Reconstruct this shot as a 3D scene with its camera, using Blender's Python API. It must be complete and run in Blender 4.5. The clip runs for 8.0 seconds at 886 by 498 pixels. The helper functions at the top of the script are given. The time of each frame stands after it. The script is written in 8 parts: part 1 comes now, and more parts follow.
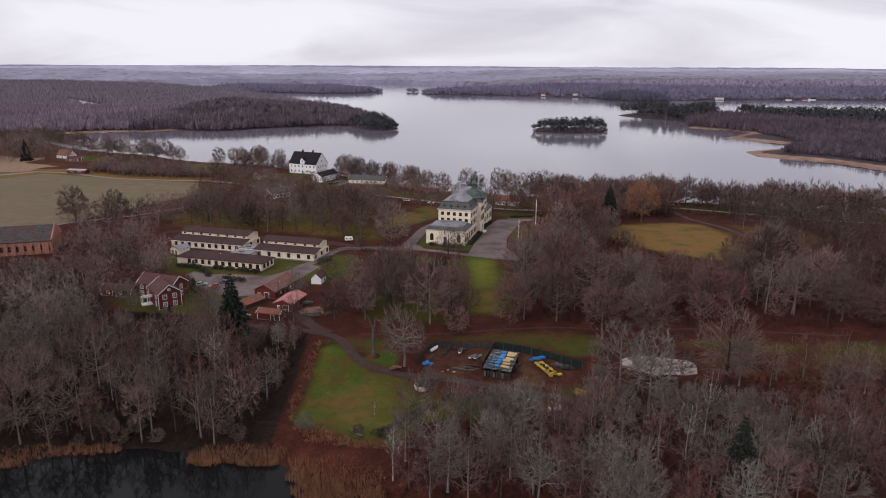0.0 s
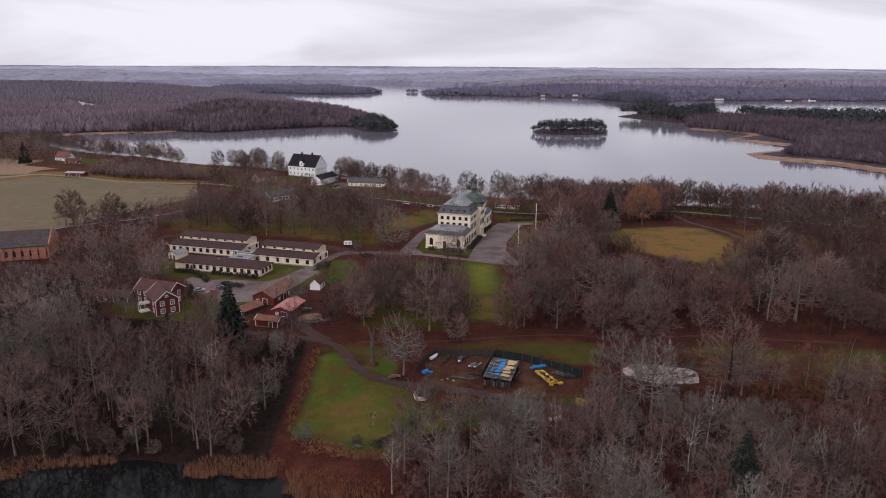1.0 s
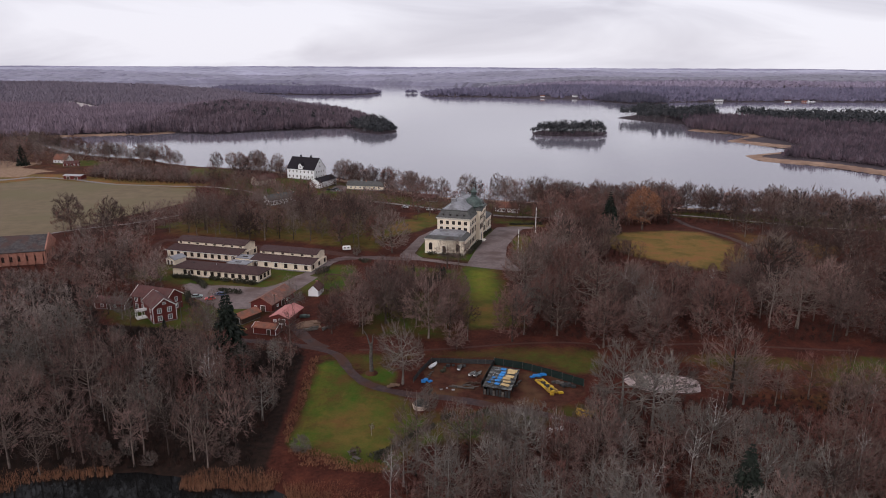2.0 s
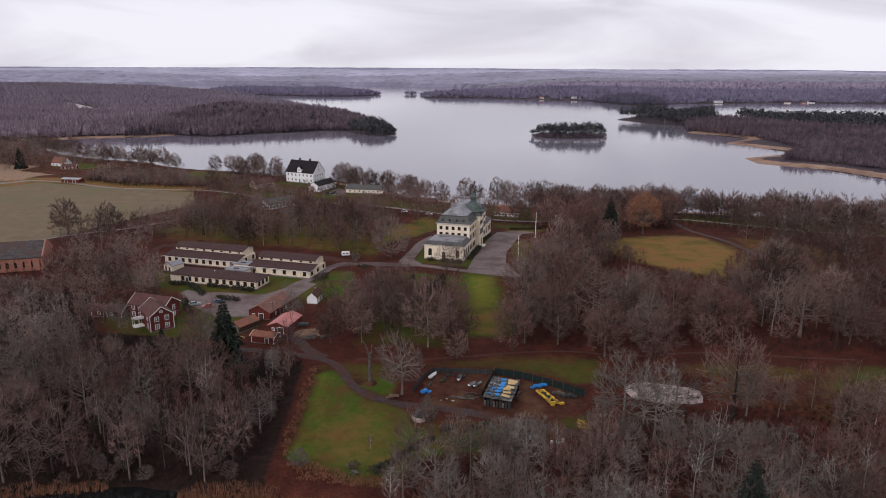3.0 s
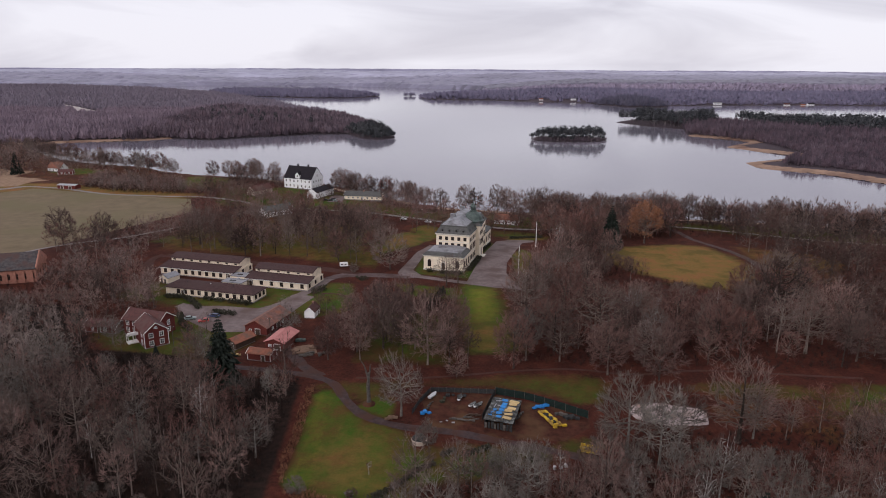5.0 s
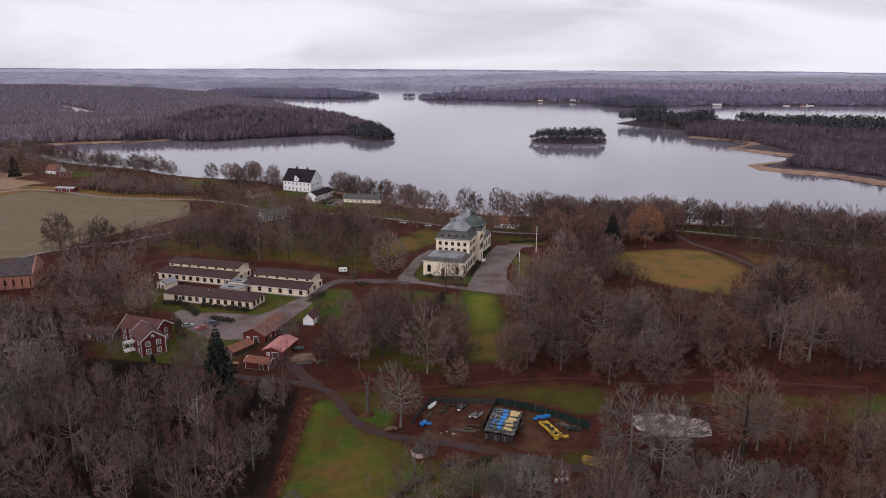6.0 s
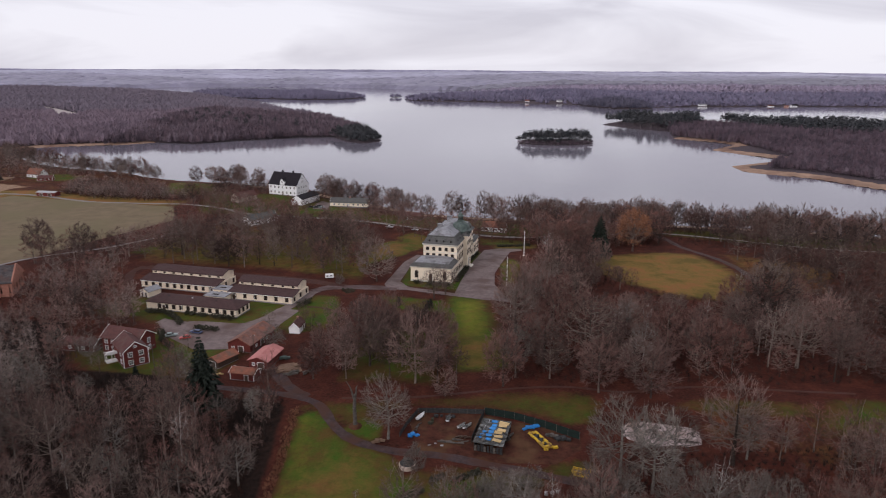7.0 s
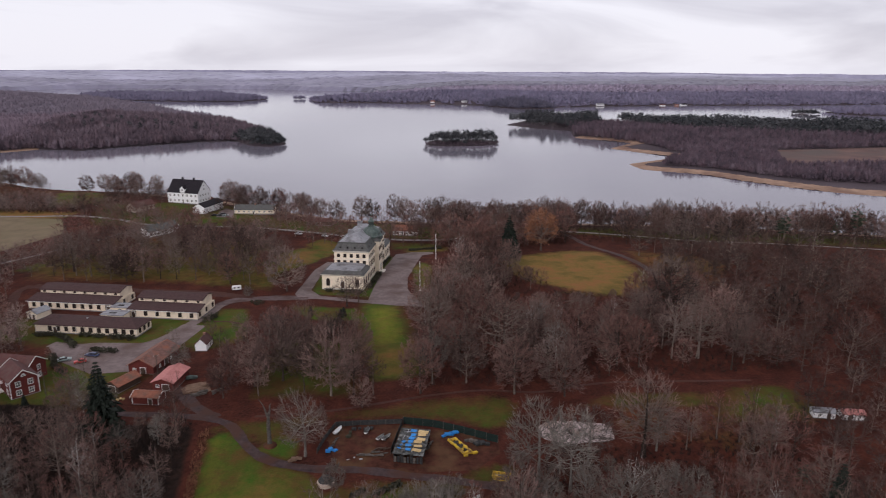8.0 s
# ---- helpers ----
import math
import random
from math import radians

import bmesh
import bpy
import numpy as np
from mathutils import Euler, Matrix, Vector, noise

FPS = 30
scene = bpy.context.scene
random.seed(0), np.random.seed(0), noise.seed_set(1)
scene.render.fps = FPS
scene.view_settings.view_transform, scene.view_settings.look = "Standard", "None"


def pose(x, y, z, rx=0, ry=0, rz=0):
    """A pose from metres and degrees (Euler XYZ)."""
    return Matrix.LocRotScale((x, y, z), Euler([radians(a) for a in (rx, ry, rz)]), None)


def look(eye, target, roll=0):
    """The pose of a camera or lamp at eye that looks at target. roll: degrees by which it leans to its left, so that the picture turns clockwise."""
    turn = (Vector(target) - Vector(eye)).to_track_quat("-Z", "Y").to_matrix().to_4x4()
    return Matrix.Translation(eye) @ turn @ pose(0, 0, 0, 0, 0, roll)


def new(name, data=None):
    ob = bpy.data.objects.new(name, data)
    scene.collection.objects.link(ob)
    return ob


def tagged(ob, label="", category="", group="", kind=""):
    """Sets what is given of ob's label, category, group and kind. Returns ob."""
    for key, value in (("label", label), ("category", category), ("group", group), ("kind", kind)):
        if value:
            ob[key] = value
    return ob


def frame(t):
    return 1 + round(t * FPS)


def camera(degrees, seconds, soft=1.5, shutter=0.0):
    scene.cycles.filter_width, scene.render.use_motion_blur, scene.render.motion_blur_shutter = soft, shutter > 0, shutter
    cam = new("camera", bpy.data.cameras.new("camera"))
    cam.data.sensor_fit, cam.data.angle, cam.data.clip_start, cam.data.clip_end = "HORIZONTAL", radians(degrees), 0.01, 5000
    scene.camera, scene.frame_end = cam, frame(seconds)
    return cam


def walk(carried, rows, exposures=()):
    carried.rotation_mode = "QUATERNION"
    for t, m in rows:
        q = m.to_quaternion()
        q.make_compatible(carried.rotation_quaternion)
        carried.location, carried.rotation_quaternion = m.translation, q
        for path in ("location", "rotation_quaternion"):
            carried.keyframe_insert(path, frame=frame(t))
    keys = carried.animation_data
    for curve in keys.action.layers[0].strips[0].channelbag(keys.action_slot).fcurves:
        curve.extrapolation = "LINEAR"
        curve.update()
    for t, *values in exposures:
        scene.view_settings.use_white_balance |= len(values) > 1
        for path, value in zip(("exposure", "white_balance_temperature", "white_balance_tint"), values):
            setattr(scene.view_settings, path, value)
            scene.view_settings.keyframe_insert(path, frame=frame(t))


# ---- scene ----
cam = camera(66.06, 8.0, 1.0, 0.4)
# seconds, eye, yaw, pitch, roll
PATH = [
    (0.0, 0.00, 0.00, 83.64, 0.000, -15.190, 0.285),
    (0.5, 0.00, 1.13, 84.43, -0.016, -15.181, 0.283),
    (1.0, 0.02, 2.24, 85.21, -0.030, -15.174, 0.284),
    (1.5, 0.04, 3.35, 86.01, -0.054, -15.169, 0.284),
    (3.0, -0.08, 7.01, 88.70, -0.139, -15.099, 0.286),
    (3.5, -0.13, 8.27, 89.62, -0.162, -15.079, 0.289),
    (4.0, -0.19, 9.58, 90.54, -0.183, -15.063, 0.292),
    (4.5, -0.28, 10.90, 91.44, -0.204, -15.059, 0.298),
    (6.0, -0.52, 14.98, 94.12, -0.281, -15.057, 0.305),
    (6.5, -0.57, 16.39, 95.00, -0.307, -15.047, 0.310),
    (7.0, -0.53, 17.82, 95.87, -1.379, -15.030, 0.317),
    (7.5, -0.45, 19.06, 96.71, -5.555, -14.980, 0.326),
    (8.0, -0.90, 20.08, 97.52, -9.146, -14.957, 0.333),
]
walk(cam, [(t, pose(x, y, z, 90 + pitch, 0, yaw) @ pose(0, 0, 0, 0, 0, roll)) for t, x, y, z, yaw, pitch, roll in PATH], [(0, 0.22, 6320, 20), (8, 0.22, 6320, 20)])

# ---- light ----
world = bpy.data.worlds.new("world")
scene.world = world
world.use_nodes = True
wn, wl = world.node_tree.nodes, world.node_tree.links
wn.clear()
SUN_UP, SUN_TURN = 32.0, 215.0


def world_sky():
    """A high overcast: the clear sky veiled by a sheet of cloud with soft darker streaks."""
    sky = wn.new("ShaderNodeTexSky")
    sky.sky_type, sky.sun_disc = "NISHITA", False
    sky.sun_elevation, sky.sun_rotation = radians(SUN_UP), radians(SUN_TURN)
    coord, warp = wn.new("ShaderNodeTexCoord"), wn.new("ShaderNodeMapping")
    warp.inputs["Scale"].default_value = (1.0, 1.0, 4.5)
    wl.new(coord.outputs["Generated"], warp.inputs["Vector"])
    big = wn.new("ShaderNodeTexNoise")
    big.inputs["Scale"].default_value, big.inputs["Detail"].default_value = 2.6, 5.0
    big.inputs["Roughness"].default_value, big.inputs["Distortion"].default_value = 0.5, 0.6
    wl.new(warp.outputs["Vector"], big.inputs["Vector"])
    ramp = wn.new("ShaderNodeValToRGB")
    ramp.color_ramp.elements[0].position, ramp.color_ramp.elements[0].color = 0.36, (0.55, 0.555, 0.58, 1)
    ramp.color_ramp.elements[1].position, ramp.color_ramp.elements[1].color = 0.58, (0.765, 0.783, 0.79, 1)
    wl.new(big.outputs["Fac"], ramp.inputs["Fac"])
    clear, cloud, mix, out = (wn.new("ShaderNodeBackground"), wn.new("ShaderNodeBackground"), wn.new("ShaderNodeMixShader"),
                              wn.new("ShaderNodeOutputWorld"))
    clear.inputs["Strength"].default_value, cloud.inputs["Strength"].default_value = 0.10, 1.0
    mix.inputs["Fac"].default_value = 0.94
    wl.new(sky.outputs["Color"], clear.inputs["Color"])
    wl.new(ramp.outputs["Color"], cloud.inputs["Color"])
    wl.new(clear.outputs["Background"], mix.inputs[1])
    wl.new(cloud.outputs["Background"], mix.inputs[2])
    wl.new(mix.outputs["Shader"], out.inputs["Surface"])


world_sky()
sun_data = bpy.data.lights.new("sun", "SUN")
sun_data.energy, sun_data.angle, sun_data.color = 1.1, radians(20), (1.0, 0.96, 0.9)
sun = new("sun", sun_data)
sun_from = Vector((math.sin(radians(SUN_TURN)), math.cos(radians(SUN_TURN)), math.tan(radians(SUN_UP))))
sun.matrix_world = look(sun_from * 200, (0, 0, 0))

# ---- materials ----


def surface(name, dark, light, scale=1.0, rough=0.85, bump=0.0, spot=None, spot_at=0.62, spot_scale=0.2, rnd=0.0, metal=0.0, spec=0.3, cell=0.0, spread=0.5):
    """A two-tone mottled surface in world metres; spot: a third colour in larger patches; rnd: variation from object to object."""
    m = bpy.data.materials.new(name)
    m.use_nodes = True
    n, l = m.node_tree.nodes, m.node_tree.links
    bsdf = n["Principled BSDF"]
    bsdf.inputs["Roughness"].default_value = rough
    bsdf.inputs["Metallic"].default_value = metal
    bsdf.inputs["Specular IOR Level"].default_value = spec
    geo = n.new("ShaderNodeNewGeometry")
    tex = n.new("ShaderNodeTexNoise")
    tex.inputs["Scale"].default_value, tex.inputs["Detail"].default_value, tex.inputs["Roughness"].default_value = scale, 6.0, 0.65
    l.new(geo.outputs["Position"], tex.inputs["Vector"])
    ramp = n.new("ShaderNodeValToRGB")
    ramp.color_ramp.elements[0].position, ramp.color_ramp.elements[0].color = 0.32, (*dark, 1)
    ramp.color_ramp.elements[1].position, ramp.color_ramp.elements[1].color = 0.68, (*light, 1)
    l.new(tex.outputs["Fac"], ramp.inputs["Fac"])
    colour = ramp.outputs["Color"]
    if spot:
        t2 = n.new("ShaderNodeTexNoise")
        t2.inputs["Scale"].default_value, t2.inputs["Detail"].default_value = spot_scale, 5.0
        l.new(geo.outputs["Position"], t2.inputs["Vector"])
        r2 = n.new("ShaderNodeMapRange")
        r2.inputs["From Min"].default_value, r2.inputs["From Max"].default_value = spot_at - 0.1, spot_at + 0.1
        l.new(t2.outputs["Fac"], r2.inputs["Value"])
        mx = n.new("ShaderNodeMix")
        mx.data_type = "RGBA"
        l.new(r2.outputs["Result"], mx.inputs[0])
        l.new(colour, mx.inputs[6])
        mx.inputs[7].default_value = (*spot, 1)
        colour = mx.outputs[2]
    if rnd:
        info, hsv, mr = n.new("ShaderNodeObjectInfo"), n.new("ShaderNodeHueSaturation"), n.new("ShaderNodeMapRange")
        mr.inputs["To Min"].default_value, mr.inputs["To Max"].default_value = 1 - rnd, 1 + rnd
        l.new(info.outputs["Random"], mr.inputs["Value"])
        l.new(mr.outputs["Result"], hsv.inputs["Value"])
        l.new(colour, hsv.inputs["Color"])
        colour = hsv.outputs["Color"]
    if cell:
        # each tree of a joined wood in a tone of its own
        vor, split, mr, hsv = n.new("ShaderNodeTexVoronoi"), n.new("ShaderNodeSeparateColor"), n.new("ShaderNodeMapRange"), n.new("ShaderNodeHueSaturation")
        vor.voronoi_dimensions, vor.inputs["Scale"].default_value = "2D", cell
        l.new(geo.outputs["Position"], vor.inputs["Vector"])
        l.new(vor.outputs["Color"], split.inputs["Color"])
        mr.inputs["To Min"].default_value, mr.inputs["To Max"].default_value = 1 - spread, 1 + spread
        l.new(split.outputs[0], mr.inputs["Value"])
        l.new(mr.outputs["Result"], hsv.inputs["Value"])
        l.new(colour, hsv.inputs["Color"])
        colour = hsv.outputs["Color"]
    l.new(colour, bsdf.inputs["Base Color"])
    if bump:
        b = n.new("ShaderNodeBump")
        b.inputs["Strength"].default_value, b.inputs["Distance"].default_value = 0.6, bump
        l.new(tex.outputs["Fac"], b.inputs["Height"])
        l.new(b.outputs["Normal"], bsdf.inputs["Normal"])
    return m


def twig_surface(name, stops, grain=0.6, joined=False, vary=0.45):
    """Twigs, limbs or far crowns: every tree in a tone of its own between the stops, with finer grain over it."""
    m = bpy.data.materials.new(name)
    m.use_nodes = True
    n, l = m.node_tree.nodes, m.node_tree.links
    bsdf = n["Principled BSDF"]
    bsdf.inputs["Roughness"].default_value, bsdf.inputs["Specular IOR Level"].default_value = 0.95, 0.1
    ramp, geo, tex, mr, hsv = (n.new("ShaderNodeValToRGB"), n.new("ShaderNodeNewGeometry"), n.new("ShaderNodeTexNoise"), n.new("ShaderNodeMapRange"), n.new("ShaderNodeHueSaturation"))
    if joined:
        own = n.new("ShaderNodeAttribute")
        own.attribute_name = "tone"
        l.new(own.outputs["Fac"], ramp.inputs["Fac"])
    else:
        own = n.new("ShaderNodeObjectInfo")
        l.new(own.outputs["Random"], ramp.inputs["Fac"])
    while len(ramp.color_ramp.elements) < len(stops):
        ramp.color_ramp.elements.new(0.5)
    for k, (e, c) in enumerate(zip(ramp.color_ramp.elements, stops)):
        e.position, e.color = k / (len(stops) - 1), (*c, 1)
    tex.inputs["Scale"].default_value, tex.inputs["Detail"].default_value, tex.inputs["Roughness"].default_value = grain, 5.0, 0.7
    l.new(geo.outputs["Position"], tex.inputs["Vector"])
    mr.inputs["From Min"].default_value, mr.inputs["From Max"].default_value = 0.3, 0.7
    mr.inputs["To Min"].default_value, mr.inputs["To Max"].default_value = 1 - vary, 1 + vary
    l.new(tex.outputs["Fac"], mr.inputs["Value"])
    l.new(mr.outputs["Result"], hsv.inputs["Value"])
    l.new(ramp.outputs["Color"], hsv.inputs["Color"])
    l.new(hsv.outputs["Color"], bsdf.inputs["Base Color"])
    return m


def ground_surface():
    """Leaf litter and grass, blended by the mesh's own grass and reed amounts and broken up by noise."""
    m = bpy.data.materials.new("ground_cover")
    m.use_nodes = True
    n, l = m.node_tree.nodes, m.node_tree.links
    bsdf = n["Principled BSDF"]
    bsdf.inputs["Roughness"].default_value, bsdf.inputs["Specular IOR Level"].default_value = 0.95, 0.1
    geo = n.new("ShaderNodeNewGeometry")

    def noise_tex(scale, detail=6.0):
        t = n.new("ShaderNodeTexNoise")
        t.inputs["Scale"].default_value, t.inputs["Detail"].default_value, t.inputs["Roughness"].default_value = scale, detail, 0.65
        l.new(geo.outputs["Position"], t.inputs["Vector"])
        return t.outputs["Fac"]

    def ramp(fac, *stops):
        r = n.new("ShaderNodeValToRGB")
        while len(r.color_ramp.elements) < len(stops):
            r.color_ramp.elements.new(0.5)
        for e, (p, c) in zip(r.color_ramp.elements, stops):
            e.position, e.color = p, (*c, 1)
        l.new(fac, r.inputs["Fac"])
        return r.outputs["Color"]

    def mix(fac, a, b):
        mx = n.new("ShaderNodeMix")
        mx.data_type = "RGBA"
        l.new(fac, mx.inputs[0])
        l.new(a, mx.inputs[6])
        l.new(b, mx.inputs[7])
        return mx.outputs[2]

    litter = ramp(noise_tex(0.13), (0.25, (0.014, 0.005, 0.004)), (0.5, (0.056, 0.0140, 0.0092)), (0.75, (0.125, 0.036, 0.020)))
    fine = ramp(noise_tex(1.3), (0.35, (0.008, 0.005, 0.004)), (0.65, (0.088, 0.031, 0.020)))
    half = n.new("ShaderNodeMath")
    half.operation, half.inputs[1].default_value = "MULTIPLY", 0.8
    l.new(noise_tex(0.45), half.inputs[0])
    litter = mix(half.outputs[0], litter, fine)
    grass = ramp(noise_tex(0.11), (0.38, (0.036, 0.084, 0.007)), (0.5, (0.070, 0.072, 0.011)), (0.62, (0.100, 0.050, 0.016)))
    blades = ramp(noise_tex(2.2), (0.3, (0.013, 0.026, 0.004)), (0.7, (0.062, 0.072, 0.014)))
    grass = mix(half.outputs[0], grass, blades)
    dry = ramp(noise_tex(0.3), (0.3, (0.17, 0.105, 0.066)), (0.7, (0.31, 0.21, 0.145)))
    colour = litter
    olive = ramp(noise_tex(0.07), (0.39, (0.080, 0.062, 0.013)), (0.5, (0.175, 0.103, 0.028)), (0.61, (0.230, 0.090, 0.035)))
    straw = ramp(noise_tex(1.7), (0.3, (0.055, 0.042, 0.010)), (0.7, (0.200, 0.125, 0.042)))
    olive = mix(half.outputs[0], olive, straw)
    lush = ramp(noise_tex(0.16), (0.35, (0.098, 0.116, 0.010)), (0.52, (0.148, 0.140, 0.016)), (0.68, (0.160, 0.098, 0.024)))
    lush = mix(half.outputs[0], lush, ramp(noise_tex(2.2), (0.3, (0.045, 0.068, 0.008)), (0.7, (0.125, 0.145, 0.022))))
    # tree shade painted into the ground colour, nearly black
    wood_shade = ramp(noise_tex(0.5), (0.3, (0.006, 0.005, 0.004)), (0.7, (0.030, 0.016, 0.012)))
    # far woodland floor, tinted purple-grey to match the hazed woods
    far_floor = ramp(noise_tex(0.01), (0.3, (0.045, 0.034, 0.040)), (0.7, (0.085, 0.066, 0.074)))
    # patches: broad drifts with a ragged edge
    blend = n.new("ShaderNodeMath")
    blend.operation, blend.inputs[1].default_value = "MULTIPLY_ADD", 0.5
    halved = n.new("ShaderNodeMath")
    halved.operation, halved.inputs[1].default_value = "MULTIPLY", 0.5
    l.new(noise_tex(0.05), halved.inputs[0])
    l.new(noise_tex(0.30, 8.0), blend.inputs[0])
    l.new(halved.outputs[0], blend.inputs[2])
    patches = blend.outputs[0]
    for key, layer, wob in (("grass", grass, 1.0), ("wood_shade", wood_shade, 0.5), ("olive", olive, 1.2), ("lush", lush, 0.7), ("far_floor", far_floor, 0.2), ("dry", dry, 0.4)):
        at = n.new("ShaderNodeAttribute")
        at.attribute_name = key
        add, mr = n.new("ShaderNodeMath"), n.new("ShaderNodeMapRange")
        add.operation = "MULTIPLY_ADD"
        l.new(patches, add.inputs[0])
        add.inputs[1].default_value = wob
        l.new(at.outputs["Fac"], add.inputs[2])
        mr.inputs["From Min"].default_value, mr.inputs["From Max"].default_value = 0.5 + wob * 0.3, 0.5 + wob * 0.7
        l.new(add.outputs[0], mr.inputs["Value"])
        colour = mix(mr.outputs["Result"], colour, layer)
    l.new(colour, bsdf.inputs["Base Color"])
    b = n.new("ShaderNodeBump")
    b.inputs["Strength"].default_value, b.inputs["Distance"].default_value = 0.7, 0.25
    l.new(noise_tex(1.1), b.inputs["Height"])
    l.new(b.outputs["Normal"], bsdf.inputs["Normal"])
    return m


def water_surface(name, body, rough, wave, size, lee=None, spec=0.5):
    """lee: (x, y, metres) of water sheltered from the wind, smoother than the rest."""
    m = bpy.data.materials.new(name)
    m.use_nodes = True
    n, l = m.node_tree.nodes, m.node_tree.links
    bsdf = n["Principled BSDF"]
    bsdf.inputs["Base Color"].default_value = (*body, 1)
    bsdf.inputs["Roughness"].default_value, bsdf.inputs["IOR"].default_value = rough, 1.333
    bsdf.inputs["Specular IOR Level"].default_value = spec
    geo, tex, b = n.new("ShaderNodeNewGeometry"), n.new("ShaderNodeTexNoise"), n.new("ShaderNodeBump")
    tex.inputs["Scale"].default_value, tex.inputs["Detail"].default_value = size, 4.0
    l.new(geo.outputs["Position"], tex.inputs["Vector"])
    b.inputs["Strength"].default_value, b.inputs["Distance"].default_value = wave, 0.25
    l.new(tex.outputs["Fac"], b.inputs["Height"])
    l.new(b.outputs["Normal"], bsdf.inputs["Normal"])
    if lee:
        dist, drift, add, mr = n.new("ShaderNodeVectorMath"), n.new("ShaderNodeTexNoise"), n.new("ShaderNodeMath"), n.new("ShaderNodeMapRange")
        dist.operation, dist.inputs[1].default_value = "DISTANCE", (lee[0], lee[1], -7.0)
        l.new(geo.outputs["Position"], dist.inputs[0])
        drift.inputs["Scale"].default_value, drift.inputs["Detail"].default_value = 0.006, 6.0
        l.new(geo.outputs["Position"], drift.inputs["Vector"])
        add.operation, add.inputs[1].default_value = "MULTIPLY_ADD", 500.0
        l.new(drift.outputs["Fac"], add.inputs[0])
        l.new(dist.outputs["Value"], add.inputs[2])
        mr.inputs["From Min"].default_value, mr.inputs["From Max"].default_value = lee[2] * 0.7 + 250, lee[2] * 1.3 + 250
        mr.inputs["To Min"].default_value, mr.inputs["To Max"].default_value = 0.02, rough
        l.new(add.outputs[0], mr.inputs["Value"])
        l.new(mr.outputs["Result"], bsdf.inputs["Roughness"])
    return m


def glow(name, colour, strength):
    """Distance haze as an emissive colour, in soft darker and lighter drifts."""
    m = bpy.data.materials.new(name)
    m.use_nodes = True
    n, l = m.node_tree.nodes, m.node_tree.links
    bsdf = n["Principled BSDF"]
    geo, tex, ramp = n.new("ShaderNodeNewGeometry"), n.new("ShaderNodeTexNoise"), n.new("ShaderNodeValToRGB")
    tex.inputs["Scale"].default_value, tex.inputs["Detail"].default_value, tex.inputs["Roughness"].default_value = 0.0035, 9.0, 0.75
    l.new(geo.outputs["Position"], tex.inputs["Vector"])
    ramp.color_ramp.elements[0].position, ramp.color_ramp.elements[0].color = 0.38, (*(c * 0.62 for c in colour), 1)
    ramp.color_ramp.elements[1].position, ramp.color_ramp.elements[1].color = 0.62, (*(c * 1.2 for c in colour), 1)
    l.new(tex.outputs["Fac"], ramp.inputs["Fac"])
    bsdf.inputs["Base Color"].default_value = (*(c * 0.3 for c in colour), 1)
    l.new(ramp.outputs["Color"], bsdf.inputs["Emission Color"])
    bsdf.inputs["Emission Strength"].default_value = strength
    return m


M_GROUND = ground_surface()
M_LAKE = water_surface("lake_water", (0.155, 0.142, 0.172), 0.06, 0.16, 0.4, (-270.0, 965.0, 120.0))
M_POND = water_surface("pond_water", (0.006, 0.006, 0.006), 0.02, 0.05, 0.9, None, 0.2)
M_GRAVEL = surface("gravel", (0.120, 0.090, 0.086), (0.185, 0.142, 0.136), 0.5, 0.9, 0.05, (0.095, 0.062, 0.054), 0.55, 0.10)
M_TRACK = surface("muddy_track", (0.022, 0.013, 0.013), (0.066, 0.041, 0.040), 0.6, 0.7, 0.10, (0.052, 0.022, 0.015), 0.52, 0.18, spec=0.2)
M_DRIVE = surface("mauve_gravel_drive", (0.070, 0.046, 0.044), (0.125, 0.088, 0.084), 0.5, 0.9, 0.05, (0.060, 0.032, 0.027), 0.54, 0.12)
M_PATCHROOF = surface("patched_dark_roof", (0.026, 0.023, 0.024), (0.085, 0.074, 0.074), 0.8, 0.85, 0.04, (0.070, 0.040, 0.034), 0.56, 0.25)
M_ASPHALT = surface("old_asphalt", (0.150, 0.132, 0.128), (0.225, 0.200, 0.195), 0.5, 0.9, 0.02)
M_FIELD = surface("winter_crop", (0.118, 0.087, 0.048), (0.160, 0.118, 0.068), 0.12, 0.95, 0.1, (0.125, 0.100, 0.050), 0.55, 0.02)
M_SAND = surface("pale_sand", (0.30, 0.23, 0.21), (0.42, 0.34, 0.32), 0.6, 0.95, 0.05, (0.26, 0.18, 0.15), 0.62, 0.2)
M_PLASTER = surface("cream_plaster", (0.73, 0.63, 0.485), (0.83, 0.725, 0.57), 0.6, 0.9, 0.01, (0.67, 0.56, 0.43), 0.66, 0.25)
M_PLASTER_OLD = surface("aged_cream_plaster", (0.66, 0.56, 0.43), (0.78, 0.67, 0.525), 0.7, 0.9, 0.01, (0.50, 0.41, 0.31), 0.62, 0.3)
M_STONE = surface("pale_trim", (0.62, 0.58, 0.50), (0.72, 0.68, 0.60), 1.0, 0.85)
M_WHITE = surface("white_limewash", (0.72, 0.72, 0.72), (0.82, 0.82, 0.82), 0.5, 0.9, 0.01)
M_SLATE = surface("slate_roof", (0.046, 0.045, 0.043), (0.098, 0.095, 0.090), 0.9, 0.7, 0.03, (0.08, 0.084, 0.076), 0.6, 0.3)
M_COPPER = surface("verdigris_copper", (0.038, 0.056, 0.050), (0.095, 0.126, 0.112), 0.8, 0.6, 0.02, (0.045, 0.050, 0.047), 0.60, 0.5)
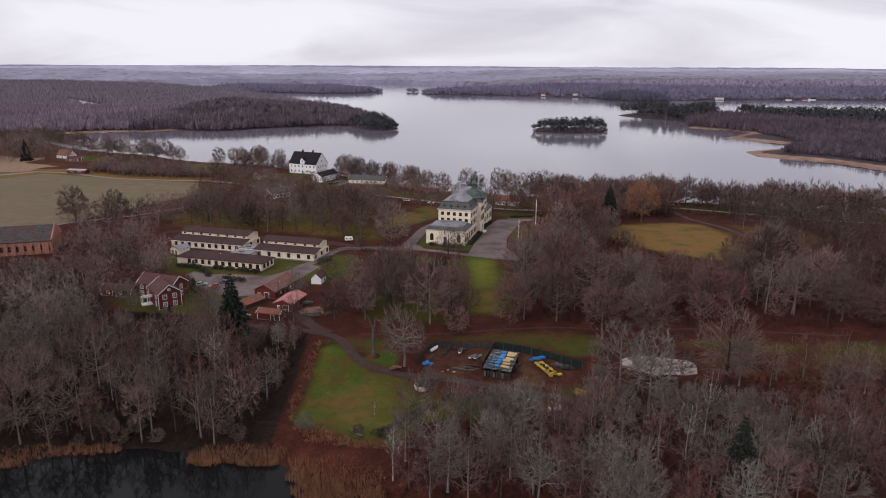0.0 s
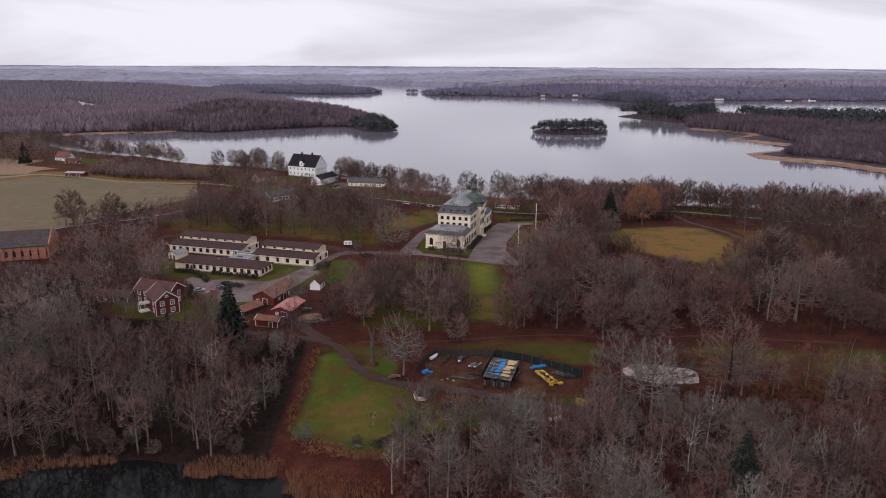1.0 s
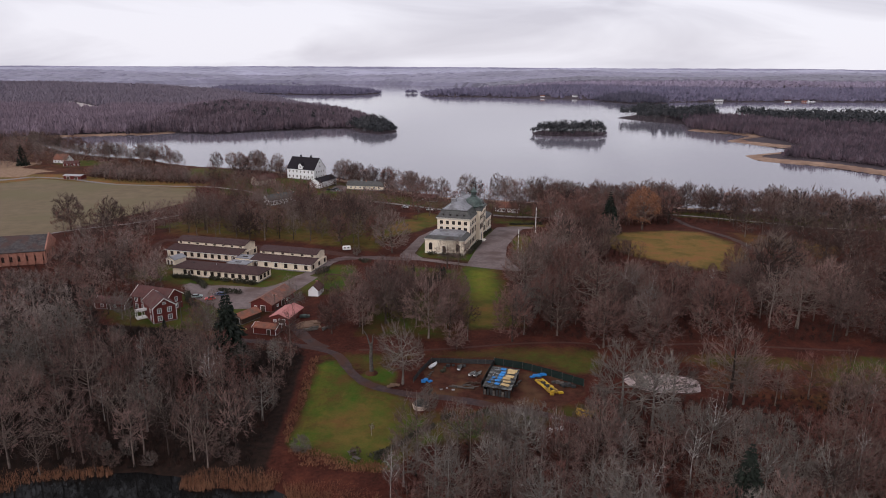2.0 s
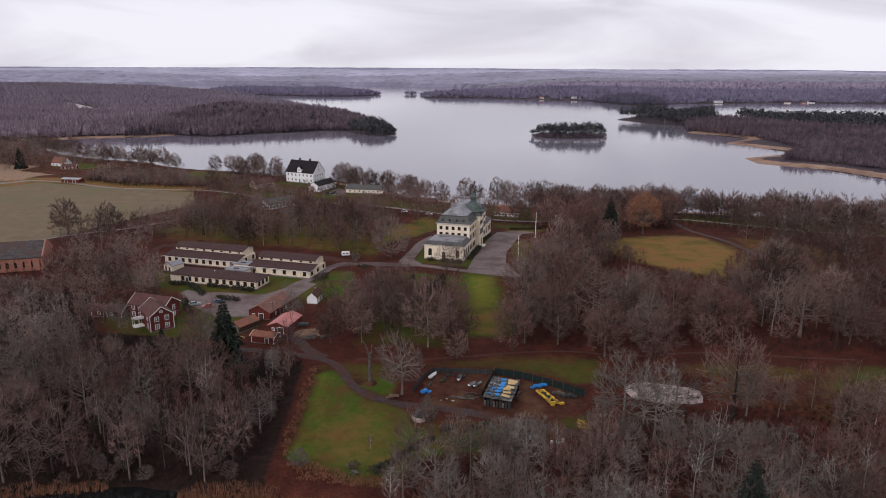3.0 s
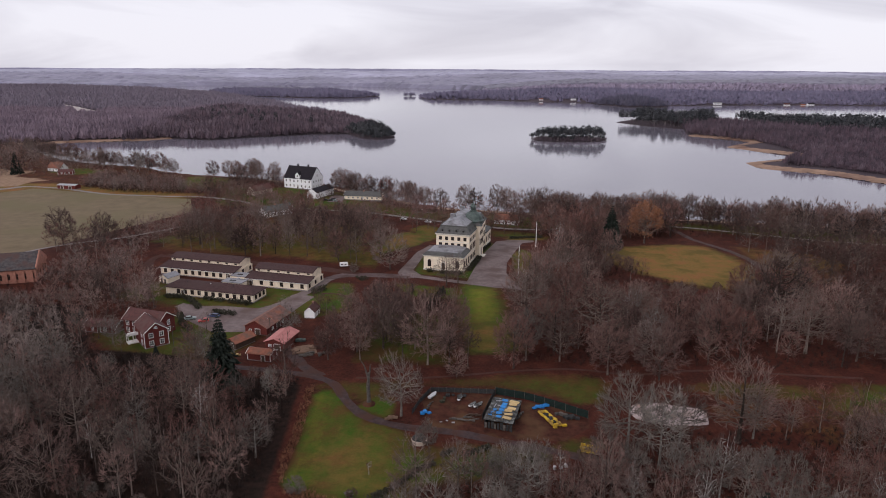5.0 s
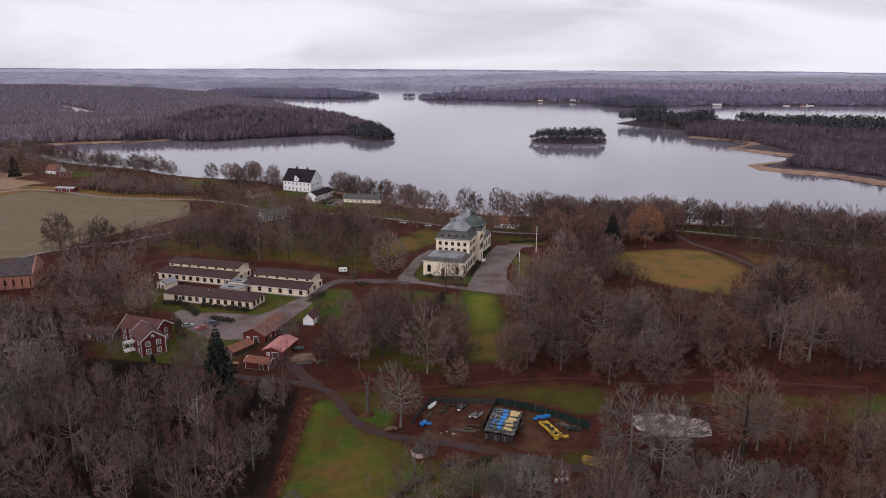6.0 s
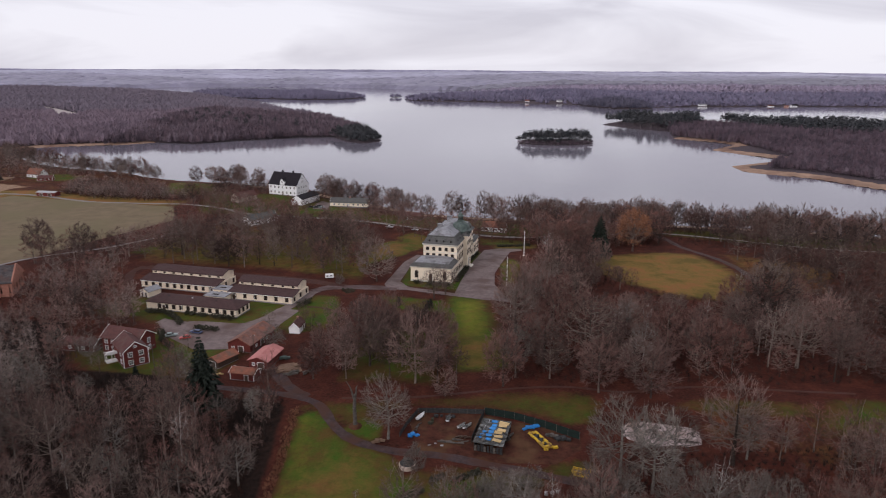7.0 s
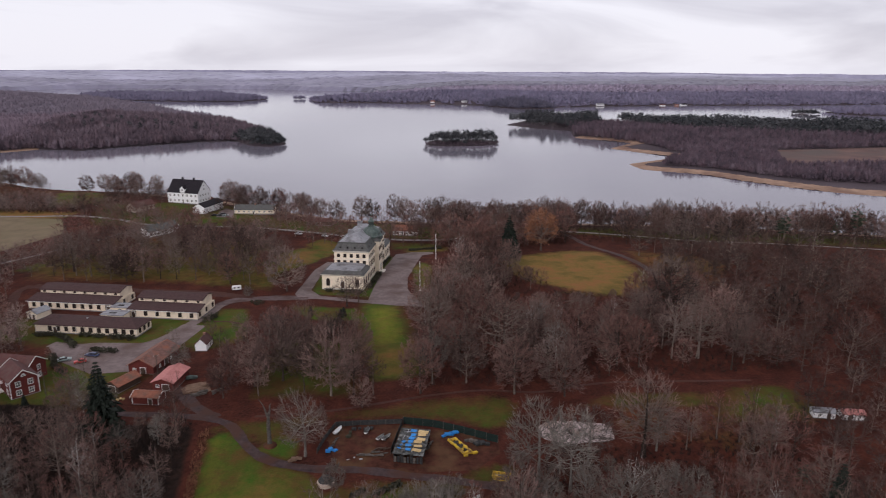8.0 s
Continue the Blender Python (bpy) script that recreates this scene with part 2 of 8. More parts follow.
M_LEAD = surface("grey_sheet_roof", (0.17, 0.17, 0.182), (0.27, 0.27, 0.285), 0.5, 0.6, 0.01, (0.10, 0.095, 0.095), 0.6, 0.3)
M_BROWNROOF = surface("brown_felt_roof", (0.046, 0.027, 0.027), (0.078, 0.047, 0.045), 1.2, 0.95, 0.03, (0.065, 0.044, 0.042), 0.6, 0.15, spec=0.1)
M_BLACKROOF = surface("black_roof", (0.011, 0.009, 0.012), (0.022, 0.018, 0.022), 0.8, 0.8, 0.02, spec=0.15)
M_OLDTILE = surface("weathered_tile", (0.105, 0.050, 0.040), (0.19, 0.105, 0.085), 0.9, 0.88, 0.05, (0.23, 0.085, 0.050), 0.58, 0.3)
M_TILE = surface("old_red_tile", (0.15, 0.055, 0.035), (0.27, 0.10, 0.060), 1.1, 0.85, 0.05, (0.13, 0.075, 0.055), 0.56, 0.35)
M_DARKTILE = surface("dark_red_tile", (0.058, 0.024, 0.022), (0.105, 0.041, 0.036), 1.2, 0.85, 0.05, (0.09, 0.05, 0.045), 0.58, 0.4)
M_PINKROOF = surface("pink_sheet_roof", (0.36, 0.13, 0.12), (0.47, 0.20, 0.18), 0.6, 0.7, 0.02)
M_REDWOOD = surface("falu_red_boards", (0.085, 0.018, 0.014), (0.135, 0.026, 0.020), 1.6, 0.9, 0.03)
M_BRICK = surface("old_brick", (0.26, 0.112, 0.080), (0.42, 0.20, 0.145), 0.9, 0.9, 0.05, (0.20, 0.115, 0.09), 0.58, 0.25)
M_GLASS = surface("window_glass", (0.014, 0.012, 0.012), (0.03, 0.025, 0.024), 0.7, 0.22, 0, spec=0.2)
M_TRIM = surface("white_paint", (0.70, 0.69, 0.67), (0.80, 0.79, 0.77), 1.0, 0.7)
M_DOOR = surface("dark_wood", (0.045, 0.028, 0.020), (0.08, 0.05, 0.036), 2.0, 0.6)
M_METAL = surface("grey_metal", (0.30, 0.30, 0.31), (0.42, 0.42, 0.43), 1.5, 0.4, metal=0.6)
M_BARK = twig_surface("grey_bark", [(0.032, 0.024, 0.02), (0.076, 0.056, 0.047), (0.14, 0.109, 0.092), (0.194, 0.156, 0.132)], 1.6)
M_PALEBARK = twig_surface("lichen_bark", [(0.117, 0.103, 0.089), (0.164, 0.148, 0.131), (0.226, 0.209, 0.187)], 1.4)
M_BIRCH = surface("birch_bark", (0.16, 0.14, 0.125), (0.46, 0.44, 0.41), 1.2, 0.9, 0.0)
M_TWIG = twig_surface("grey_brown_twigs", [(0.047, 0.032, 0.028), (0.154, 0.085, 0.072), (0.101, 0.069, 0.061), (0.213, 0.136, 0.117), (0.072, 0.047, 0.04), (0.178, 0.131, 0.114)], 0.6)
M_LICHEN = twig_surface("lichen_twigs", [(0.076, 0.059, 0.051), (0.142, 0.122, 0.106), (0.114, 0.078, 0.068), (0.185, 0.163, 0.142)], 0.6)
M_REDTWIG = twig_surface("russet_twigs", [(0.090, 0.042, 0.034), (0.165, 0.080, 0.066), (0.120, 0.058, 0.048), (0.190, 0.105, 0.090)], 0.6)
M_WOODS = twig_surface("woodland_twigs", [(0.04, 0.026, 0.022), (0.087, 0.054, 0.044), (0.163, 0.083, 0.069), (0.111, 0.077, 0.067), (0.192, 0.134, 0.117)], 0.5, True)
M_GREYWOODS = twig_surface("grey_woodland_twigs", [(0.065, 0.047, 0.04), (0.173, 0.129, 0.115), (0.2, 0.108, 0.091), (0.248, 0.196, 0.175), (0.103, 0.072, 0.064)], 0.5, True)
# brambles and undergrowth: brown growth, darkened further for shade beneath the trees
M_BRAMBLE = surface("shaded_brambles", (0.006, 0.004, 0.0035), (0.030, 0.019, 0.015), 0.35, 0.95, 0, (0.040, 0.016, 0.011), 0.58, 0.08)
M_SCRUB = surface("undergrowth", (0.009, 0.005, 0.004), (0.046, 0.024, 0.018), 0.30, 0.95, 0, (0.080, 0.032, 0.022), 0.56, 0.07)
M_SPRUCE = surface("spruce_needles", (0.007, 0.011, 0.008), (0.021, 0.028, 0.019), 0.6, 0.9)
M_PINE = surface("pine_needles", (0.020, 0.030, 0.018), (0.050, 0.062, 0.036), 0.25, 0.9)
# far woods: distance haze is mixed into these base colours
M_FARPINE = twig_surface("hazed_pine_wood", [(0.030, 0.034, 0.037), (0.048, 0.051, 0.055), (0.075, 0.074, 0.078)], 0.2, True, 0.3)
M_FARWOOD = twig_surface("hazed_bare_wood", [(0.178, 0.137, 0.167), (0.217, 0.167, 0.202), (0.23, 0.172, 0.202), (0.275, 0.216, 0.257)], 0.15, True, 0.2)
M_SPITWOOD = twig_surface("hazed_spit_wood", [(0.069, 0.054, 0.067), (0.101, 0.077, 0.095), (0.114, 0.078, 0.094), (0.152, 0.118, 0.139)], 0.2, True, 0.25)
M_HEADWOOD = twig_surface("hazed_headland_wood", [(0.088, 0.068, 0.081), (0.131, 0.1, 0.119), (0.156, 0.11, 0.127), (0.197, 0.154, 0.179)], 0.2, True, 0.25)
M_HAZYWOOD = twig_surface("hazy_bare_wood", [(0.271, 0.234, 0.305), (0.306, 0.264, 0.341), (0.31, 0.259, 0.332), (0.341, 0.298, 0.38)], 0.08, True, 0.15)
M_FARHEAD = twig_surface("hazed_mixed_wood", [(0.156, 0.144, 0.208), (0.183, 0.168, 0.239), (0.194, 0.172, 0.242), (0.218, 0.2, 0.28)], 0.08, True, 0.15)
# far hills glow faintly to imitate the haze in front of them
M_HAZE_GLOW_1 = glow("hazy_glow", (0.106, 0.097, 0.134), 0.65)
M_HAZE_GLOW_2 = glow("blue_haze_glow", (0.150, 0.140, 0.195), 0.75)
M_HAZE_GLOW_3 = glow("far_blue_haze_glow", (0.220, 0.213, 0.285), 0.80)
M_STEMS = twig_surface("woodland_stems", [(0.049, 0.037, 0.031), (0.092, 0.069, 0.058), (0.14, 0.109, 0.092), (0.216, 0.176, 0.151)], 1.6, True)
M_REDWOODS = twig_surface("russet_woodland_twigs", [(0.081, 0.046, 0.039), (0.19, 0.094, 0.078), (0.138, 0.074, 0.062), (0.213, 0.138, 0.121)], 0.5, True)
M_FARSTEM = surface("far_stems", (0.075, 0.062, 0.066), (0.22, 0.19, 0.19), 0.3, 0.95)
# two more far woods with haze tinted into their colour
M_FARDARK = twig_surface("hazed_dark_wood", [(0.081, 0.078, 0.111), (0.111, 0.105, 0.143), (0.132, 0.121, 0.159)], 0.1, True, 0.2)
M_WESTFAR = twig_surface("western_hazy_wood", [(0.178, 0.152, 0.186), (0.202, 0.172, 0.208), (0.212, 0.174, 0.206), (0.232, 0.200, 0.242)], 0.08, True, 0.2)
M_MOOR = surface("moor_grass", (0.078, 0.042, 0.038), (0.140, 0.078, 0.063), 0.03, 0.95, 0, (0.085, 0.062, 0.055), 0.56, 0.012)
M_CLEARING = surface("pale_clearing", (0.34, 0.30, 0.28), (0.46, 0.41, 0.39), 0.05, 0.95)
M_EASTWOODS = twig_surface("eastern_woodland_twigs", [(0.026, 0.018, 0.016), (0.058, 0.038, 0.033), (0.095, 0.050, 0.042), (0.070, 0.050, 0.044), (0.105, 0.076, 0.068)], 0.5, True)
M_BEECH = surface("dry_beech_leaves", (0.15, 0.062, 0.032), (0.28, 0.13, 0.07), 0.5, 0.9)
M_REED = surface("dry_reed", (0.15, 0.062, 0.034), (0.30, 0.150, 0.085), 0.5, 0.95)
M_HEDGE = surface("hedge_leaves", (0.020, 0.022, 0.014), (0.055, 0.050, 0.030), 1.5, 0.9)
M_BLUE = surface("blue_tarpaulin", (0.015, 0.13, 0.36), (0.03, 0.23, 0.56), 2.0, 0.5, 0.03, rnd=0.15)
M_YELLOW = surface("yellow_tarpaulin", (0.36, 0.215, 0.010), (0.60, 0.40, 0.03), 1.8, 0.6, 0.04, (0.16, 0.09, 0.03), 0.60, 0.7, rnd=0.15)
M_REEDBANK = surface("dry_reed_bank", (0.19, 0.115, 0.078), (0.33, 0.215, 0.150), 0.08, 0.95, 0.0, (0.14, 0.075, 0.055), 0.6, 0.03)
M_TAN = surface("tan_boards", (0.36, 0.25, 0.11), (0.52, 0.38, 0.19), 2.0, 0.8, 0.02, rnd=0.15)
M_GREENNET = surface("dark_green_netting", (0.004, 0.011, 0.009), (0.010, 0.023, 0.019), 1.2, 0.8, 0.02)
M_OLDWOOD = surface("weathered_boards", (0.050, 0.042, 0.036), (0.12, 0.105, 0.092), 1.5, 0.9, 0.02, rnd=0.2)
M_DARKSHED = surface("dark_grey_boards", (0.018, 0.018, 0.018), (0.045, 0.045, 0.044), 1.5, 0.85, 0.02)
M_CORRUGATED = surface("grey_corrugated", (0.028, 0.029, 0.027), (0.17, 0.172, 0.165), 1.9, 0.7, 0.02, (0.024, 0.024, 0.021), 0.53, 0.9, rnd=0.4)
M_BOAT = surface("white_boat_paint", (0.55, 0.55, 0.55), (0.70, 0.70, 0.70), 1.5, 0.4, rnd=0.12)
M_REDCAR = surface("red_car_paint", (0.38, 0.03, 0.025), (0.45, 0.04, 0.03), 1.0, 0.3, spec=0.5)
M_BLUECAR = surface("blue_car_paint", (0.03, 0.045, 0.10), (0.04, 0.06, 0.13), 1.0, 0.3, spec=0.5)
M_DARKCAR = surface("black_car_paint", (0.018, 0.019, 0.022), (0.03, 0.031, 0.035), 1.0, 0.3, spec=0.5)
M_GREYCAR = surface("grey_car_paint", (0.20, 0.25, 0.24), (0.26, 0.31, 0.30), 1.0, 0.35, spec=0.5)
M_TYRE = surface("rubber", (0.012, 0.012, 0.012), (0.022, 0.022, 0.022), 3.0, 0.9)
M_PALEWALL = surface("pale_stone_wall", (0.34, 0.27, 0.22), (0.46, 0.38, 0.32), 1.2, 0.9, 0.03)
M_EARTH = surface("bare_clay", (0.11, 0.066, 0.044), (0.18, 0.115, 0.078), 0.5, 0.95, 0.1)
M_YARD = surface("trodden_earth", (0.026, 0.010, 0.007), (0.078, 0.028, 0.018), 0.5, 0.95, 0.08, (0.085, 0.045, 0.024), 0.56, 0.14, spec=0.1)
M_LEAFPATH = surface("leafy_path", (0.040, 0.018, 0.014), (0.080, 0.036, 0.030), 0.6, 0.9, 0.05, (0.06, 0.026, 0.018), 0.52, 0.25, spec=0.15)

# ---- tools for building ----


def part(name, bm, material, parent=None, label=""):
    """Links a bmesh as one mesh object, under a thing or a part when a parent is given."""
    me = bpy.data.meshes.new(name)
    bm.to_mesh(me)
    bm.free()
    me.materials.append(material)
    ob = new(name, me)
    ob.parent = parent
    return tagged(ob, label)


def twin(name, me, parent, m, label=""):
    """Another object on a mesh that is there already, at the local pose m."""
    ob = new(name, me)
    ob.parent = parent
    ob.matrix_basis = m
    return tagged(ob, label)


def thing(name, m, label, category, group="", kind=""):
    ob = new(name)
    ob.empty_display_size = 0.5
    ob.matrix_world = m
    return tagged(ob, label, category, group, kind)


def add_box(bm, x0, x1, y0, y1, z0, z1):
    v = [bm.verts.new(c) for c in ((x0, y0, z0), (x1, y0, z0), (x1, y1, z0), (x0, y1, z0), (x0, y0, z1), (x1, y0, z1), (x1, y1, z1), (x0, y1, z1))]
    for f in ((3, 2, 1, 0), (4, 5, 6, 7), (0, 1, 5, 4), (1, 2, 6, 5), (2, 3, 7, 6), (3, 0, 4, 7)):
        bm.faces.new([v[i] for i in f])


def box(x0, x1, y0, y1, z0, z1):
    bm = bmesh.new()
    add_box(bm, x0, x1, y0, y1, z0, z1)
    return bm


def loft(rings, close_bottom=True, close_top=True):
    """Joins rings of equal length into one closed skin."""
    bm = bmesh.new()
    add_loft(bm, rings, close_bottom, close_top)
    return bm


def add_loft(bm, rings, close_bottom=True, close_top=True):
    vs = [[bm.verts.new(p) for p in r] for r in rings]
    k = len(rings[0])
    for a, b in zip(vs, vs[1:]):
        for i in range(k):
            bm.faces.new((a[i], a[(i + 1) % k], b[(i + 1) % k], b[i]))
    if close_bottom:
        bm.faces.new(vs[0][::-1])
    if close_top:
        bm.faces.new(vs[-1])


def rect(x0, x1, y0, y1, z):
    return [(x0, y0, z), (x1, y0, z), (x1, y1, z), (x0, y1, z)]


def ring(cx, cy, r, z, n=12, turn=0.0):
    return [(cx + r * math.cos(turn + 2 * math.pi * i / n), cy + r * math.sin(turn + 2 * math.pi * i / n), z) for i in range(n)]


def np_mesh(name, verts, tris, materials, index=None, smooth=False):
    me = bpy.data.meshes.new(name)
    me.vertices.add(len(verts))
    me.vertices.foreach_set("co", np.asarray(verts, np.float32).ravel())
    me.loops.add(3 * len(tris))
    me.loops.foreach_set("vertex_index", np.asarray(tris, np.int32).ravel())
    me.polygons.add(len(tris))
    me.polygons.foreach_set("loop_start", np.arange(0, 3 * len(tris), 3, dtype=np.int32))
    me.polygons.foreach_set("loop_total", np.full(len(tris), 3, np.int32))
    for m in materials:
        me.materials.append(m)
    if index is not None:
        me.polygons.foreach_set("material_index", np.asarray(index, np.int32))
    if smooth:
        me.polygons.foreach_set("use_smooth", np.ones(len(tris), bool))
    me.update(calc_edges=True)
    return me


# ---- the lie of the land ----
LAKE_Z, POND_Z = -7.0, -4.3
# the shores, metres from the first camera's foot
MAINLAND = [(-4800, -700), (4800, -700), (4800, 200), (900, 240), (640, 270), (460, 335), (350, 400), (250, 440), (150, 463), (71, 476), (2, 494),
            (-40, 527), (-66, 562), (-104, 598), (-141, 612), (-176, 628), (-233, 645), (-268, 665), (-296, 692), (-336, 706), (-372, 723), (-410, 748), (-486, 828), (-520, 872), (-500, 900), (-408, 932), (-376, 962),
            (-311, 942), (-269, 980), (-190, 1028), (-140, 1040), (-112, 975), (-86, 956), (-64, 985), (-70, 1020), (-90, 1080), (-120, 1180), (-180, 1350),
            (-330, 1620), (-560, 2060), (-740, 2340), (-978, 2601), (-1300, 2800), (-4800, 2900)]
NARROWS = [(-880, 2660), (-714, 2345), (-538, 2228), (-385, 2168), (-282, 2172), (-200, 2320), (-232, 2420), (-420, 2700), (-640, 2960)]
FAR_SHORE = [(-4800, 3150), (-1300, 3150), (-1170, 3440), (-900, 3460), (-620, 3330), (-470, 3430), (-230, 3300), (-100, 3180), (170, 3120), (160, 2500), (60, 2420), (-72, 2340), (-52, 2127), (136, 2110), (300, 2020), (423, 1960), (423, 1880),
             (478, 1761), (574, 1772), (600, 1850), (995, 1913), (1309, 1896), (1530, 1916), (4800, 1900), (4800, 5000), (-4800, 5000)]
EAST_SPIT = [(318, 1281), (355, 1193), (400, 1148), (368, 1040), (425, 950), (371, 893), (410, 790), (330, 742), (326, 704), (367, 665), (394, 607),
             (425, 559), (463, 526), (600, 450), (900, 370), (4800, 330), (4800, 900), (1400, 980), (1060, 1120), (800, 1240), (560, 1370), (400, 1400)]
EAST_LAND = [(1189, 1508), (1267, 1444), (1700, 1400), (1900, 1560), (1250, 1640)]
ISLAND = [(178 + 54 * math.cos(a * math.pi / 8), 967 + 27 * math.sin(a * math.pi / 8)) for a in range(16)]
ISLET = [(-105 + 24 * math.cos(a * math.pi / 4), 2345 + 30 * math.sin(a * math.pi / 4)) for a in range(8)]
SKERRY = [(1123 + 36 * math.cos(a * math.pi / 4), 1530 + 26 * math.sin(a * math.pi / 4)) for a in range(8)]
POND = [(-260, 60), (-260, 131), (-115, 132), (-99, 135), (-89, 141), (-70, 142.5), (-60, 141), (-55, 136.5), (-36, 136), (-31, 131), (-19, 124), (-12, 112), (-5, 60)]


def inside(poly, x, y):
    x, y = np.asarray(x, float), np.asarray(y, float)
    got = np.zeros(np.broadcast(x, y).shape, bool)
    for (ax, ay), (bx, by) in zip(poly, poly[1:] + poly[:1]):
        if ay != by:
            got ^= ((ay > y) != (by > y)) & (x < (bx - ax) * (y - ay) / (by - ay) + ax)
    return got


def depth_in(poly, x, y):
    """Metres to the outline: plus inside, minus outside."""
    x, y = np.asarray(x, float), np.asarray(y, float)
    best = np.full(np.broadcast(x, y).shape, 1e9)
    for (ax, ay), (bx, by) in zip(poly, poly[1:] + poly[:1]):
        dx, dy = bx - ax, by - ay
        s = np.clip(((x - ax) * dx + (y - ay) * dy) / (dx * dx + dy * dy + 1e-9), 0, 1)
        best = np.minimum(best, np.hypot(x - ax - s * dx, y - ay - s * dy))
    return np.where(inside(poly, x, y), best, -best)


def ease(a):
    a = np.clip(a, 0, 1)
    return a * a * (3 - 2 * a)


def waves(x, y, size, seed):
    """Soft hills of about that size, between about -1 and 1."""
    r = np.random.RandomState(seed)
    out = 0
    for k in range(7):
        a, p, s = r.uniform(0, 6.28), r.uniform(0, 6.28), size * r.uniform(0.6, 1.6)
        out = out + np.sin((x * math.cos(a) + y * math.sin(a)) * 6.28 / s + p)
    return out / 3.5


def land_z(x, y):
    """The height of the ground at x, y (numbers or arrays)."""
    x, y = np.asarray(x, float), np.asarray(y, float)
    k = ease((x + 60) / 120)
    park = -2.0 * ease((205 - y) / 45) - 2.0 * ease((140 - y) / 18) - k * 5.2 * ease((y - 335) / 90) - (1 - k) * 3.4 * ease((y - 340) / 170)
    park = park + 0.15 * waves(x, y, 40, 3)
    mound = 4.5 * np.exp(-((x + 62) / 16) ** 2 - ((y - 536) / 10) ** 2)
    near = ease((700 - y) / 150)
    rise = np.where(y < 1400, 3 + (12 - 7 * ease((-330 - x) / 200)) * ease((y - 650) / 800), np.where((x < 0) & (y < 2750), 6, 15))
    rise = rise * (1 + 0.35 * waves(x, y, 500, 5))
    far = np.clip((y - 1950) / 2650, 0, 1.2)
    rise = rise + far * 46 + 5 * waves(x, y, 900, 8) * np.clip(far * 3, 0, 1)
    rise = rise + 7 * np.exp(-((x + 330) / 170) ** 2 - ((y - 1180) / 180) ** 2)
    rise = rise + 14 * np.exp(-((x + 1500) / 500) ** 2 - ((y - 3900) / 500) ** 2)
    rise = np.where(inside(NARROWS, x, y) | inside(ISLET, x, y), 1.5, rise)
    rise = np.where((x > 300) & (y < 1450), 2.0 + 0.3 * waves(x, y, 300, 9), rise)
    inland = near * (park + mound) + (1 - near) * (LAKE_Z + rise)
    shore = depth_in(MAINLAND, x, y)
    for poly in (NARROWS, FAR_SHORE, EAST_SPIT, EAST_LAND, ISLAND, ISLET, SKERRY):
        shore = np.maximum(shore, depth_in(poly, x, y))
    bank = LAKE_Z + np.where(shore > 0, 0.25 + shore * 0.075, shore * 0.2 + 0.1)
    z = np.minimum(inland, bank)
    z = np.where(shore < 0, np.maximum(bank, LAKE_Z - 3), z)
    pond = depth_in(POND, x, y)
    pond_bank = POND_Z - pond * np.where(pond > 0, 0.4, 0.22)
    z = np.where(y < 160, np.minimum(z, np.maximum(pond_bank, POND_Z - 1.5)), z)
    return z


HX, HY, HSTEP = -680.0, 40.0, 2.5
HGRID = land_z(*np.meshgrid(HX + HSTEP * np.arange(480), HY + HSTEP * np.arange(360)))


def zed(x, y):
    """The ground's height at one place, from a fine grid near the park."""
    u, v = (x - HX) / HSTEP, (y - HY) / HSTEP
    i, j = int(u), int(v)
    if not (0 <= i < 478 and 0 <= j < 358):
        return float(land_z(x, y))
    u, v = u - i, v - j
    return float((HGRID[j, i] * (1 - u) + HGRID[j, i + 1] * u) * (1 - v) + (HGRID[j + 1, i] * (1 - u) + HGRID[j + 1, i + 1] * u) * v)


# open places
FIELD = [(-420, 470), (-345, 520), (-323, 547), (-275, 531), (-184, 506), (-166, 458), (-184, 410), (-201, 362), (-216, 335), (-300, 300), (-420, 330)]
GREEN = [(-37, 196), (-30, 193), (-23, 181), (-10, 174.5), (-7, 168), (-4, 160), (4, 164), (16, 163), (14, 155), (-4, 153), (-8, 147), (-11, 141), (-19, 141), (-37, 151)]
CASTLE_LAWN = [(9, 300), (25, 294), (24, 240), (20, 222), (9, 222), (7, 260)]
MEADOW = [(86, 350), (98, 365), (130, 373), (142, 369), (145, 338), (146, 315), (141, 297), (123, 292), (106, 300), (93, 314), (84, 334)]
STRIPS = [[(20, 199), (30, 202), (50, 198), (47, 187), (38, 187)], [(62, 197), (84, 203), (112, 200), (118, 193), (104, 190), (80, 192)],
          [(-30, 345), (-12, 366), (-4, 392), (-20, 402), (-34, 380), (-38, 342)], [(-6, 376), (6, 408), (-10, 424), (-18, 410)], [(38, 386), (60, 388), (64, 400), (40, 402)],
          [(34, 308), (42, 318), (46, 350), (43, 360), (36, 345)], [(-70, 276), (-76, 264), (-100, 271), (-108, 276), (-110, 280), (-74, 268)],
          [(-58, 268), (-50, 254), (-36, 262), (-38, 296), (-50, 296)], [(-84, 290), (-54, 282), (-56, 287), (-70, 292)], [(-92, 226), (-82, 224), (-78, 236), (-90, 246), (-94, 236)],
          [(-215, 585), (-195, 575), (-188, 610), (-206, 625)], [(-330, 610), (-312, 640), (-340, 665), (-372, 650)], [(-22, 299), (-12, 296), (6, 290), (8, 276), (-12, 280)],
          [(-100, 494), (-70, 492), (-50, 500), (-80, 505)], [(-24, 186), (-19, 193), (-13, 188), (-14, 180)]]
STRIPS.append([(-99, 273), (-85, 267), (-75, 267), (-72, 276), (-68, 276), (-68, 266), (-73, 259), (-82, 260), (-95, 267)])
STRIPS.append([(-76, 289), (-53, 280.5), (-50, 280.6), (-55, 275), (-59, 275), (-72, 280)])
STRIPS.append([(-210, 548), (-172, 556), (-186, 618), (-226, 626)])
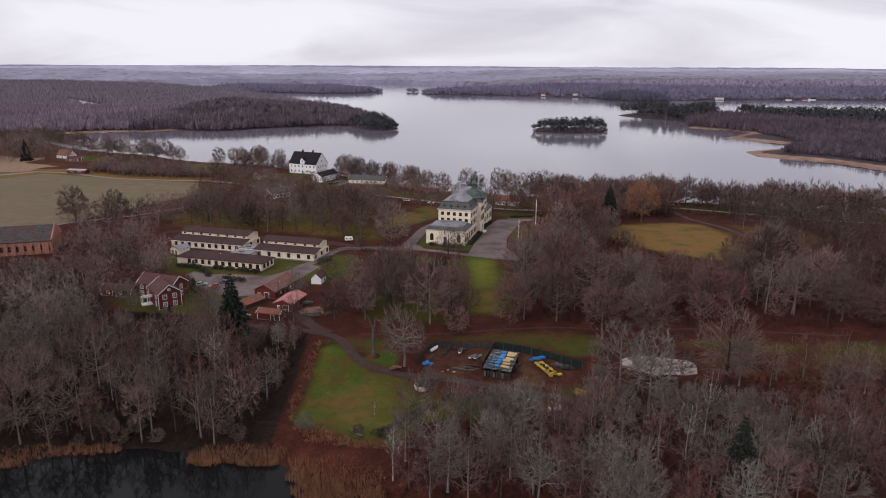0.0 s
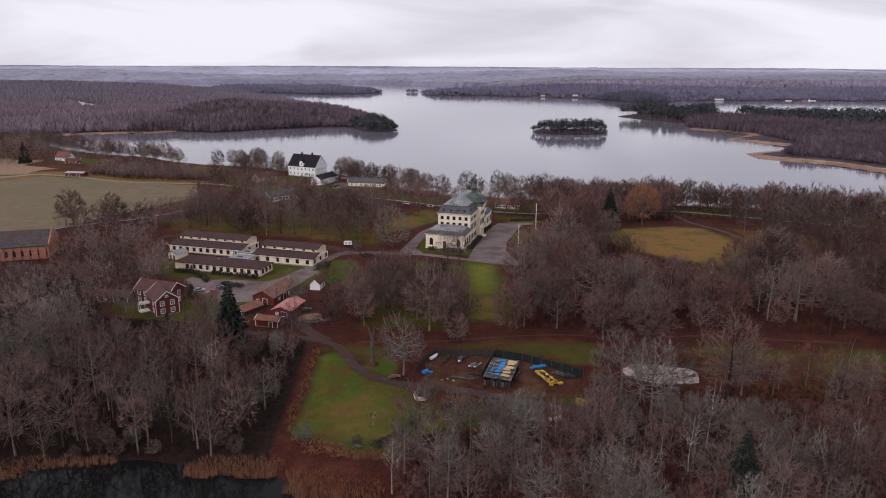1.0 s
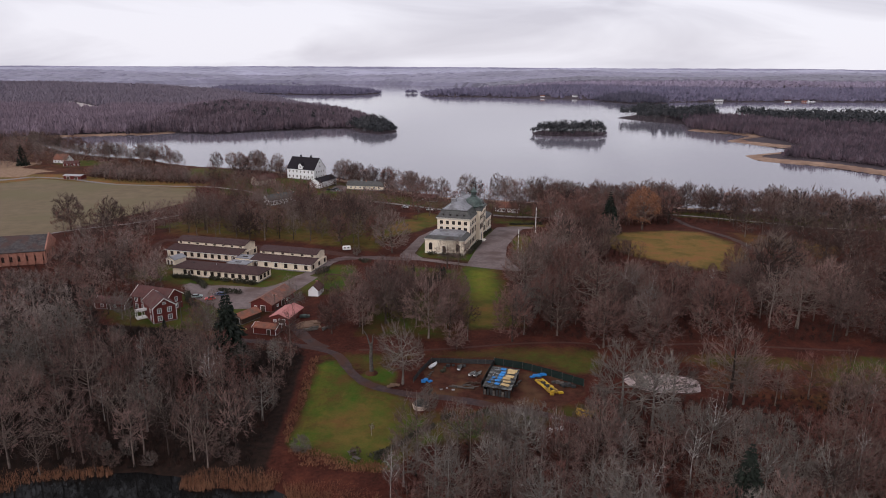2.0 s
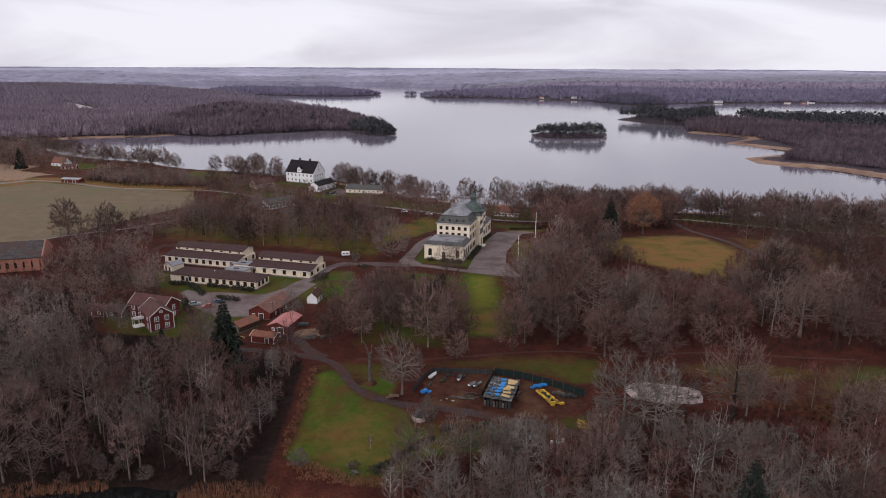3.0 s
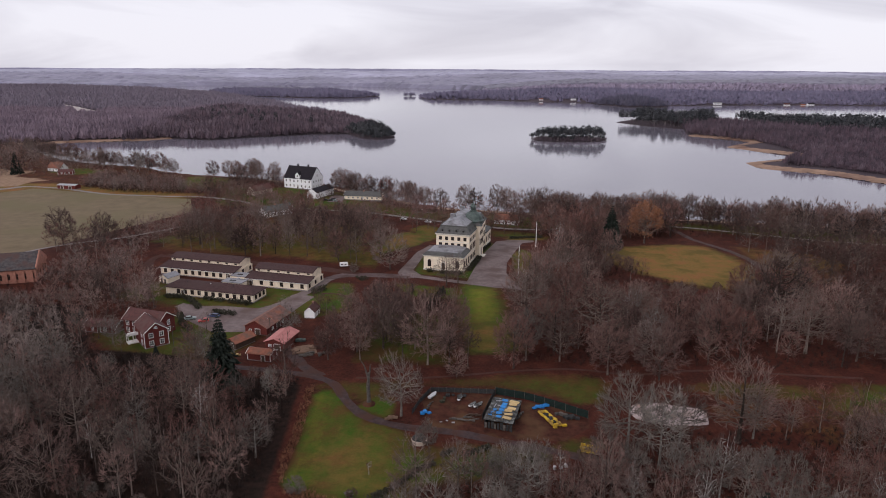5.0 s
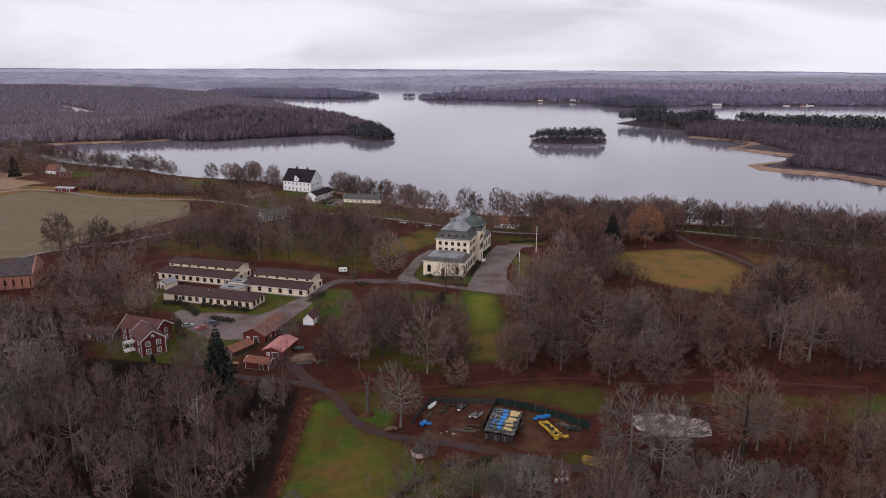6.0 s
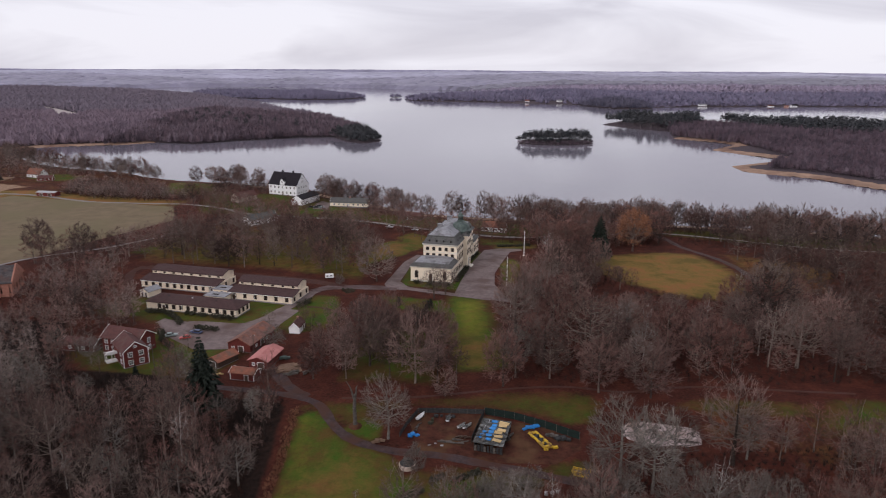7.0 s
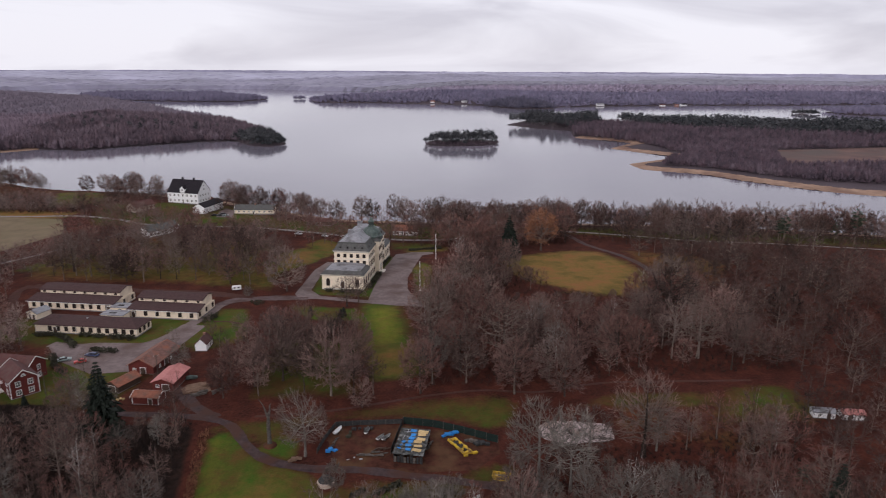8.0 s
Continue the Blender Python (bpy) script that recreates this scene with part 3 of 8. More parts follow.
STRIPS.append([(-12, 312), (14, 304), (30, 372), (24, 384), (6, 386), (-10, 340)])
PADDOCK = [(66, 186), (80, 195), (104, 196), (126, 190), (130, 180), (118, 166), (98, 164), (80, 172), (74, 178)]
# thin grass under the park trees
SPARSE = [[(-60, 500), (10, 480), (70, 464), (250, 428), (350, 388), (330, 350), (215, 388), (140, 428), (60, 418), (-10, 438), (-60, 468)], [(-38, 200), (-10, 202), (44, 208), (52, 200), (46, 188), (16, 196), (-6, 198), (-24, 188)], [(-10, 150), (6, 152), (30, 160), (44, 166), (40, 172), (16, 168), (-6, 172)], [(-126, 244), (-108, 250), (-100, 262), (-70, 256), (-62, 236), (-70, 214), (-92, 212), (-124, 230)], [(-160, 480), (-60, 465), (-40, 500), (-60, 545), (-120, 560), (-180, 560)], [(-136, 276), (-100, 262), (-60, 250), (-44, 262), (-44, 300), (-60, 300), (-84, 292), (-130, 300)], [(-100, 350), (-30, 318), (-26, 350), (-40, 420), (-130, 430)], [(-110, 470), (-60, 462), (-20, 450), (-40, 500), (-100, 500)], [(-130, 352), (-60, 338), (-30, 350), (-40, 400), (-130, 410)], [(-160, 368), (-134, 356), (-120, 400), (-142, 418)], [(-2, 156), (20, 158), (24, 164), (0, 166)], [(20, 222), (30, 222), (28, 290), (24, 292)],
          [(92, 300), (118, 288), (142, 304), (142, 312), (118, 296)], [(30, 395), (60, 400), (60, 412), (24, 420)], [(-30, 214), (4, 212), (8, 262), (-24, 262)], [(100, 180), (140, 178), (140, 200), (120, 202)]]
DRY = [[(-420, 545), (-372, 548), (-352, 566), (-380, 640), (-460, 660)],
       [(-380, 560), (-345, 555), (-335, 590), (-380, 610)], [(-72, 530), (-50, 520), (-50, 540), (-74, 548)]]


# shade under the dense woods round the pond, painted as near-black ground
WOOD_SHADE = [[(-260, 120), (-115, 132), (-40, 138), (-42, 200), (-66, 205), (-88, 220), (-118, 224), (-140, 268), (-260, 270)]]


def build_ground():
    def steps(fine0, fine1, step, lo, hi, grow):
        a = list(np.arange(fine0, fine1 + 0.1, step))
        s = step
        while a[-1] < hi:
            s *= grow
            a.append(a[-1] + s)
        s, b = step, [fine0]
        while b[0] > lo:
            s *= grow
            b.insert(0, b[0] - s)
        return np.array(b[:-1] + a)

    xs, ys = steps(-150, 190, 3.2, -4500, 4500, 1.06), steps(116, 420, 3.2, -500, 4900, 1.026)
    gx, gy = np.meshgrid(xs, ys)
    gz = land_z(gx, gy)
    nx, ny = len(xs), len(ys)
    i = (np.arange(ny - 1)[:, None] * nx + np.arange(nx - 1)).ravel()
    tris = np.concatenate([np.stack([i, i + 1, i + nx + 1], 1), np.stack([i, i + nx + 1, i + nx], 1)])
    me = np_mesh("ground", np.stack([gx, gy, gz], -1).reshape(-1, 3), tris, [M_GROUND], smooth=True)
    grass, dry = np.zeros(gx.shape), np.zeros(gx.shape)
    olive = np.zeros(gx.shape)
    for poly in [MEADOW, CASTLE_LAWN, [(-26, 180), (-12, 173), (-8, 166), (-5, 158), (-9, 147), (-20, 142), (-31, 150), (-31, 166)]] + STRIPS[2:6]:
        olive = np.maximum(olive, (1.0 if poly is MEADOW else 0.48 if len(poly) == 8 else 0.62) * ease(0.5 + depth_in(poly, gx, gy) / 20))
    green_tip = [(8, 300), (26, 296), (24, 256), (9, 254)]
    olive = olive * (1 - ease(0.5 + depth_in(green_tip, gx, gy) / 24)) * np.where(inside(STRIPS[0], gx, gy), 0, 1)
    glade = [(-150, 352), (-30, 322), (-26, 350), (-45, 420), (-120, 455), (-160, 420)]
    olive = np.maximum(olive, 0.42 * ease(0.5 + depth_in(glade, gx, gy) / 16))
    olive = np.maximum(olive, 0.30 * ease(0.5 + depth_in(PADDOCK, gx, gy) / 14))
    verge = [(-420, 500), (-345, 522), (-323, 548), (-275, 532), (-184, 508), (-180, 526), (-270, 552), (-330, 572), (-420, 560)]
    olive = np.maximum(olive, ease(0.6 + depth_in(verge, gx, gy) / 10))
    olive = np.maximum(olive, 0.58 * ease(0.5 + depth_in([(150, 296), (176, 300), (200, 330), (190, 352), (158, 372), (153, 340)], gx, gy) / 24))
    for poly in [GREEN, CASTLE_LAWN, MEADOW] + STRIPS:
        soft = 26 if poly is MEADOW else 16 if poly is CASTLE_LAWN else 7
        grass = np.maximum(grass, (0.5 if poly is STRIPS[1] else 0.6 if poly is STRIPS[0] else 1.0) * ease(0.5 + depth_in(poly, gx, gy) / soft))
    for poly in SPARSE:
        grass = np.maximum(grass, 0.6 * ease(0.5 + depth_in(poly, gx, gy) / 16))
    for poly in DRY:
        dry = np.maximum(dry, ease(0.5 + depth_in(poly, gx, gy) / 7))
    east, main = depth_in(EAST_SPIT, gx, gy), depth_in(MAINLAND, gx, gy)
    dry = np.maximum(dry, 0.6 * ease(0.5 + depth_in([(640, 560), (1000, 470), (1500, 470), (1500, 640), (900, 720), (700, 740)], gx, gy) / 40))
    floor = np.maximum(ease((gy - 850) / 60), ease((east + 5) / 10))
    shore_west = [(-640, 600), (-352, 566), (-300, 560), (-180, 525), (-150, 600), (-300, 720), (-520, 880), (-700, 800)]
    olive = np.maximum(olive, 0.30 * ease(0.5 + depth_in(shore_west, gx, gy) / 30))
    lush = np.zeros(gx.shape)
    for poly, most in (([(9, 296), (25, 291), (24, 252), (9, 246)], 0.62), ([(-37, 196), (-31, 193), (-29, 176), (-31, 160), (-27, 146), (-37, 151)], 0.6)):
        lush = np.maximum(lush, most * ease(0.5 + depth_in(poly, gx, gy) / 18))
    wood_shade = np.zeros(gx.shape)
    for poly in WOOD_SHADE:
        wood_shade = np.maximum(wood_shade, ease(0.5 + depth_in(poly, gx, gy) / 8))
    for key, values in (("grass", grass), ("dry", dry), ("far_floor", floor), ("olive", olive), ("wood_shade", wood_shade), ("lush", lush)):
        at = me.attributes.new(key, "FLOAT", "POINT")
        at.data.foreach_set("value", values.astype(np.float32).ravel())
    tagged(new("ground", me), "dark red-brown leaf litter ground with grass patches", "ground", kind="structure")


build_ground()


def sheet(name, poly, material, label, lift=0.06, cell=6.0, base=None):
    """A thin layer that follows the ground inside an outline."""
    bm = bmesh.new()
    xs, ys = [p[0] for p in poly], [p[1] for p in poly]

    def clip(pts, axis, at, keep):
        out = []
        for a, b in zip(pts, pts[1:] + pts[:1]):
            ia, ib = (a[axis] - at) * keep >= 0, (b[axis] - at) * keep >= 0
            if ia:
                out.append(a)
            if ia != ib:
                s = (at - a[axis]) / (b[axis] - a[axis])
                out.append((a[0] + s * (b[0] - a[0]), a[1] + s * (b[1] - a[1])))
        return out

    x = min(xs)
    while x < max(xs):
        y = min(ys)
        while y < max(ys):
            pts = list(poly)
            for axis, at, keep in ((0, x, 1), (0, x + cell, -1), (1, y, 1), (1, y + cell, -1)):
                pts = clip(pts, axis, at, keep) if pts else pts
            clean = [p for i, p in enumerate(pts) if math.dist(p, pts[i - 1]) > 1e-3]
            if len(clean) > 2:
                zs = [zed(*p) for p in clean] if base is None else [base] * len(clean)
                f = bm.faces.new([bm.verts.new((p[0], p[1], z + lift)) for p, z in zip(clean, zs)])
                f.normal_update()
                if f.normal.z < 0:
                    f.normal_flip()
            y += cell
        x += cell
    bmesh.ops.remove_doubles(bm, verts=bm.verts, dist=0.005)
    bmesh.ops.triangulate(bm, faces=bm.faces)
    return tagged(part(name, bm, material), label, name, kind="structure")


def smooth_line(pts, step=2.0):
    out = []
    for i in range(len(pts) - 1):
        p0, p1, p2, p3 = (Vector(pts[max(0, min(len(pts) - 1, i + k))]) for k in (-1, 0, 1, 2))
        n = max(1, int((p2 - p1).length / step))
        for j in range(n):
            t = j / n
            out.append(0.5 * (2 * p1 + (p2 - p0) * t + (2 * p0 - 5 * p1 + 4 * p2 - p3) * t * t + (3 * p1 - p0 - 3 * p2 + p3) * t ** 3))
    return out + [Vector(pts[-1])]


def lane(name, pts, width, material, label, lift=0.08):
    """A road or path that follows the ground along a line."""
    line = smooth_line(pts)
    r = random.Random(len(line))
    turn = r.uniform(0, 6)
    bm = bmesh.new()
    rows = []
    for i, p in enumerate(line):
        d = (line[min(i + 1, len(line) - 1)] - line[max(i - 1, 0)]).normalized()
        side = Vector((d.y, -d.x))
        w = width / 2 * (1 + 0.10 * math.sin(i * 0.9 + turn) + 0.07 * math.sin(i * 2.3 + 2 * turn) + r.uniform(-0.03, 0.03))
        row = []
        for s in (-1, -0.45, 0, 0.45, 1):
            q = p + side * w * s
            row.append(bm.verts.new((q.x, q.y, zed(q.x, q.y) + lift - (0.03 if abs(s) == 0.45 else 0) - (0.05 if abs(s) == 1 else 0))))
        rows.append(row)
    for a, b in zip(rows, rows[1:]):
        for i in range(4):
            bm.faces.new((a[i], b[i], b[i + 1], a[i + 1]))
    bmesh.ops.recalc_face_normals(bm, faces=bm.faces)
    return tagged(part(name, bm, material), label, name, kind="structure")


bm = bmesh.new()
bm.faces.new([bm.verts.new(p) for p in rect(-4800, 4800, 380, 4900, LAKE_Z)])
tagged(part("water", bm, M_LAKE), "calm grey lake reflecting the overcast sky", "lake", kind="structure")
bm = bmesh.new()
bm.faces.new([bm.verts.new(p) for p in rect(-262, 0, 55, 146, POND_Z)])
tagged(part("water", bm, M_POND), "dark still pond with tree reflections", "pond", kind="structure")

sheet("field", FIELD, M_FIELD, "flat green-brown winter field beside the road", 0.10, 12)
COURT = [(11.5, 300), (20, 340), (31, 381), (40, 387), (52, 386), (52, 381), (45, 377), (40, 358), (32, 330), (30, 312), (35, 288), (24, 291), (4, 299), (-10, 305), (-18, 306),
         (-20, 313), (-12, 350), (-6, 366), (-2, 364), (-8, 345), (-13, 317), (-9, 309)]
sheet("gravel_court", COURT, M_GRAVEL, "grey-pink gravel forecourt and drive around the castle", 0.09, 5)
sheet("parking", [(-104, 266), (-88, 267), (-64, 263), (-57, 281), (-52, 279), (-60, 254), (-68, 240), (-82, 240), (-98, 254)], M_GRAVEL, "grey gravel parking yard between hedges and sheds", 0.07, 4)
lane("road", [(-360, 538), (-345, 546), (-335, 556), (-303, 548), (-247, 523), (-180, 514), (-147, 500), (-120, 478), (-60, 462), (-10, 440), (30, 425), (60, 420)], 3.8, M_ASPHALT, "narrow grey country road past the field", 0.16)
lane("road", [(-400, 520), (-360, 530), (-335, 556)], 5, M_ASPHALT, "narrow grey road joining the country road", 0.13)
lane("road", [(-216, 336), (-201, 360), (-180, 374), (-168, 388), (-143, 427), (-127, 459), (-100, 470)], 2.6, M_ASPHALT, "narrow pale lane along the field", 0.14)
lane("road", [(60, 420), (110, 428), (145, 431), (184, 414), (217, 390), (244, 377), (330, 345)], 3.2, M_ASPHALT, "grey shore road behind a row of trees", 0.14)
lane("path", [(-50, 303), (-60, 278), (-70, 263), (-90, 263), (-104, 268)], 5, M_GRAVEL, "gravel drive around the barracks", 0.12)
lane("path", [(-38, 310), (-60, 320), (-92, 328.5), (-138, 341)], 6, M_LEAFPATH, "leaf-strewn drive behind the barracks", 0.10)
lane("path", [(-118, 276), (-123, 282), (-128, 294), (-141, 330), (-139, 342)], 4, M_LEAFPATH, "dark muddy drive behind the barracks", 0.12)
lane("path", [(-50, 303), (-44, 308), (-30, 309), (-14, 307)], 6, M_DRIVE, "gravel drive towards the castle", 0.11)
lane("path", [(-64, 250), (-58, 232), (-50, 222), (-44, 212), (-37, 204)], 4, M_TRACK, "muddy track between the sheds", 0.10)
lane("path", [(-66, 211), (-48, 207), (-39, 204), (-32, 199), (-26.5, 188.5), (-20.5, 181.5), (-10, 176.6), (3, 174), (15, 170), (27, 166), (42, 160)], 3.0, M_TRACK, "winding muddy gravel track beside the green", 0.12)
lane("path", [(-26, 203), (-10, 203), (10, 206), (40, 210), (60, 206), (85, 209), (130, 204)], 1.3, M_LEAFPATH, "leaf-strewn footpath through the park", 0.10)
lane("path", [(143, 424), (144.5, 412), (144.5, 393), (147.5, 375), (151, 356), (153, 333), (151, 306), (144, 284)], 3.6, M_TRACK, "brown track along the meadow", 0.10)
lane("path", [(-50, 283), (-44, 282), (-34, 274), (-30, 262)], 1.5, M_LEAFPATH, "narrow sandy garden path", 0.10)
sheet("car_park", [(-82.5, 498), (-71, 495), (-73.5, 525), (-81, 534), (-83.5, 520)], M_GRAVEL, "pale gravel car park beside the coach house", 0.10, 5)
lane("reed_bank", [(374, 1040), (430, 950), (377, 893), (416, 790), (338, 742), (334, 706), (374, 668), (402, 611), (433, 563), (470, 532), (605, 457), (900, 377)], 19, M_REEDBANK, "pale dry reed margin along the eastern shore", 0.5)
lane("reed_bank", [(-150, 605), (-84, 560), (-38, 520), (4, 488), (72, 470), (150, 457), (250, 434), (350, 394)], 9, M_REEDBANK, "dry pinkish reed margin along the castle shore", 0.4)
lane("reed_bank", [(388, 886), (350, 884), (330, 876)], 12, M_REEDBANK, "low reed spit reaching into the lake", 0.9)
lane("reed_bank", [(-560, 872), (-516, 884), (-497, 905), (-430, 932), (-400, 942), (-376, 966)], 16, M_REEDBANK, "pale dry reed margin along the western shore", 0.5)
sheet("gravel_patch", [(-51, 223), (-49, 227), (-45, 228.5), (-42.5, 226), (-41, 222), (-43, 219.5), (-47, 220.5)], M_EARTH, "patch of bare pale clay beside the sheds", 0.07, 3)
sheet("sand_patch", [(52.6, 184), (53.4, 187), (56, 188.8), (59, 189.2), (63, 188.6), (68, 187), (72.4, 185.8), (74, 183.8), (73.4, 180.5), (72.6, 178), (69, 177.2), (65, 177.8), (61, 177.4), (57, 179), (53.6, 180.8)], M_SAND, "pale sand riding ground among trees", 0.10, 4)
sheet("yard", [(-6, 193), (-2, 196), (16, 193), (41, 182.5), (40, 176), (32, 170), (14, 171), (-3, 176)], M_YARD, "trodden red-brown storage yard inside the fence", 0.03, 3)

# ---- buildings ----
ESTATE = -15.5


def at_estate(x, y, turn=ESTATE, dz=0.0):
    return pose(x, y, zed(x, y) + dz, 0, 0, turn)


# one window mesh per kind: a frame with a recessed pane under it
WINDOWS = {}


def window_meshes(w, h, arch, frame_mat, key):
    if key not in WINDOWS:
        def outline(w2, z0, z1, y):
            pts = [(-w2, y, z0), (w2, y, z0)]
            if arch:
                pts += [(w2 * math.cos(a), y, z1 - w2 + w2 * math.sin(a)) for a in [math.pi * k / 6 for k in range(7)]]
            else:
                pts += [(w2, y, z1), (-w2, y, z1)]
            return pts

        bm = bmesh.new()
        e = 0.15 if frame_mat == M_TRIM else 0.06
        o, i = outline(w / 2 + e, -e, h + e, -0.10), outline(w / 2, 0, h, -0.10)
        b, j = outline(w / 2 + e, -e, h + e, 0.02), outline(w / 2, 0, h, 0.0)
        n = len(o)
        V = [[bm.verts.new(p) for p in r] for r in (b, o, i, j)]
        for r0, r1 in zip(V, V[1:]):
            for k in range(n):
                bm.faces.new((r0[k], r0[(k + 1) % n], r1[(k + 1) % n], r1[k]))
        g = 0.05 if frame_mat == M_TRIM else 0.025
        add_box(bm, -g, g, -0.06, -0.035, 0.0, h - 0.02)
        add_box(bm, -w / 2, w / 2, -0.06, -0.036, h * 0.55 - g, h * 0.55 + g)
        fm = bpy.data.meshes.new("frame")
        bm.to_mesh(fm)
        bm.free()
        fm.materials.append(frame_mat)
        bm = bmesh.new()
        bm.faces.new([bm.verts.new((x, -0.03, z)) for x, y, z in outline(w / 2, 0, h, 0)])
        pm = bpy.data.meshes.new("pane")
        bm.to_mesh(pm)
        bm.free()
        pm.materials.append(M_GLASS)
        WINDOWS[key] = fm, pm
    return WINDOWS[key]


def window(parent, x, y, z, turn, w=1.2, h=1.8, arch=False, frame_mat=None):
    """A window on a wall whose outside looks along -y before the turn."""
    frame_mat = frame_mat or M_TRIM
    fm, pm = window_meshes(w, h, arch, frame_mat, (w, h, arch, frame_mat.name))
    ob = twin("window", fm, parent, pose(x, y, z, 0, 0, turn))
    twin("pane", pm, ob, pose(0, 0, 0))


def door(parent, x, y, z, turn, w=1.2, h=2.2, arch=False, mat=None):
    bm = bmesh.new()
    add_box(bm, -w / 2, w / 2, -0.08, 0.0, 0, h)
    if arch:
        add_loft(bm, [[(w / 2 * math.cos(a), yy, h + w / 2 * math.sin(a)) for a in [math.pi * k / 8 for k in range(9)]] for yy in (0.0, -0.08)])
    ob = part("door", bm, mat or M_DOOR, parent)
    ob.matrix_basis = pose(x, y, z, 0, 0, turn)
    def arch_line(half, top):
        if not arch:
            return [(-half, 0), (-half, top), (half, top), (half, 0)]
        return [(-half, 0)] + [(half * math.cos(a), h + half * math.sin(a)) for a in [math.pi * (1 - k / 8) for k in range(9)]] + [(half, 0)]

    outer, inner = arch_line(w / 2 + 0.12, h + 0.12), arch_line(w / 2, h)
    bm = bmesh.new()
    V = [[bm.verts.new((x, y, z)) for x, z in line] for y, line in ((0.0, outer), (-0.12, outer), (-0.12, inner), (0.0, inner))]
    for r0, r1 in zip(V, V[1:]):
        for k in range(len(outer) - 1):
            bm.faces.new((r0[k], r0[k + 1], r1[k + 1], r1[k]))
    part("door_frame", bm, M_TRIM, ob)


def gable_roof(x0, x1, y0, y1, z, rise, over=0.4, thick=0.18, along="x"):
    """A pitched roof slab with the ridge along x or y."""
    bm = bmesh.new()

    def p(a, b, c):
        return (a, b, c) if along == "x" else (b, a, c)

    if along != "x":
        x0, x1, y0, y1 = y0, y1, x0, x1
    ym, half = (y0 + y1) / 2, (y1 - y0) / 2
    drop = rise / half * over
    sec = [(y0 - over, z - drop), (ym, z + rise), (y1 + over, z - drop), (y1 + over, z - drop + thick), (ym, z + rise + thick * 1.2), (y0 - over, z - drop + thick)]
    add_loft(bm, [[p(x0 - over, yy, zz) for yy, zz in sec], [p(x1 + over, yy, zz) for yy, zz in sec]])
    bmesh.ops.recalc_face_normals(bm, faces=bm.faces)
    return bm


def gable_walls(x0, x1, y0, y1, z0, z, rise, along="x"):
    if along != "x":
        sec = [(x0, z0), (x1, z0), (x1, z), ((x0 + x1) / 2, z + rise), (x0, z)]
        bm = loft([[(a, y0, c) for a, c in sec], [(a, y1, c) for a, c in sec]])
    else:
        sec = [(y0, z0), (y1, z0), (y1, z), ((y0 + y1) / 2, z + rise), (y0, z)]
        bm = loft([[(x0, a, c) for a, c in sec], [(x1, a, c) for a, c in sec]])
    bmesh.ops.recalc_face_normals(bm, faces=bm.faces)
    return bm


def hip_rings(x0, x1, y0, y1, levels):
    """levels: (inset, height) pairs."""
    return [rect(x0 + i, x1 - i, y0 + i, y1 - i, z) for i, z in levels]


def chimney(parent, x, y, z0, z1, w=0.8, d=0.8, mat=None):
    bm = box(x - w / 2, x + w / 2, y - d / 2, y + d / 2, z0, z1 - 0.25)
    add_box(bm, x - w / 2 - 0.08, x + w / 2 + 0.08, y - d / 2 - 0.08, y + d / 2 + 0.08, z1 - 0.25, z1)
    part("chimney", bm, mat or M_BRICK, parent)


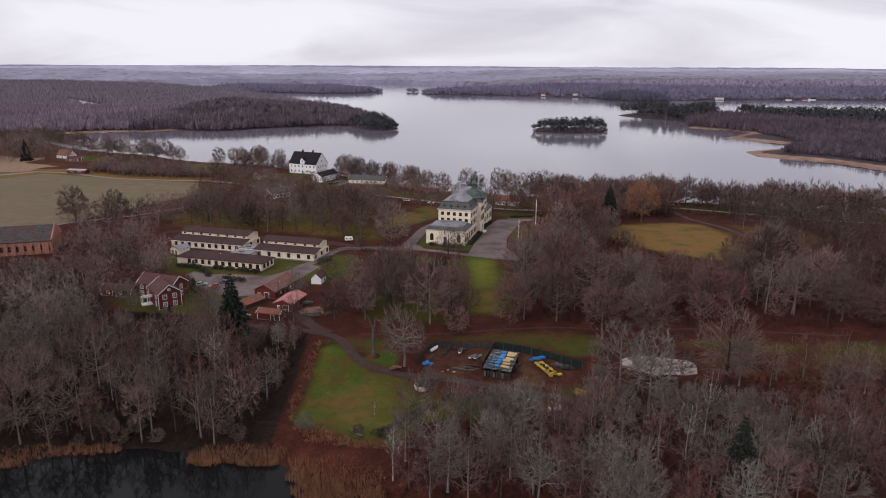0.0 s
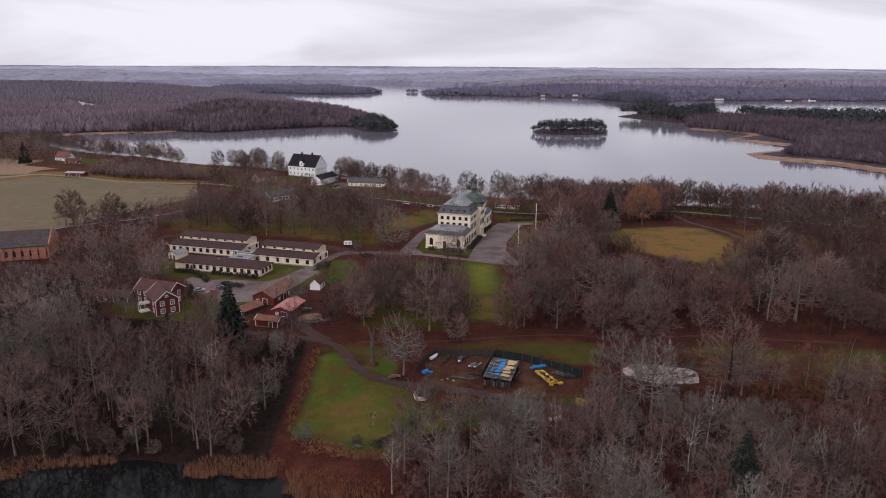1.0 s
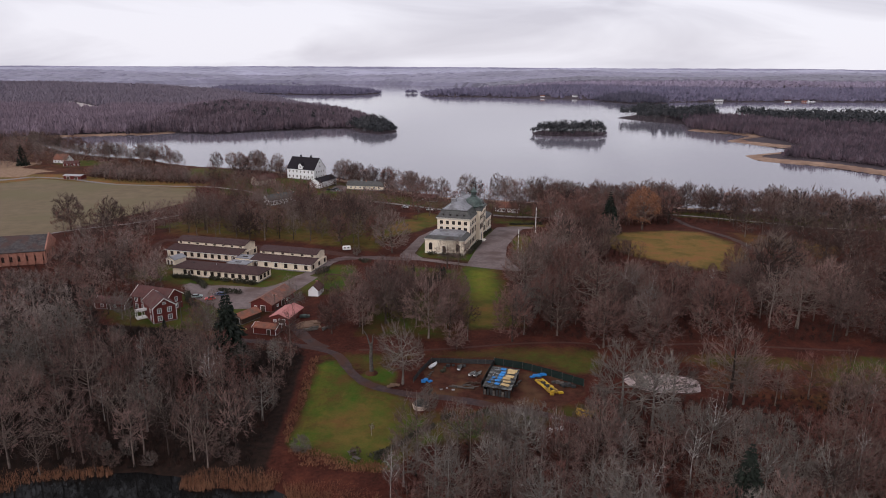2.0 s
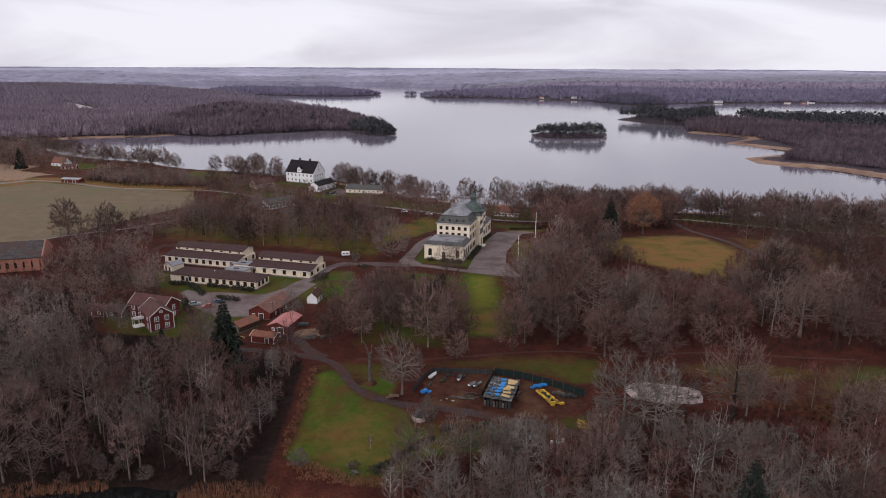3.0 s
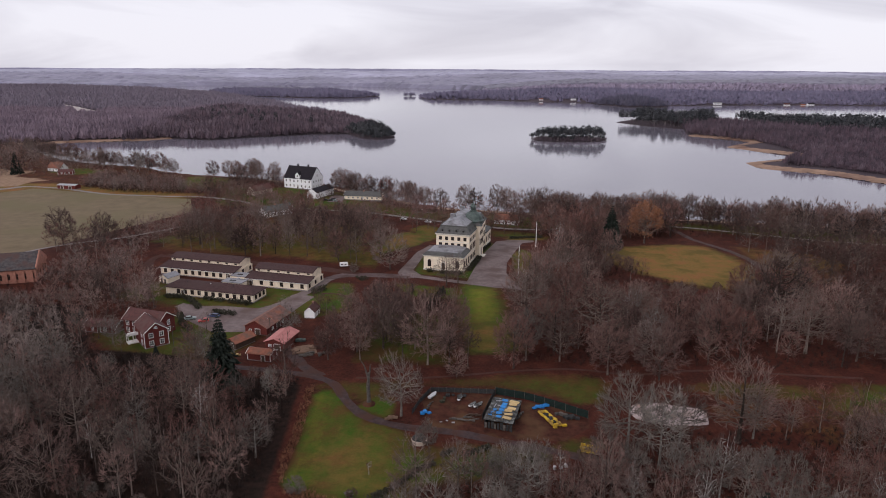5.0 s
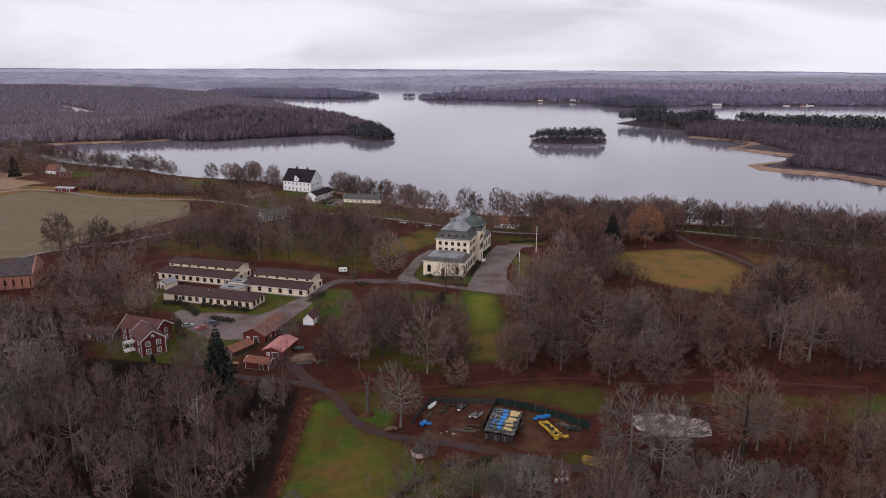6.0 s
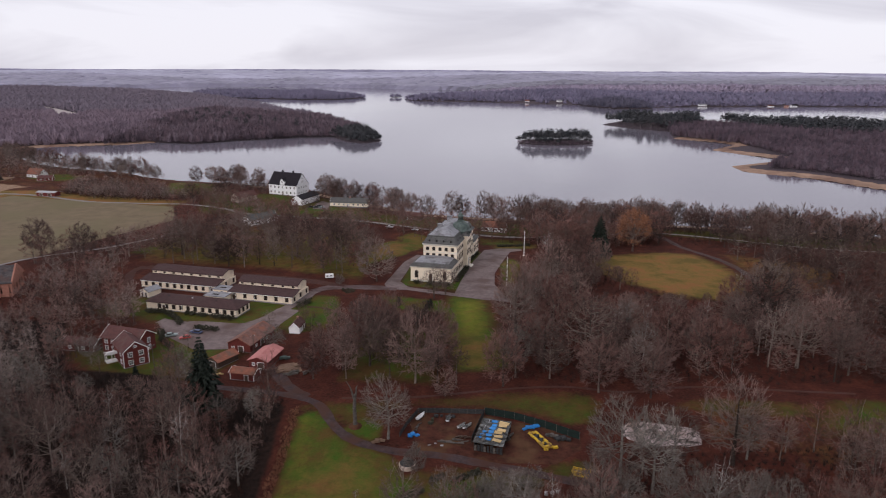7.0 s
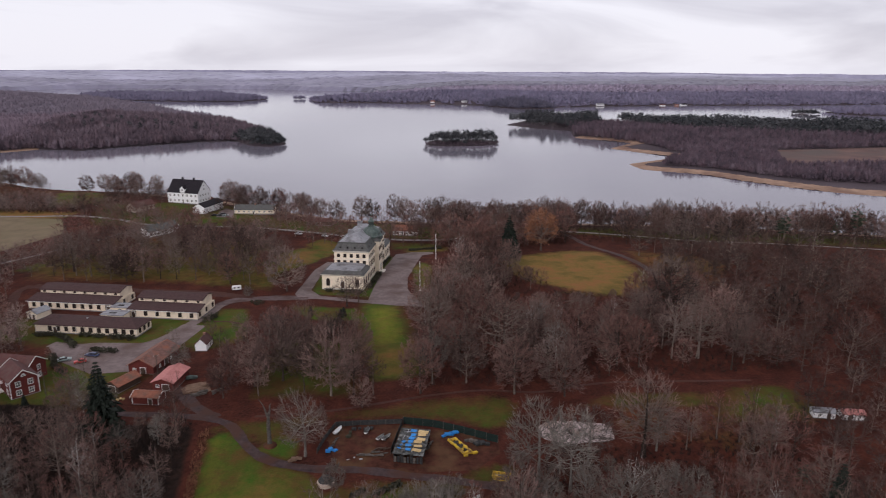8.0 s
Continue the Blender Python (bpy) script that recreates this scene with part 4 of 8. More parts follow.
def castle():
    """The manor: x runs along its south front (0 at the east corner), y along its length."""
    t = thing("castle", at_estate(10.2, 313.5), "cream baroque castle with slate mansard roof and green copper cupola", "castle")
    L = 63.0
    m0, m1 = 13.0, 50.0
    W0, W1 = -16.6, -0.3
    eave = 14.6
    # main block
    wall = part("wall", box(W0, W1, m0, m1, -0.5, eave), M_PLASTER, t, "cream rendered wall")
    part("plinth", loft([rect(W0 - 0.12, W1 + 0.12, m0 - 0.12, m1 + 0.12, -0.5), rect(W0 - 0.12, W1 + 0.12, m0 - 0.12, m1 + 0.12, 0.7)]), M_STONE, wall)
    for z in (5.2, 10.5):
        bm = box(W0 - 0.08, W1 + 0.08, m0 - 0.08, m1 + 0.08, z, z + 0.3)
        part("string_course", bm, M_STONE, wall)
    part("cornice", loft([rect(W0 - 0.15, W1 + 0.15, m0 - 0.15, m1 + 0.15, eave - 0.7), rect(W0 - 0.55, W1 + 0.55, m0 - 0.55, m1 + 0.55, eave - 0.15),
                          rect(W0 - 0.6, W1 + 0.6, m0 - 0.6, m1 + 0.6, eave + 0.1)]), M_STONE, t)
    levels = [(-0.7, eave + 0.12), (-0.4, eave + 0.5), (0.3, eave + 1.2), (1.0, eave + 2.4), (1.7, eave + 3.4)]
    roof = part("roof", loft(hip_rings(W0, W1, m0, m1, levels)), M_SLATE, t, "grey slate mansard roof")
    part("roof_edge", loft(hip_rings(W0, W1, m0, m1, [(1.45, eave + 3.42), (1.45, eave + 3.7)])), M_SLATE, roof)
    part("upper_roof", loft([rect(W0 + 2.0, W1 - 2.0, m0 + 2.0, m1 - 2.0, eave + 3.71), rect(W0 + 3.4, W1 - 3.4, m0 + 3.2, m1 - 3.2, eave + 4.3), rect(W0 + 5.0, W1 - 5.0, m0 + 4.8, m1 - 4.8, eave + 5.2),
                              rect((W0 + W1) / 2 - 1.3, (W0 + W1) / 2 + 1.3, m0 + 7.6, m1 - 7.6, eave + 6.5)]), M_LEAD, t, "pale grey sheet metal upper roof")
    for y in (m0 + 9.0, m1 - 9.0):
        for x in ((W0 + W1) / 2 - 2.2,):
            chimney(t, x, y, eave + 4.5, eave + 8.0, 2.4, 1.4, M_LEAD)
    # dormers in the lower roof
    for k in range(4):
        x = W0 + 3.0 + k * (W1 - W0 - 6) / 3
        d = part("dormer", loft([[(x - 0.55, m0 + 0.1, eave + 0.9), (x + 0.55, m0 + 0.1, eave + 0.9), (x + 0.55, m0 + 0.1, eave + 1.9), (x, m0 + 0.1, eave + 2.3), (x - 0.55, m0 + 0.1, eave + 1.9)],
                                 [(x - 0.55, m0 + 1.7, eave + 0.9), (x + 0.55, m0 + 1.7, eave + 0.9), (x + 0.55, m0 + 1.7, eave + 1.9), (x, m0 + 1.7, eave + 2.3), (x - 0.55, m0 + 1.7, eave + 1.9)]]), M_SLATE, roof)
        eye = part("dormer_window", loft([ring(0, 0, 0.38, -0.03, 10), ring(0, 0, 0.38, 0.0, 10)]), M_GLASS, roof)
        eye.matrix_basis = pose(x, m0 + 0.08, eave + 1.5, 90)
    for k in range(7):
        y = m0 + 4.0 + k * (m1 - m0 - 8) / 6
        part("dormer", loft([[(W1 - 0.1, y - 0.55, eave + 0.9), (W1 - 0.1, y + 0.55, eave + 0.9), (W1 - 0.1, y + 0.55, eave + 1.9), (W1 - 0.1, y, eave + 2.3), (W1 - 0.1, y - 0.55, eave + 1.9)],
                             [(W1 - 1.7, y - 0.55, eave + 0.9), (W1 - 1.7, y + 0.55, eave + 0.9), (W1 - 1.7, y + 0.55, eave + 1.9), (W1 - 1.7, y, eave + 2.3), (W1 - 1.7, y - 0.55, eave + 1.9)]]), M_SLATE, roof)
    # windows of the south, east and west fronts
    for k in range(5):
        x = W0 + 2.1 + k * (W1 - W0 - 4.2) / 4
        window(t, x, m0, 11.5, 0, 1.35, 1.6, False, M_DOOR)
        window(t, x, m0, 7.75, 0, 1.45, 2.3, False, M_DOOR)
    for k in range(11):
        y = m0 + 2.2 + k * (m1 - m0 - 4.4) / 10
        if abs(y - (m0 + m1) / 2) < 5:
            continue
        for z, h in ((1.6, 2.4), (6.2, 2.9), (10.9, 1.7)):
            window(t, W1, y, z, 90, 1.4, h, False, M_DOOR)
            window(t, W0, y, z, -90, 1.4, h, False, M_DOOR)
    # the projecting middle of the east front, with the portal
    c = (m0 + m1) / 2
    part("pavilion", box(W1 - 0.5, W1 + 1.9, c - 4.4, c + 4.4, -0.5, eave + 1.4), M_PLASTER, t, "cream projecting centre bay")
    part("bay_roof", loft([rect(W1 - 5.0, W1 + 2.4, c - 5.0, c + 5.0, eave + 1.43), rect(W1 - 4.4, W1 + 1.7, c - 4.4, c + 4.4, eave + 2.2), rect(W1 - 4.0, W1 + 1.1, c - 3.9, c + 3.9, eave + 3.6)]), M_SLATE, t)
    door(t, W1 + 1.9, c, 0.3, 90, 1.9, 2.9, True)
    part("steps", loft([rect(W1 + 1.9, W1 + 4.2, c - 2.4, c + 2.4, -0.3), rect(W1 + 1.9, W1 + 3.6, c - 1.9, c + 1.9, 0.3)]), M_STONE, t)
    for dy in (-2.9, 0, 2.9):
        window(t, W1 + 1.9, c + dy, 6.2, 90, 1.5, 2.9, dy == 0, M_DOOR)
        window(t, W1 + 1.9, c + dy, 11.3, 90, 1.4, 1.9, False, M_DOOR)
    # cupola over the middle
    cx, cy, z, q = -2.8, c, eave + 1.5, 0.86
    cup = part("cupola", loft([ring(cx, cy, 5.6 * q, z - 1.2, 8, 0.39), ring(cx, cy, 5.6 * q, z + 2.0 * q, 8, 0.39)]), M_COPPER, t, "green copper cupola with lantern")
    prof = [(6.3, 1.9), (6.4, 2.3), (5.5, 2.8), (5.2, 3.6), (4.9, 4.6), (4.1, 5.8), (2.8, 6.7), (1.6, 7.5)]
    part("dome", loft([ring(cx, cy, r * q, z + h * q, 16) for r, h in prof]), M_COPPER, cup)
    part("lantern_floor", loft([ring(cx, cy, 1.9 * q, z + 7.2 * q, 12), ring(cx, cy, 1.9 * q, z + 7.7 * q, 12)]), M_COPPER, cup)
    for k in range(8):
        a = k * math.pi / 4
        px, py = cx + 1.25 * q * math.cos(a), cy + 1.25 * q * math.sin(a)
        part("column", loft([ring(px, py, 0.2, z + 7.7 * q, 6), ring(px, py, 0.2, z + 9.9 * q, 6)]), M_COPPER, cup)
    prof = [(1.9, 9.9), (1.8, 10.3), (1.25, 10.9), (0.95, 11.6), (0.4, 12.2), (0.16, 12.8), (0.1, 13.8), (0.28, 14.0), (0.28, 14.3), (0.05, 14.6)]
    part("lantern_roof", loft([ring(cx, cy, r * q, z + h * q, 10) for r, h in prof]), M_COPPER, cup)
    for k in range(4):
        a = k * math.pi / 2
        window(t, cx + 5.2 * q * math.sin(a), cy - 5.2 * q * math.cos(a), z + 0.3, k * 90, 1.0, 1.3, True, M_COPPER)
    # the low wings
    for y0, y1, front in ((0.0, m0 - 0.13, 0), (m1 + 0.13, L, 180)):
        e = 6.9
        x0, x1 = -19.0, 0.0
        wing = part("wing", box(x0, x1, y0, y1, -0.5, e), M_PLASTER, t, "low cream wing with arched windows")
        part("plinth", box(x0 - 0.1, x1 + 0.1, y0 - 0.1, y1 + (0 if front == 0 else 0.1), -0.5, 0.6), M_STONE, wing)
        part("cornice", loft([rect(x0 - 0.1, x1 + 0.1, y0 - 0.1, y1, e - 0.45), rect(x0 - 0.45, x1 + 0.45, y0 - 0.45, y1, e), rect(x0 - 0.5, x1 + 0.5, y0 - 0.5, y1, e + 0.15)]), M_STONE, wing)
        rings = []
        for i, h in ((-0.5, e + 0.16), (-0.1, e + 0.6), (0.5, e + 1.15), (0.9, e + 1.4), (4.6, e + 1.9)):
            rings.append(rect(x0 + i, x1 - i, y0 + (i if front == 0 else 0), y1 - (i if front else 0), h))
        wroof = part("wing_roof", loft(rings), M_SLATE, t, "grey slate hipped roof")
        top = [rect(x0 + i, x1 - i, y0 + (i if front == 0 else 0.2), y1 - (i if front else 0.2), h) for i, h in ((1.6, e + 1.52), (1.6, e + 1.75), (4.0, e + 2.15), (6.5, e + 2.3))]
        part("upper_roof", loft(top), M_LEAD, wroof, "pale grey sheet metal")
        chimney(t, x0 + 6.0, (y0 + y1) / 2, e + 1.8, e + 3.4, 1.0, 0.8, M_LEAD)
        yy = y0 if front == 0 else y1
        for k, x in enumerate((-16.2, -9.5, -2.8)):
            if k == 1:
                door(t, x, yy, 0.2, front, 1.7, 2.9, True)
            else:
                window(t, x, yy, 1.7, front, 1.6, 3.4, True, M_DOOR)
        for k in range(3):
            y = y0 + 2.4 + k * 4.0
            window(t, x1, y, 1.7, 90, 1.5, 3.2, True, M_DOOR)
            window(t, x0, y, 1.7, -90, 1.5, 3.2, True, M_DOOR)


castle()


def barrack(x, y, length, depth, tall, windows, door_at):
    """A long low cream building; tall: with a raised roof over the rear and a clerestory."""
    t = thing("barrack", at_estate(x, y), "long cream low barrack with dark brown felt roof", "barrack", "barracks")
    h = 3.35
    wall = part("wall", box(0, length, 0, depth, -0.6, h), M_PLASTER_OLD, t)
    part("plinth", box(-0.05, length + 0.05, -0.05, depth + 0.05, -0.6, 0.45), M_ASPHALT, wall, "grey plinth")
    if not tall:
        rings = [rect(-0.6, length + 0.6, -0.6, depth + 0.6, h), rect(-0.6, length + 0.6, -0.6, depth + 0.6, h + 0.22), rect(depth * 0.45, length - depth * 0.45, depth * 0.46, depth * 0.54, h + 2.1)]
        roof = part("roof", loft(rings), M_BROWNROOF, t)
    else:
        q = depth * 0.42
        u = h + 2.85
        part("lean_to_roof", loft([[(-0.6, -0.6, h - 0.05), (length + 0.6, -0.6, h - 0.05), (length + 0.6, q, h + 1.25), (-0.6, q, h + 1.25)], [(-0.6, -0.6, h + 0.17), (length + 0.6, -0.6, h + 0.17), (length + 0.6, q, h + 1.47), (-0.6, q, h + 1.47)]]), M_BROWNROOF, t)
        hall = part("hall", gable_walls(1.0, length - 0.8, q, depth - 0.2, 0.5, u, 1.2), M_PLASTER_OLD, t)
        roof = part("roof", gable_roof(1.0, length - 0.8, q, depth - 0.2, u, 1.2, 0.5, 0.22), M_BROWNROOF, t)
        n = max(5, int(length / 4.2))
        for k in range(n):
            window(t, 2.6 + k * (length - 5.2) / (n - 1), q, h + 1.8, 0, 1.1, 0.6, False, M_DOOR)
        part("gutter", box(-0.5, length + 0.5, -0.74, -0.62, h - 0.03, h + 0.1), M_TRIM, t)
    for k in range(windows):
        window(t, 6.0 + k * (length - 8.0) / (windows - 1) if not tall else 2.5 + k * (length - 5.0) / (windows - 1), 0, 1.1, 0, 1.4, 1.75, False, M_DOOR)
    for k in range(3):
        window(t, length, 2.0 + k * (depth - 4) / 2, 1.1, 90, 1.4, 1.75, False, M_DOOR)
        window(t, 0, 2.0 + k * (depth - 4) / 2, 1.1, -90, 1.4, 1.75, False, M_DOOR)
    for k, px in enumerate((length * 0.2, length * 0.47, length * 0.73)):
        py, pz = (depth * 0.36, h + 1.5) if not tall else (depth * 0.62, h + 3.1)
        part("roof_vent", loft([ring(px, py, 0.22, pz - 0.4, 8), ring(px, py, 0.22, pz + 0.45, 8), ring(px, py, 0.34, pz + 0.46, 8), ring(px, py, 0.05, pz + 0.65, 8)]), M_METAL if k % 2 else M_DARKSHED, t)
    door(t, door_at, 0, 0.2, 0, 1.3, 2.3)
    for px in (0.2, length * 0.4, length - 0.2):
        part("downpipe", loft([ring(px, -0.09, 0.06, 0.3, 6), ring(px, -0.09, 0.06, h, 6)]), M_TRIM, t)


barrack(-114.2, 281.4, 40.6, 10.0, False, 11, 8.0)
barrack(-127.6, 309.8, 37.0, 16.5, True, 10, 35.0)
barrack(-84.2, 293.2, 29.0, 15.5, True, 6, 2.2)


def link_roof(x, y, w, d):
    t = thing("link_passage", at_estate(x, y), "flat-roofed passage with blue-grey roof joining the barracks", "passage")
    wall = part("wall", box(0, w, 0, d, -0.4, 3.1), M_PLASTER, t)
    part("roof", loft([rect(-0.4, w + 0.4, -0.4, d + 0.4, 3.1), rect(-0.4, w + 0.4, -0.4, d + 0.4, 3.4)]), M_LEAD, t, "blue-grey flat sheet roof")
    window(t, w * 0.5, 0, 1.0, 0, 1.2, 1.5)
    part("skylight", box(w * 0.3, w * 0.6, d * 0.3, d * 0.5, 3.4, 3.6), M_GLASS, t)


link_roof(-93.2, 289.0, 9.0, 5.0)
link_roof(-92.0, 297.5, 7.8, 5.0)


def small_house(name, m, w, d, h, rise, wall_mat, roof_mat, label, category, along="y", wins=(), doors=(), trim=None, over=0.4, group="", chim=None):
    """wins: (x, y, z, turn, width, height); doors: (x, y, z, turn, width, height)."""
    t = thing(name, m, label, category, group)
    wall = part("wall", gable_walls(0, w, 0, d, -0.8, h, rise, along), wall_mat, t)
    part("plinth", box(-0.05, w + 0.05, -0.05, d + 0.05, -0.8, 0.25), M_ASPHALT, wall, "grey stone plinth")
    roof = part("roof", gable_roof(0, w, 0, d, h, rise, over, 0.16, along), roof_mat, t)
    if trim:
        # barge boards on both gables, and corner boards
        for s in (0, 1):
            pos = (d if along == "y" else w) * s + (over + 0.05) * (1 if s else -1)
            half = (w if along == "y" else d) / 2
            drop = rise / half * over
            for k in (-1, 1):
                a, b = half + k * (half + over), half
                z0, z1 = h - drop - 0.05, h + rise - 0.02
                q = [(a, z0), (b, z1), (b, z1 + 0.28), (a, z0 + 0.28)]
                t0, t1 = pos - 0.04, pos + 0.04
                put = (lambda u, v, c: (u, v, c)) if along == "y" else (lambda u, v, c: (v, u, c))
                bm = loft([[put(u, t0, c) for u, c in q], [put(u, t1, c) for u, c in q]])
                bmesh.ops.recalc_face_normals(bm, faces=bm.faces)
                part("barge_board", bm, trim, roof)
        for x in (0, w):
            for y in (0, d):
                part("corner_board", box(x - 0.09, x + 0.09, y - 0.09, y + 0.09, 0.2, h - 0.1), trim, wall)
    for q in wins:
        window(t, *q)
    for q in doors:
        door(t, *q)
    if chim:
        chimney(t, *chim)
    return t


def red_house():
    """The two-storey red house: a rear range with a cross wing whose gable has four white windows."""
    turn = 38.0
    m = at_estate(-99.0, 224.2, turn)
    t = small_house("red_house", m, 7.8, 11.5, 5.6, 2.9, M_REDWOOD, M_DARKTILE, "dark red timber house with white trim and tiled roof", "house", "y",
                    [(2.2, 0, 0.9, 0, 1.2, 1.5), (5.6, 0, 0.9, 0, 1.2, 1.5), (2.2, 0, 3.6, 0, 1.2, 1.5), (5.6, 0, 3.6, 0, 1.2, 1.5), (3.9, 0, 6.6, 0, 0.9, 0.6, True),
                     (0, 3, 0.9, -90, 1.2, 1.5), (0, 3, 3.6, -90, 1.2, 1.5), (7.8, 3, 0.9, 90, 1.2, 1.5), (7.8, 3, 3.6, 90, 1.2, 1.5)], [], M_TRIM)
    # the rear range stands askew behind the front wing
    back = m.inverted() @ pose(-111.0, 242.6, zed(-105, 238), 0, 0, -19.0)
    L = 15.0
    wing = part("rear_wing", gable_walls(0, L, -4.2, 4.2, -0.8, 5.4, 2.7), M_REDWOOD, t)
    wroof = part("rear_wing_roof", gable_roof(0, L, -4.2, 4.2, 5.4, 2.7, 0.45, 0.16), M_DARKTILE, t)
    wing.matrix_basis = wroof.matrix_basis = back
    for x in (-0.5, L + 0.5):
        for y0 in (-4.65, 4.65):
            q = [(y0, 5.05), (0, 8.1), (0, 8.38), (y0, 5.33)]
            bm = loft([[(x - 0.04, y, z) for y, z in q], [(x + 0.04, y, z) for y, z in q]])
            bmesh.ops.recalc_face_normals(bm, faces=bm.faces)
            part("barge_board", bm, M_TRIM, wroof)
    for x in (1.8, 4.6):
        for z in (0.9, 3.4):
            window(wing, x, -4.2, z, 0, 1.1, 1.5)
    for z in (0.9, 3.4):
        window(wing, L, 1.0, z, 90, 1.1, 1.5)
    porch = part("porch", box(-3.4, 0, 7.6, 10.4, 0.0, 0.35), M_TRIM, t, "white timber veranda")
    for x, y in ((-3.3, 7.7), (-3.3, 10.3), (-1.7, 7.7)):
        part("post", box(x - 0.1, x + 0.1, y - 0.1, y + 0.1, 0.35, 2.9), M_TRIM, porch)
    part("balcony", box(-3.5, 0, 7.5, 10.5, 2.9, 3.1), M_TRIM, t)
    part("railing", box(-3.5, 0, 7.5, 7.6, 3.1, 3.9), M_TRIM, t)


red_house()
small_house("outbuilding", at_estate(-127, 240, -10), 12.0, 6.0, 2.4, 1.5, M_REDWOOD, M_DARKTILE, "low red outbuilding with brown tile roof among trees", "shed", "x", [(3, 0, 0.9, 0, 1.0, 1.0), (8, 0, 0.9, 0, 1.0, 1.0)], [(5.5, 0, 0, 0, 1.2, 2.0)], M_TRIM)
small_house("barn", at_estate(-69.6, 239.0, -17.0), 8.6, 16.5, 3.0, 2.2, M_REDWOOD, M_OLDTILE, "red timber barn with weathered grey-brown tile roof", "barn", "y",
            [(2.0, 0, 1.0, 0, 0.8, 0.8), (8.6, 4, 1.0, 90, 0.8, 0.8), (8.6, 11, 1.0, 90, 0.8, 0.8)], [(5.0, 0, 0, 0, 1.8, 2.2), (8.6, 8, 0, 90, 2.2, 2.3)], None, 0.5)
small_house("open_shed", at_estate(-73.0, 227.0, -32.0), 5.0, 8.6, 2.3, 1.3, M_DOOR, M_TILE, "low weathered shed with orange tile roof", "shed", "y", [], [(2.5, 0, 0, 0, 2.6, 2.0)], None, 0.4)
small_house("machine_shed", at_estate(-58.8, 224.6, -14.0), 6.6, 11.0, 3.0, 1.2, M_REDWOOD, M_PINKROOF, "red shed with faded pink sheet roof", "shed", "y", [(1.6, 0, 1.2, 0, 0.8, 0.8)], [(4.2, 0, 0, 0, 2.2, 2.3)], None, 0.5)
small_house("wood_shed", at_estate(-62.6, 216.4, -14.0), 8.0, 4.4, 2.5, 0.9, M_REDWOOD, M_TILE, "small red wood shed with orange tile roof", "shed", "x", [], [(5.5, 0, 0, 0, 1.2, 2.0)], M_TRIM, 0.4)
small_house("garden_hut", at_estate(-51.6, 254.4, -8.0), 4.0, 6.6, 2.6, 1.9, M_WHITE, M_DARKTILE, "small white garden hut with dark red tile roof", "hut", "y", [(4.0, 2, 1.0, 90, 0.7, 0.9)], [(4.0, 4.2, 0, 90, 1.0, 1.9)], None, 0.25, chim=(2.0, 4.6, 3.6, 5.3, 0.6, 0.6))
small_house("pump_house", at_estate(-123.4, 297.5, -30.0), 5.4, 6.4, 2.6, 1.2, M_PLASTER, M_LEAD, "small pale outbuilding with grey roof beside the barracks", "shed", "y", [], [(1.6, 0, 0, 0, 1.2, 2.1), (3.8, 0, 0, 0, 1.2, 2.1)], None, 0.3)


def white_manor():
    t = small_house("white_manor", at_estate(-126.7, 558.5, -25.0), 26.5, 16.0, 8.2, 8.6, M_WHITE, M_BLACKROOF, "large white manor house with steep black roof by the lake", "house", "x",
                    [(2.2 + k * 3.7, 0, z, 0, 1.2, 1.6) for k in range(7) for z in (1.4, 5.3)] + [(26.5, 3 + k * 3.3, z, 90, 1.1, 1.5) for k in range(4) for z in (1.4, 5.3)] + [(26.5, 8, 9.6, 90, 1.1, 1.5), (26.5, 8, 12.6, 90, 0.9, 0.9)],
                    [(13.2, 0, 0.2, 0, 1.4, 2.3)], None, 0.35)
    part("gable_dormer", gable_walls(11.2, 15.2, -0.15, 6.0, 8.0, 11.0, 2.2, "y"), M_WHITE, t)
    part("gable_dormer_roof", gable_roof(11.2, 15.2, -0.15, 6.0, 11.0, 2.2, 0.3, 0.15, "y"), M_BLACKROOF, t)
    window(t, 13.2, -0.15, 9.4, 0, 1.0, 1.4)
    chimney(t, 8.5, 8.0, 15.5, 18.6, 1.1, 1.1, M_BLACKROOF)
    chimney(t, 18.5, 8.0, 15.5, 18.6, 1.1, 1.1, M_BLACKROOF)


white_manor()
small_house("coach_house", at_estate(-100.0, 513.0, -22.0), 9.0, 24.0, 4.6, 2.6, M_WHITE, M_BLACKROOF, "long white coach house with black roof", "house", "y", [(8.5, 3 + 5 * k, 1.4, 90, 1.0, 1.1) for k in range(3)], [(8.5, 22, 0, 90, 2.2, 2.4)], None, 0.4, chim=(4.2, 16, 5.6, 7.6, 0.8, 0.8))
small_house("cottage", at_estate(-71.8, 512.5, -9.0), 28.0, 7.5, 3.0, 2.8, M_PLASTER, M_SLATE, "long cream cottage with grey roof below a mound", "house", "x", [(3 + 3.6 * k, 0, 1.0, 0, 1.1, 1.2) for k in range(7)], [(13.2, 0, 0, 0, 1.1, 2.0)], M_TRIM, 0.4, chim=(14, 3.7, 5.0, 6.8, 0.8, 0.8))
small_house("shed", at_estate(-148.0, 526.0, -38.0), 9.0, 17.0, 4.0, 3.0, M_PALEWALL, M_DARKTILE, "pale outbuilding with dark purple-brown roof near the manor", "shed", "y", [(8.0, 4, 1.2, 90, 0.9, 0.9)], [(8.0, 10, 0, 90, 2.0, 2.2)], None, 0.4)
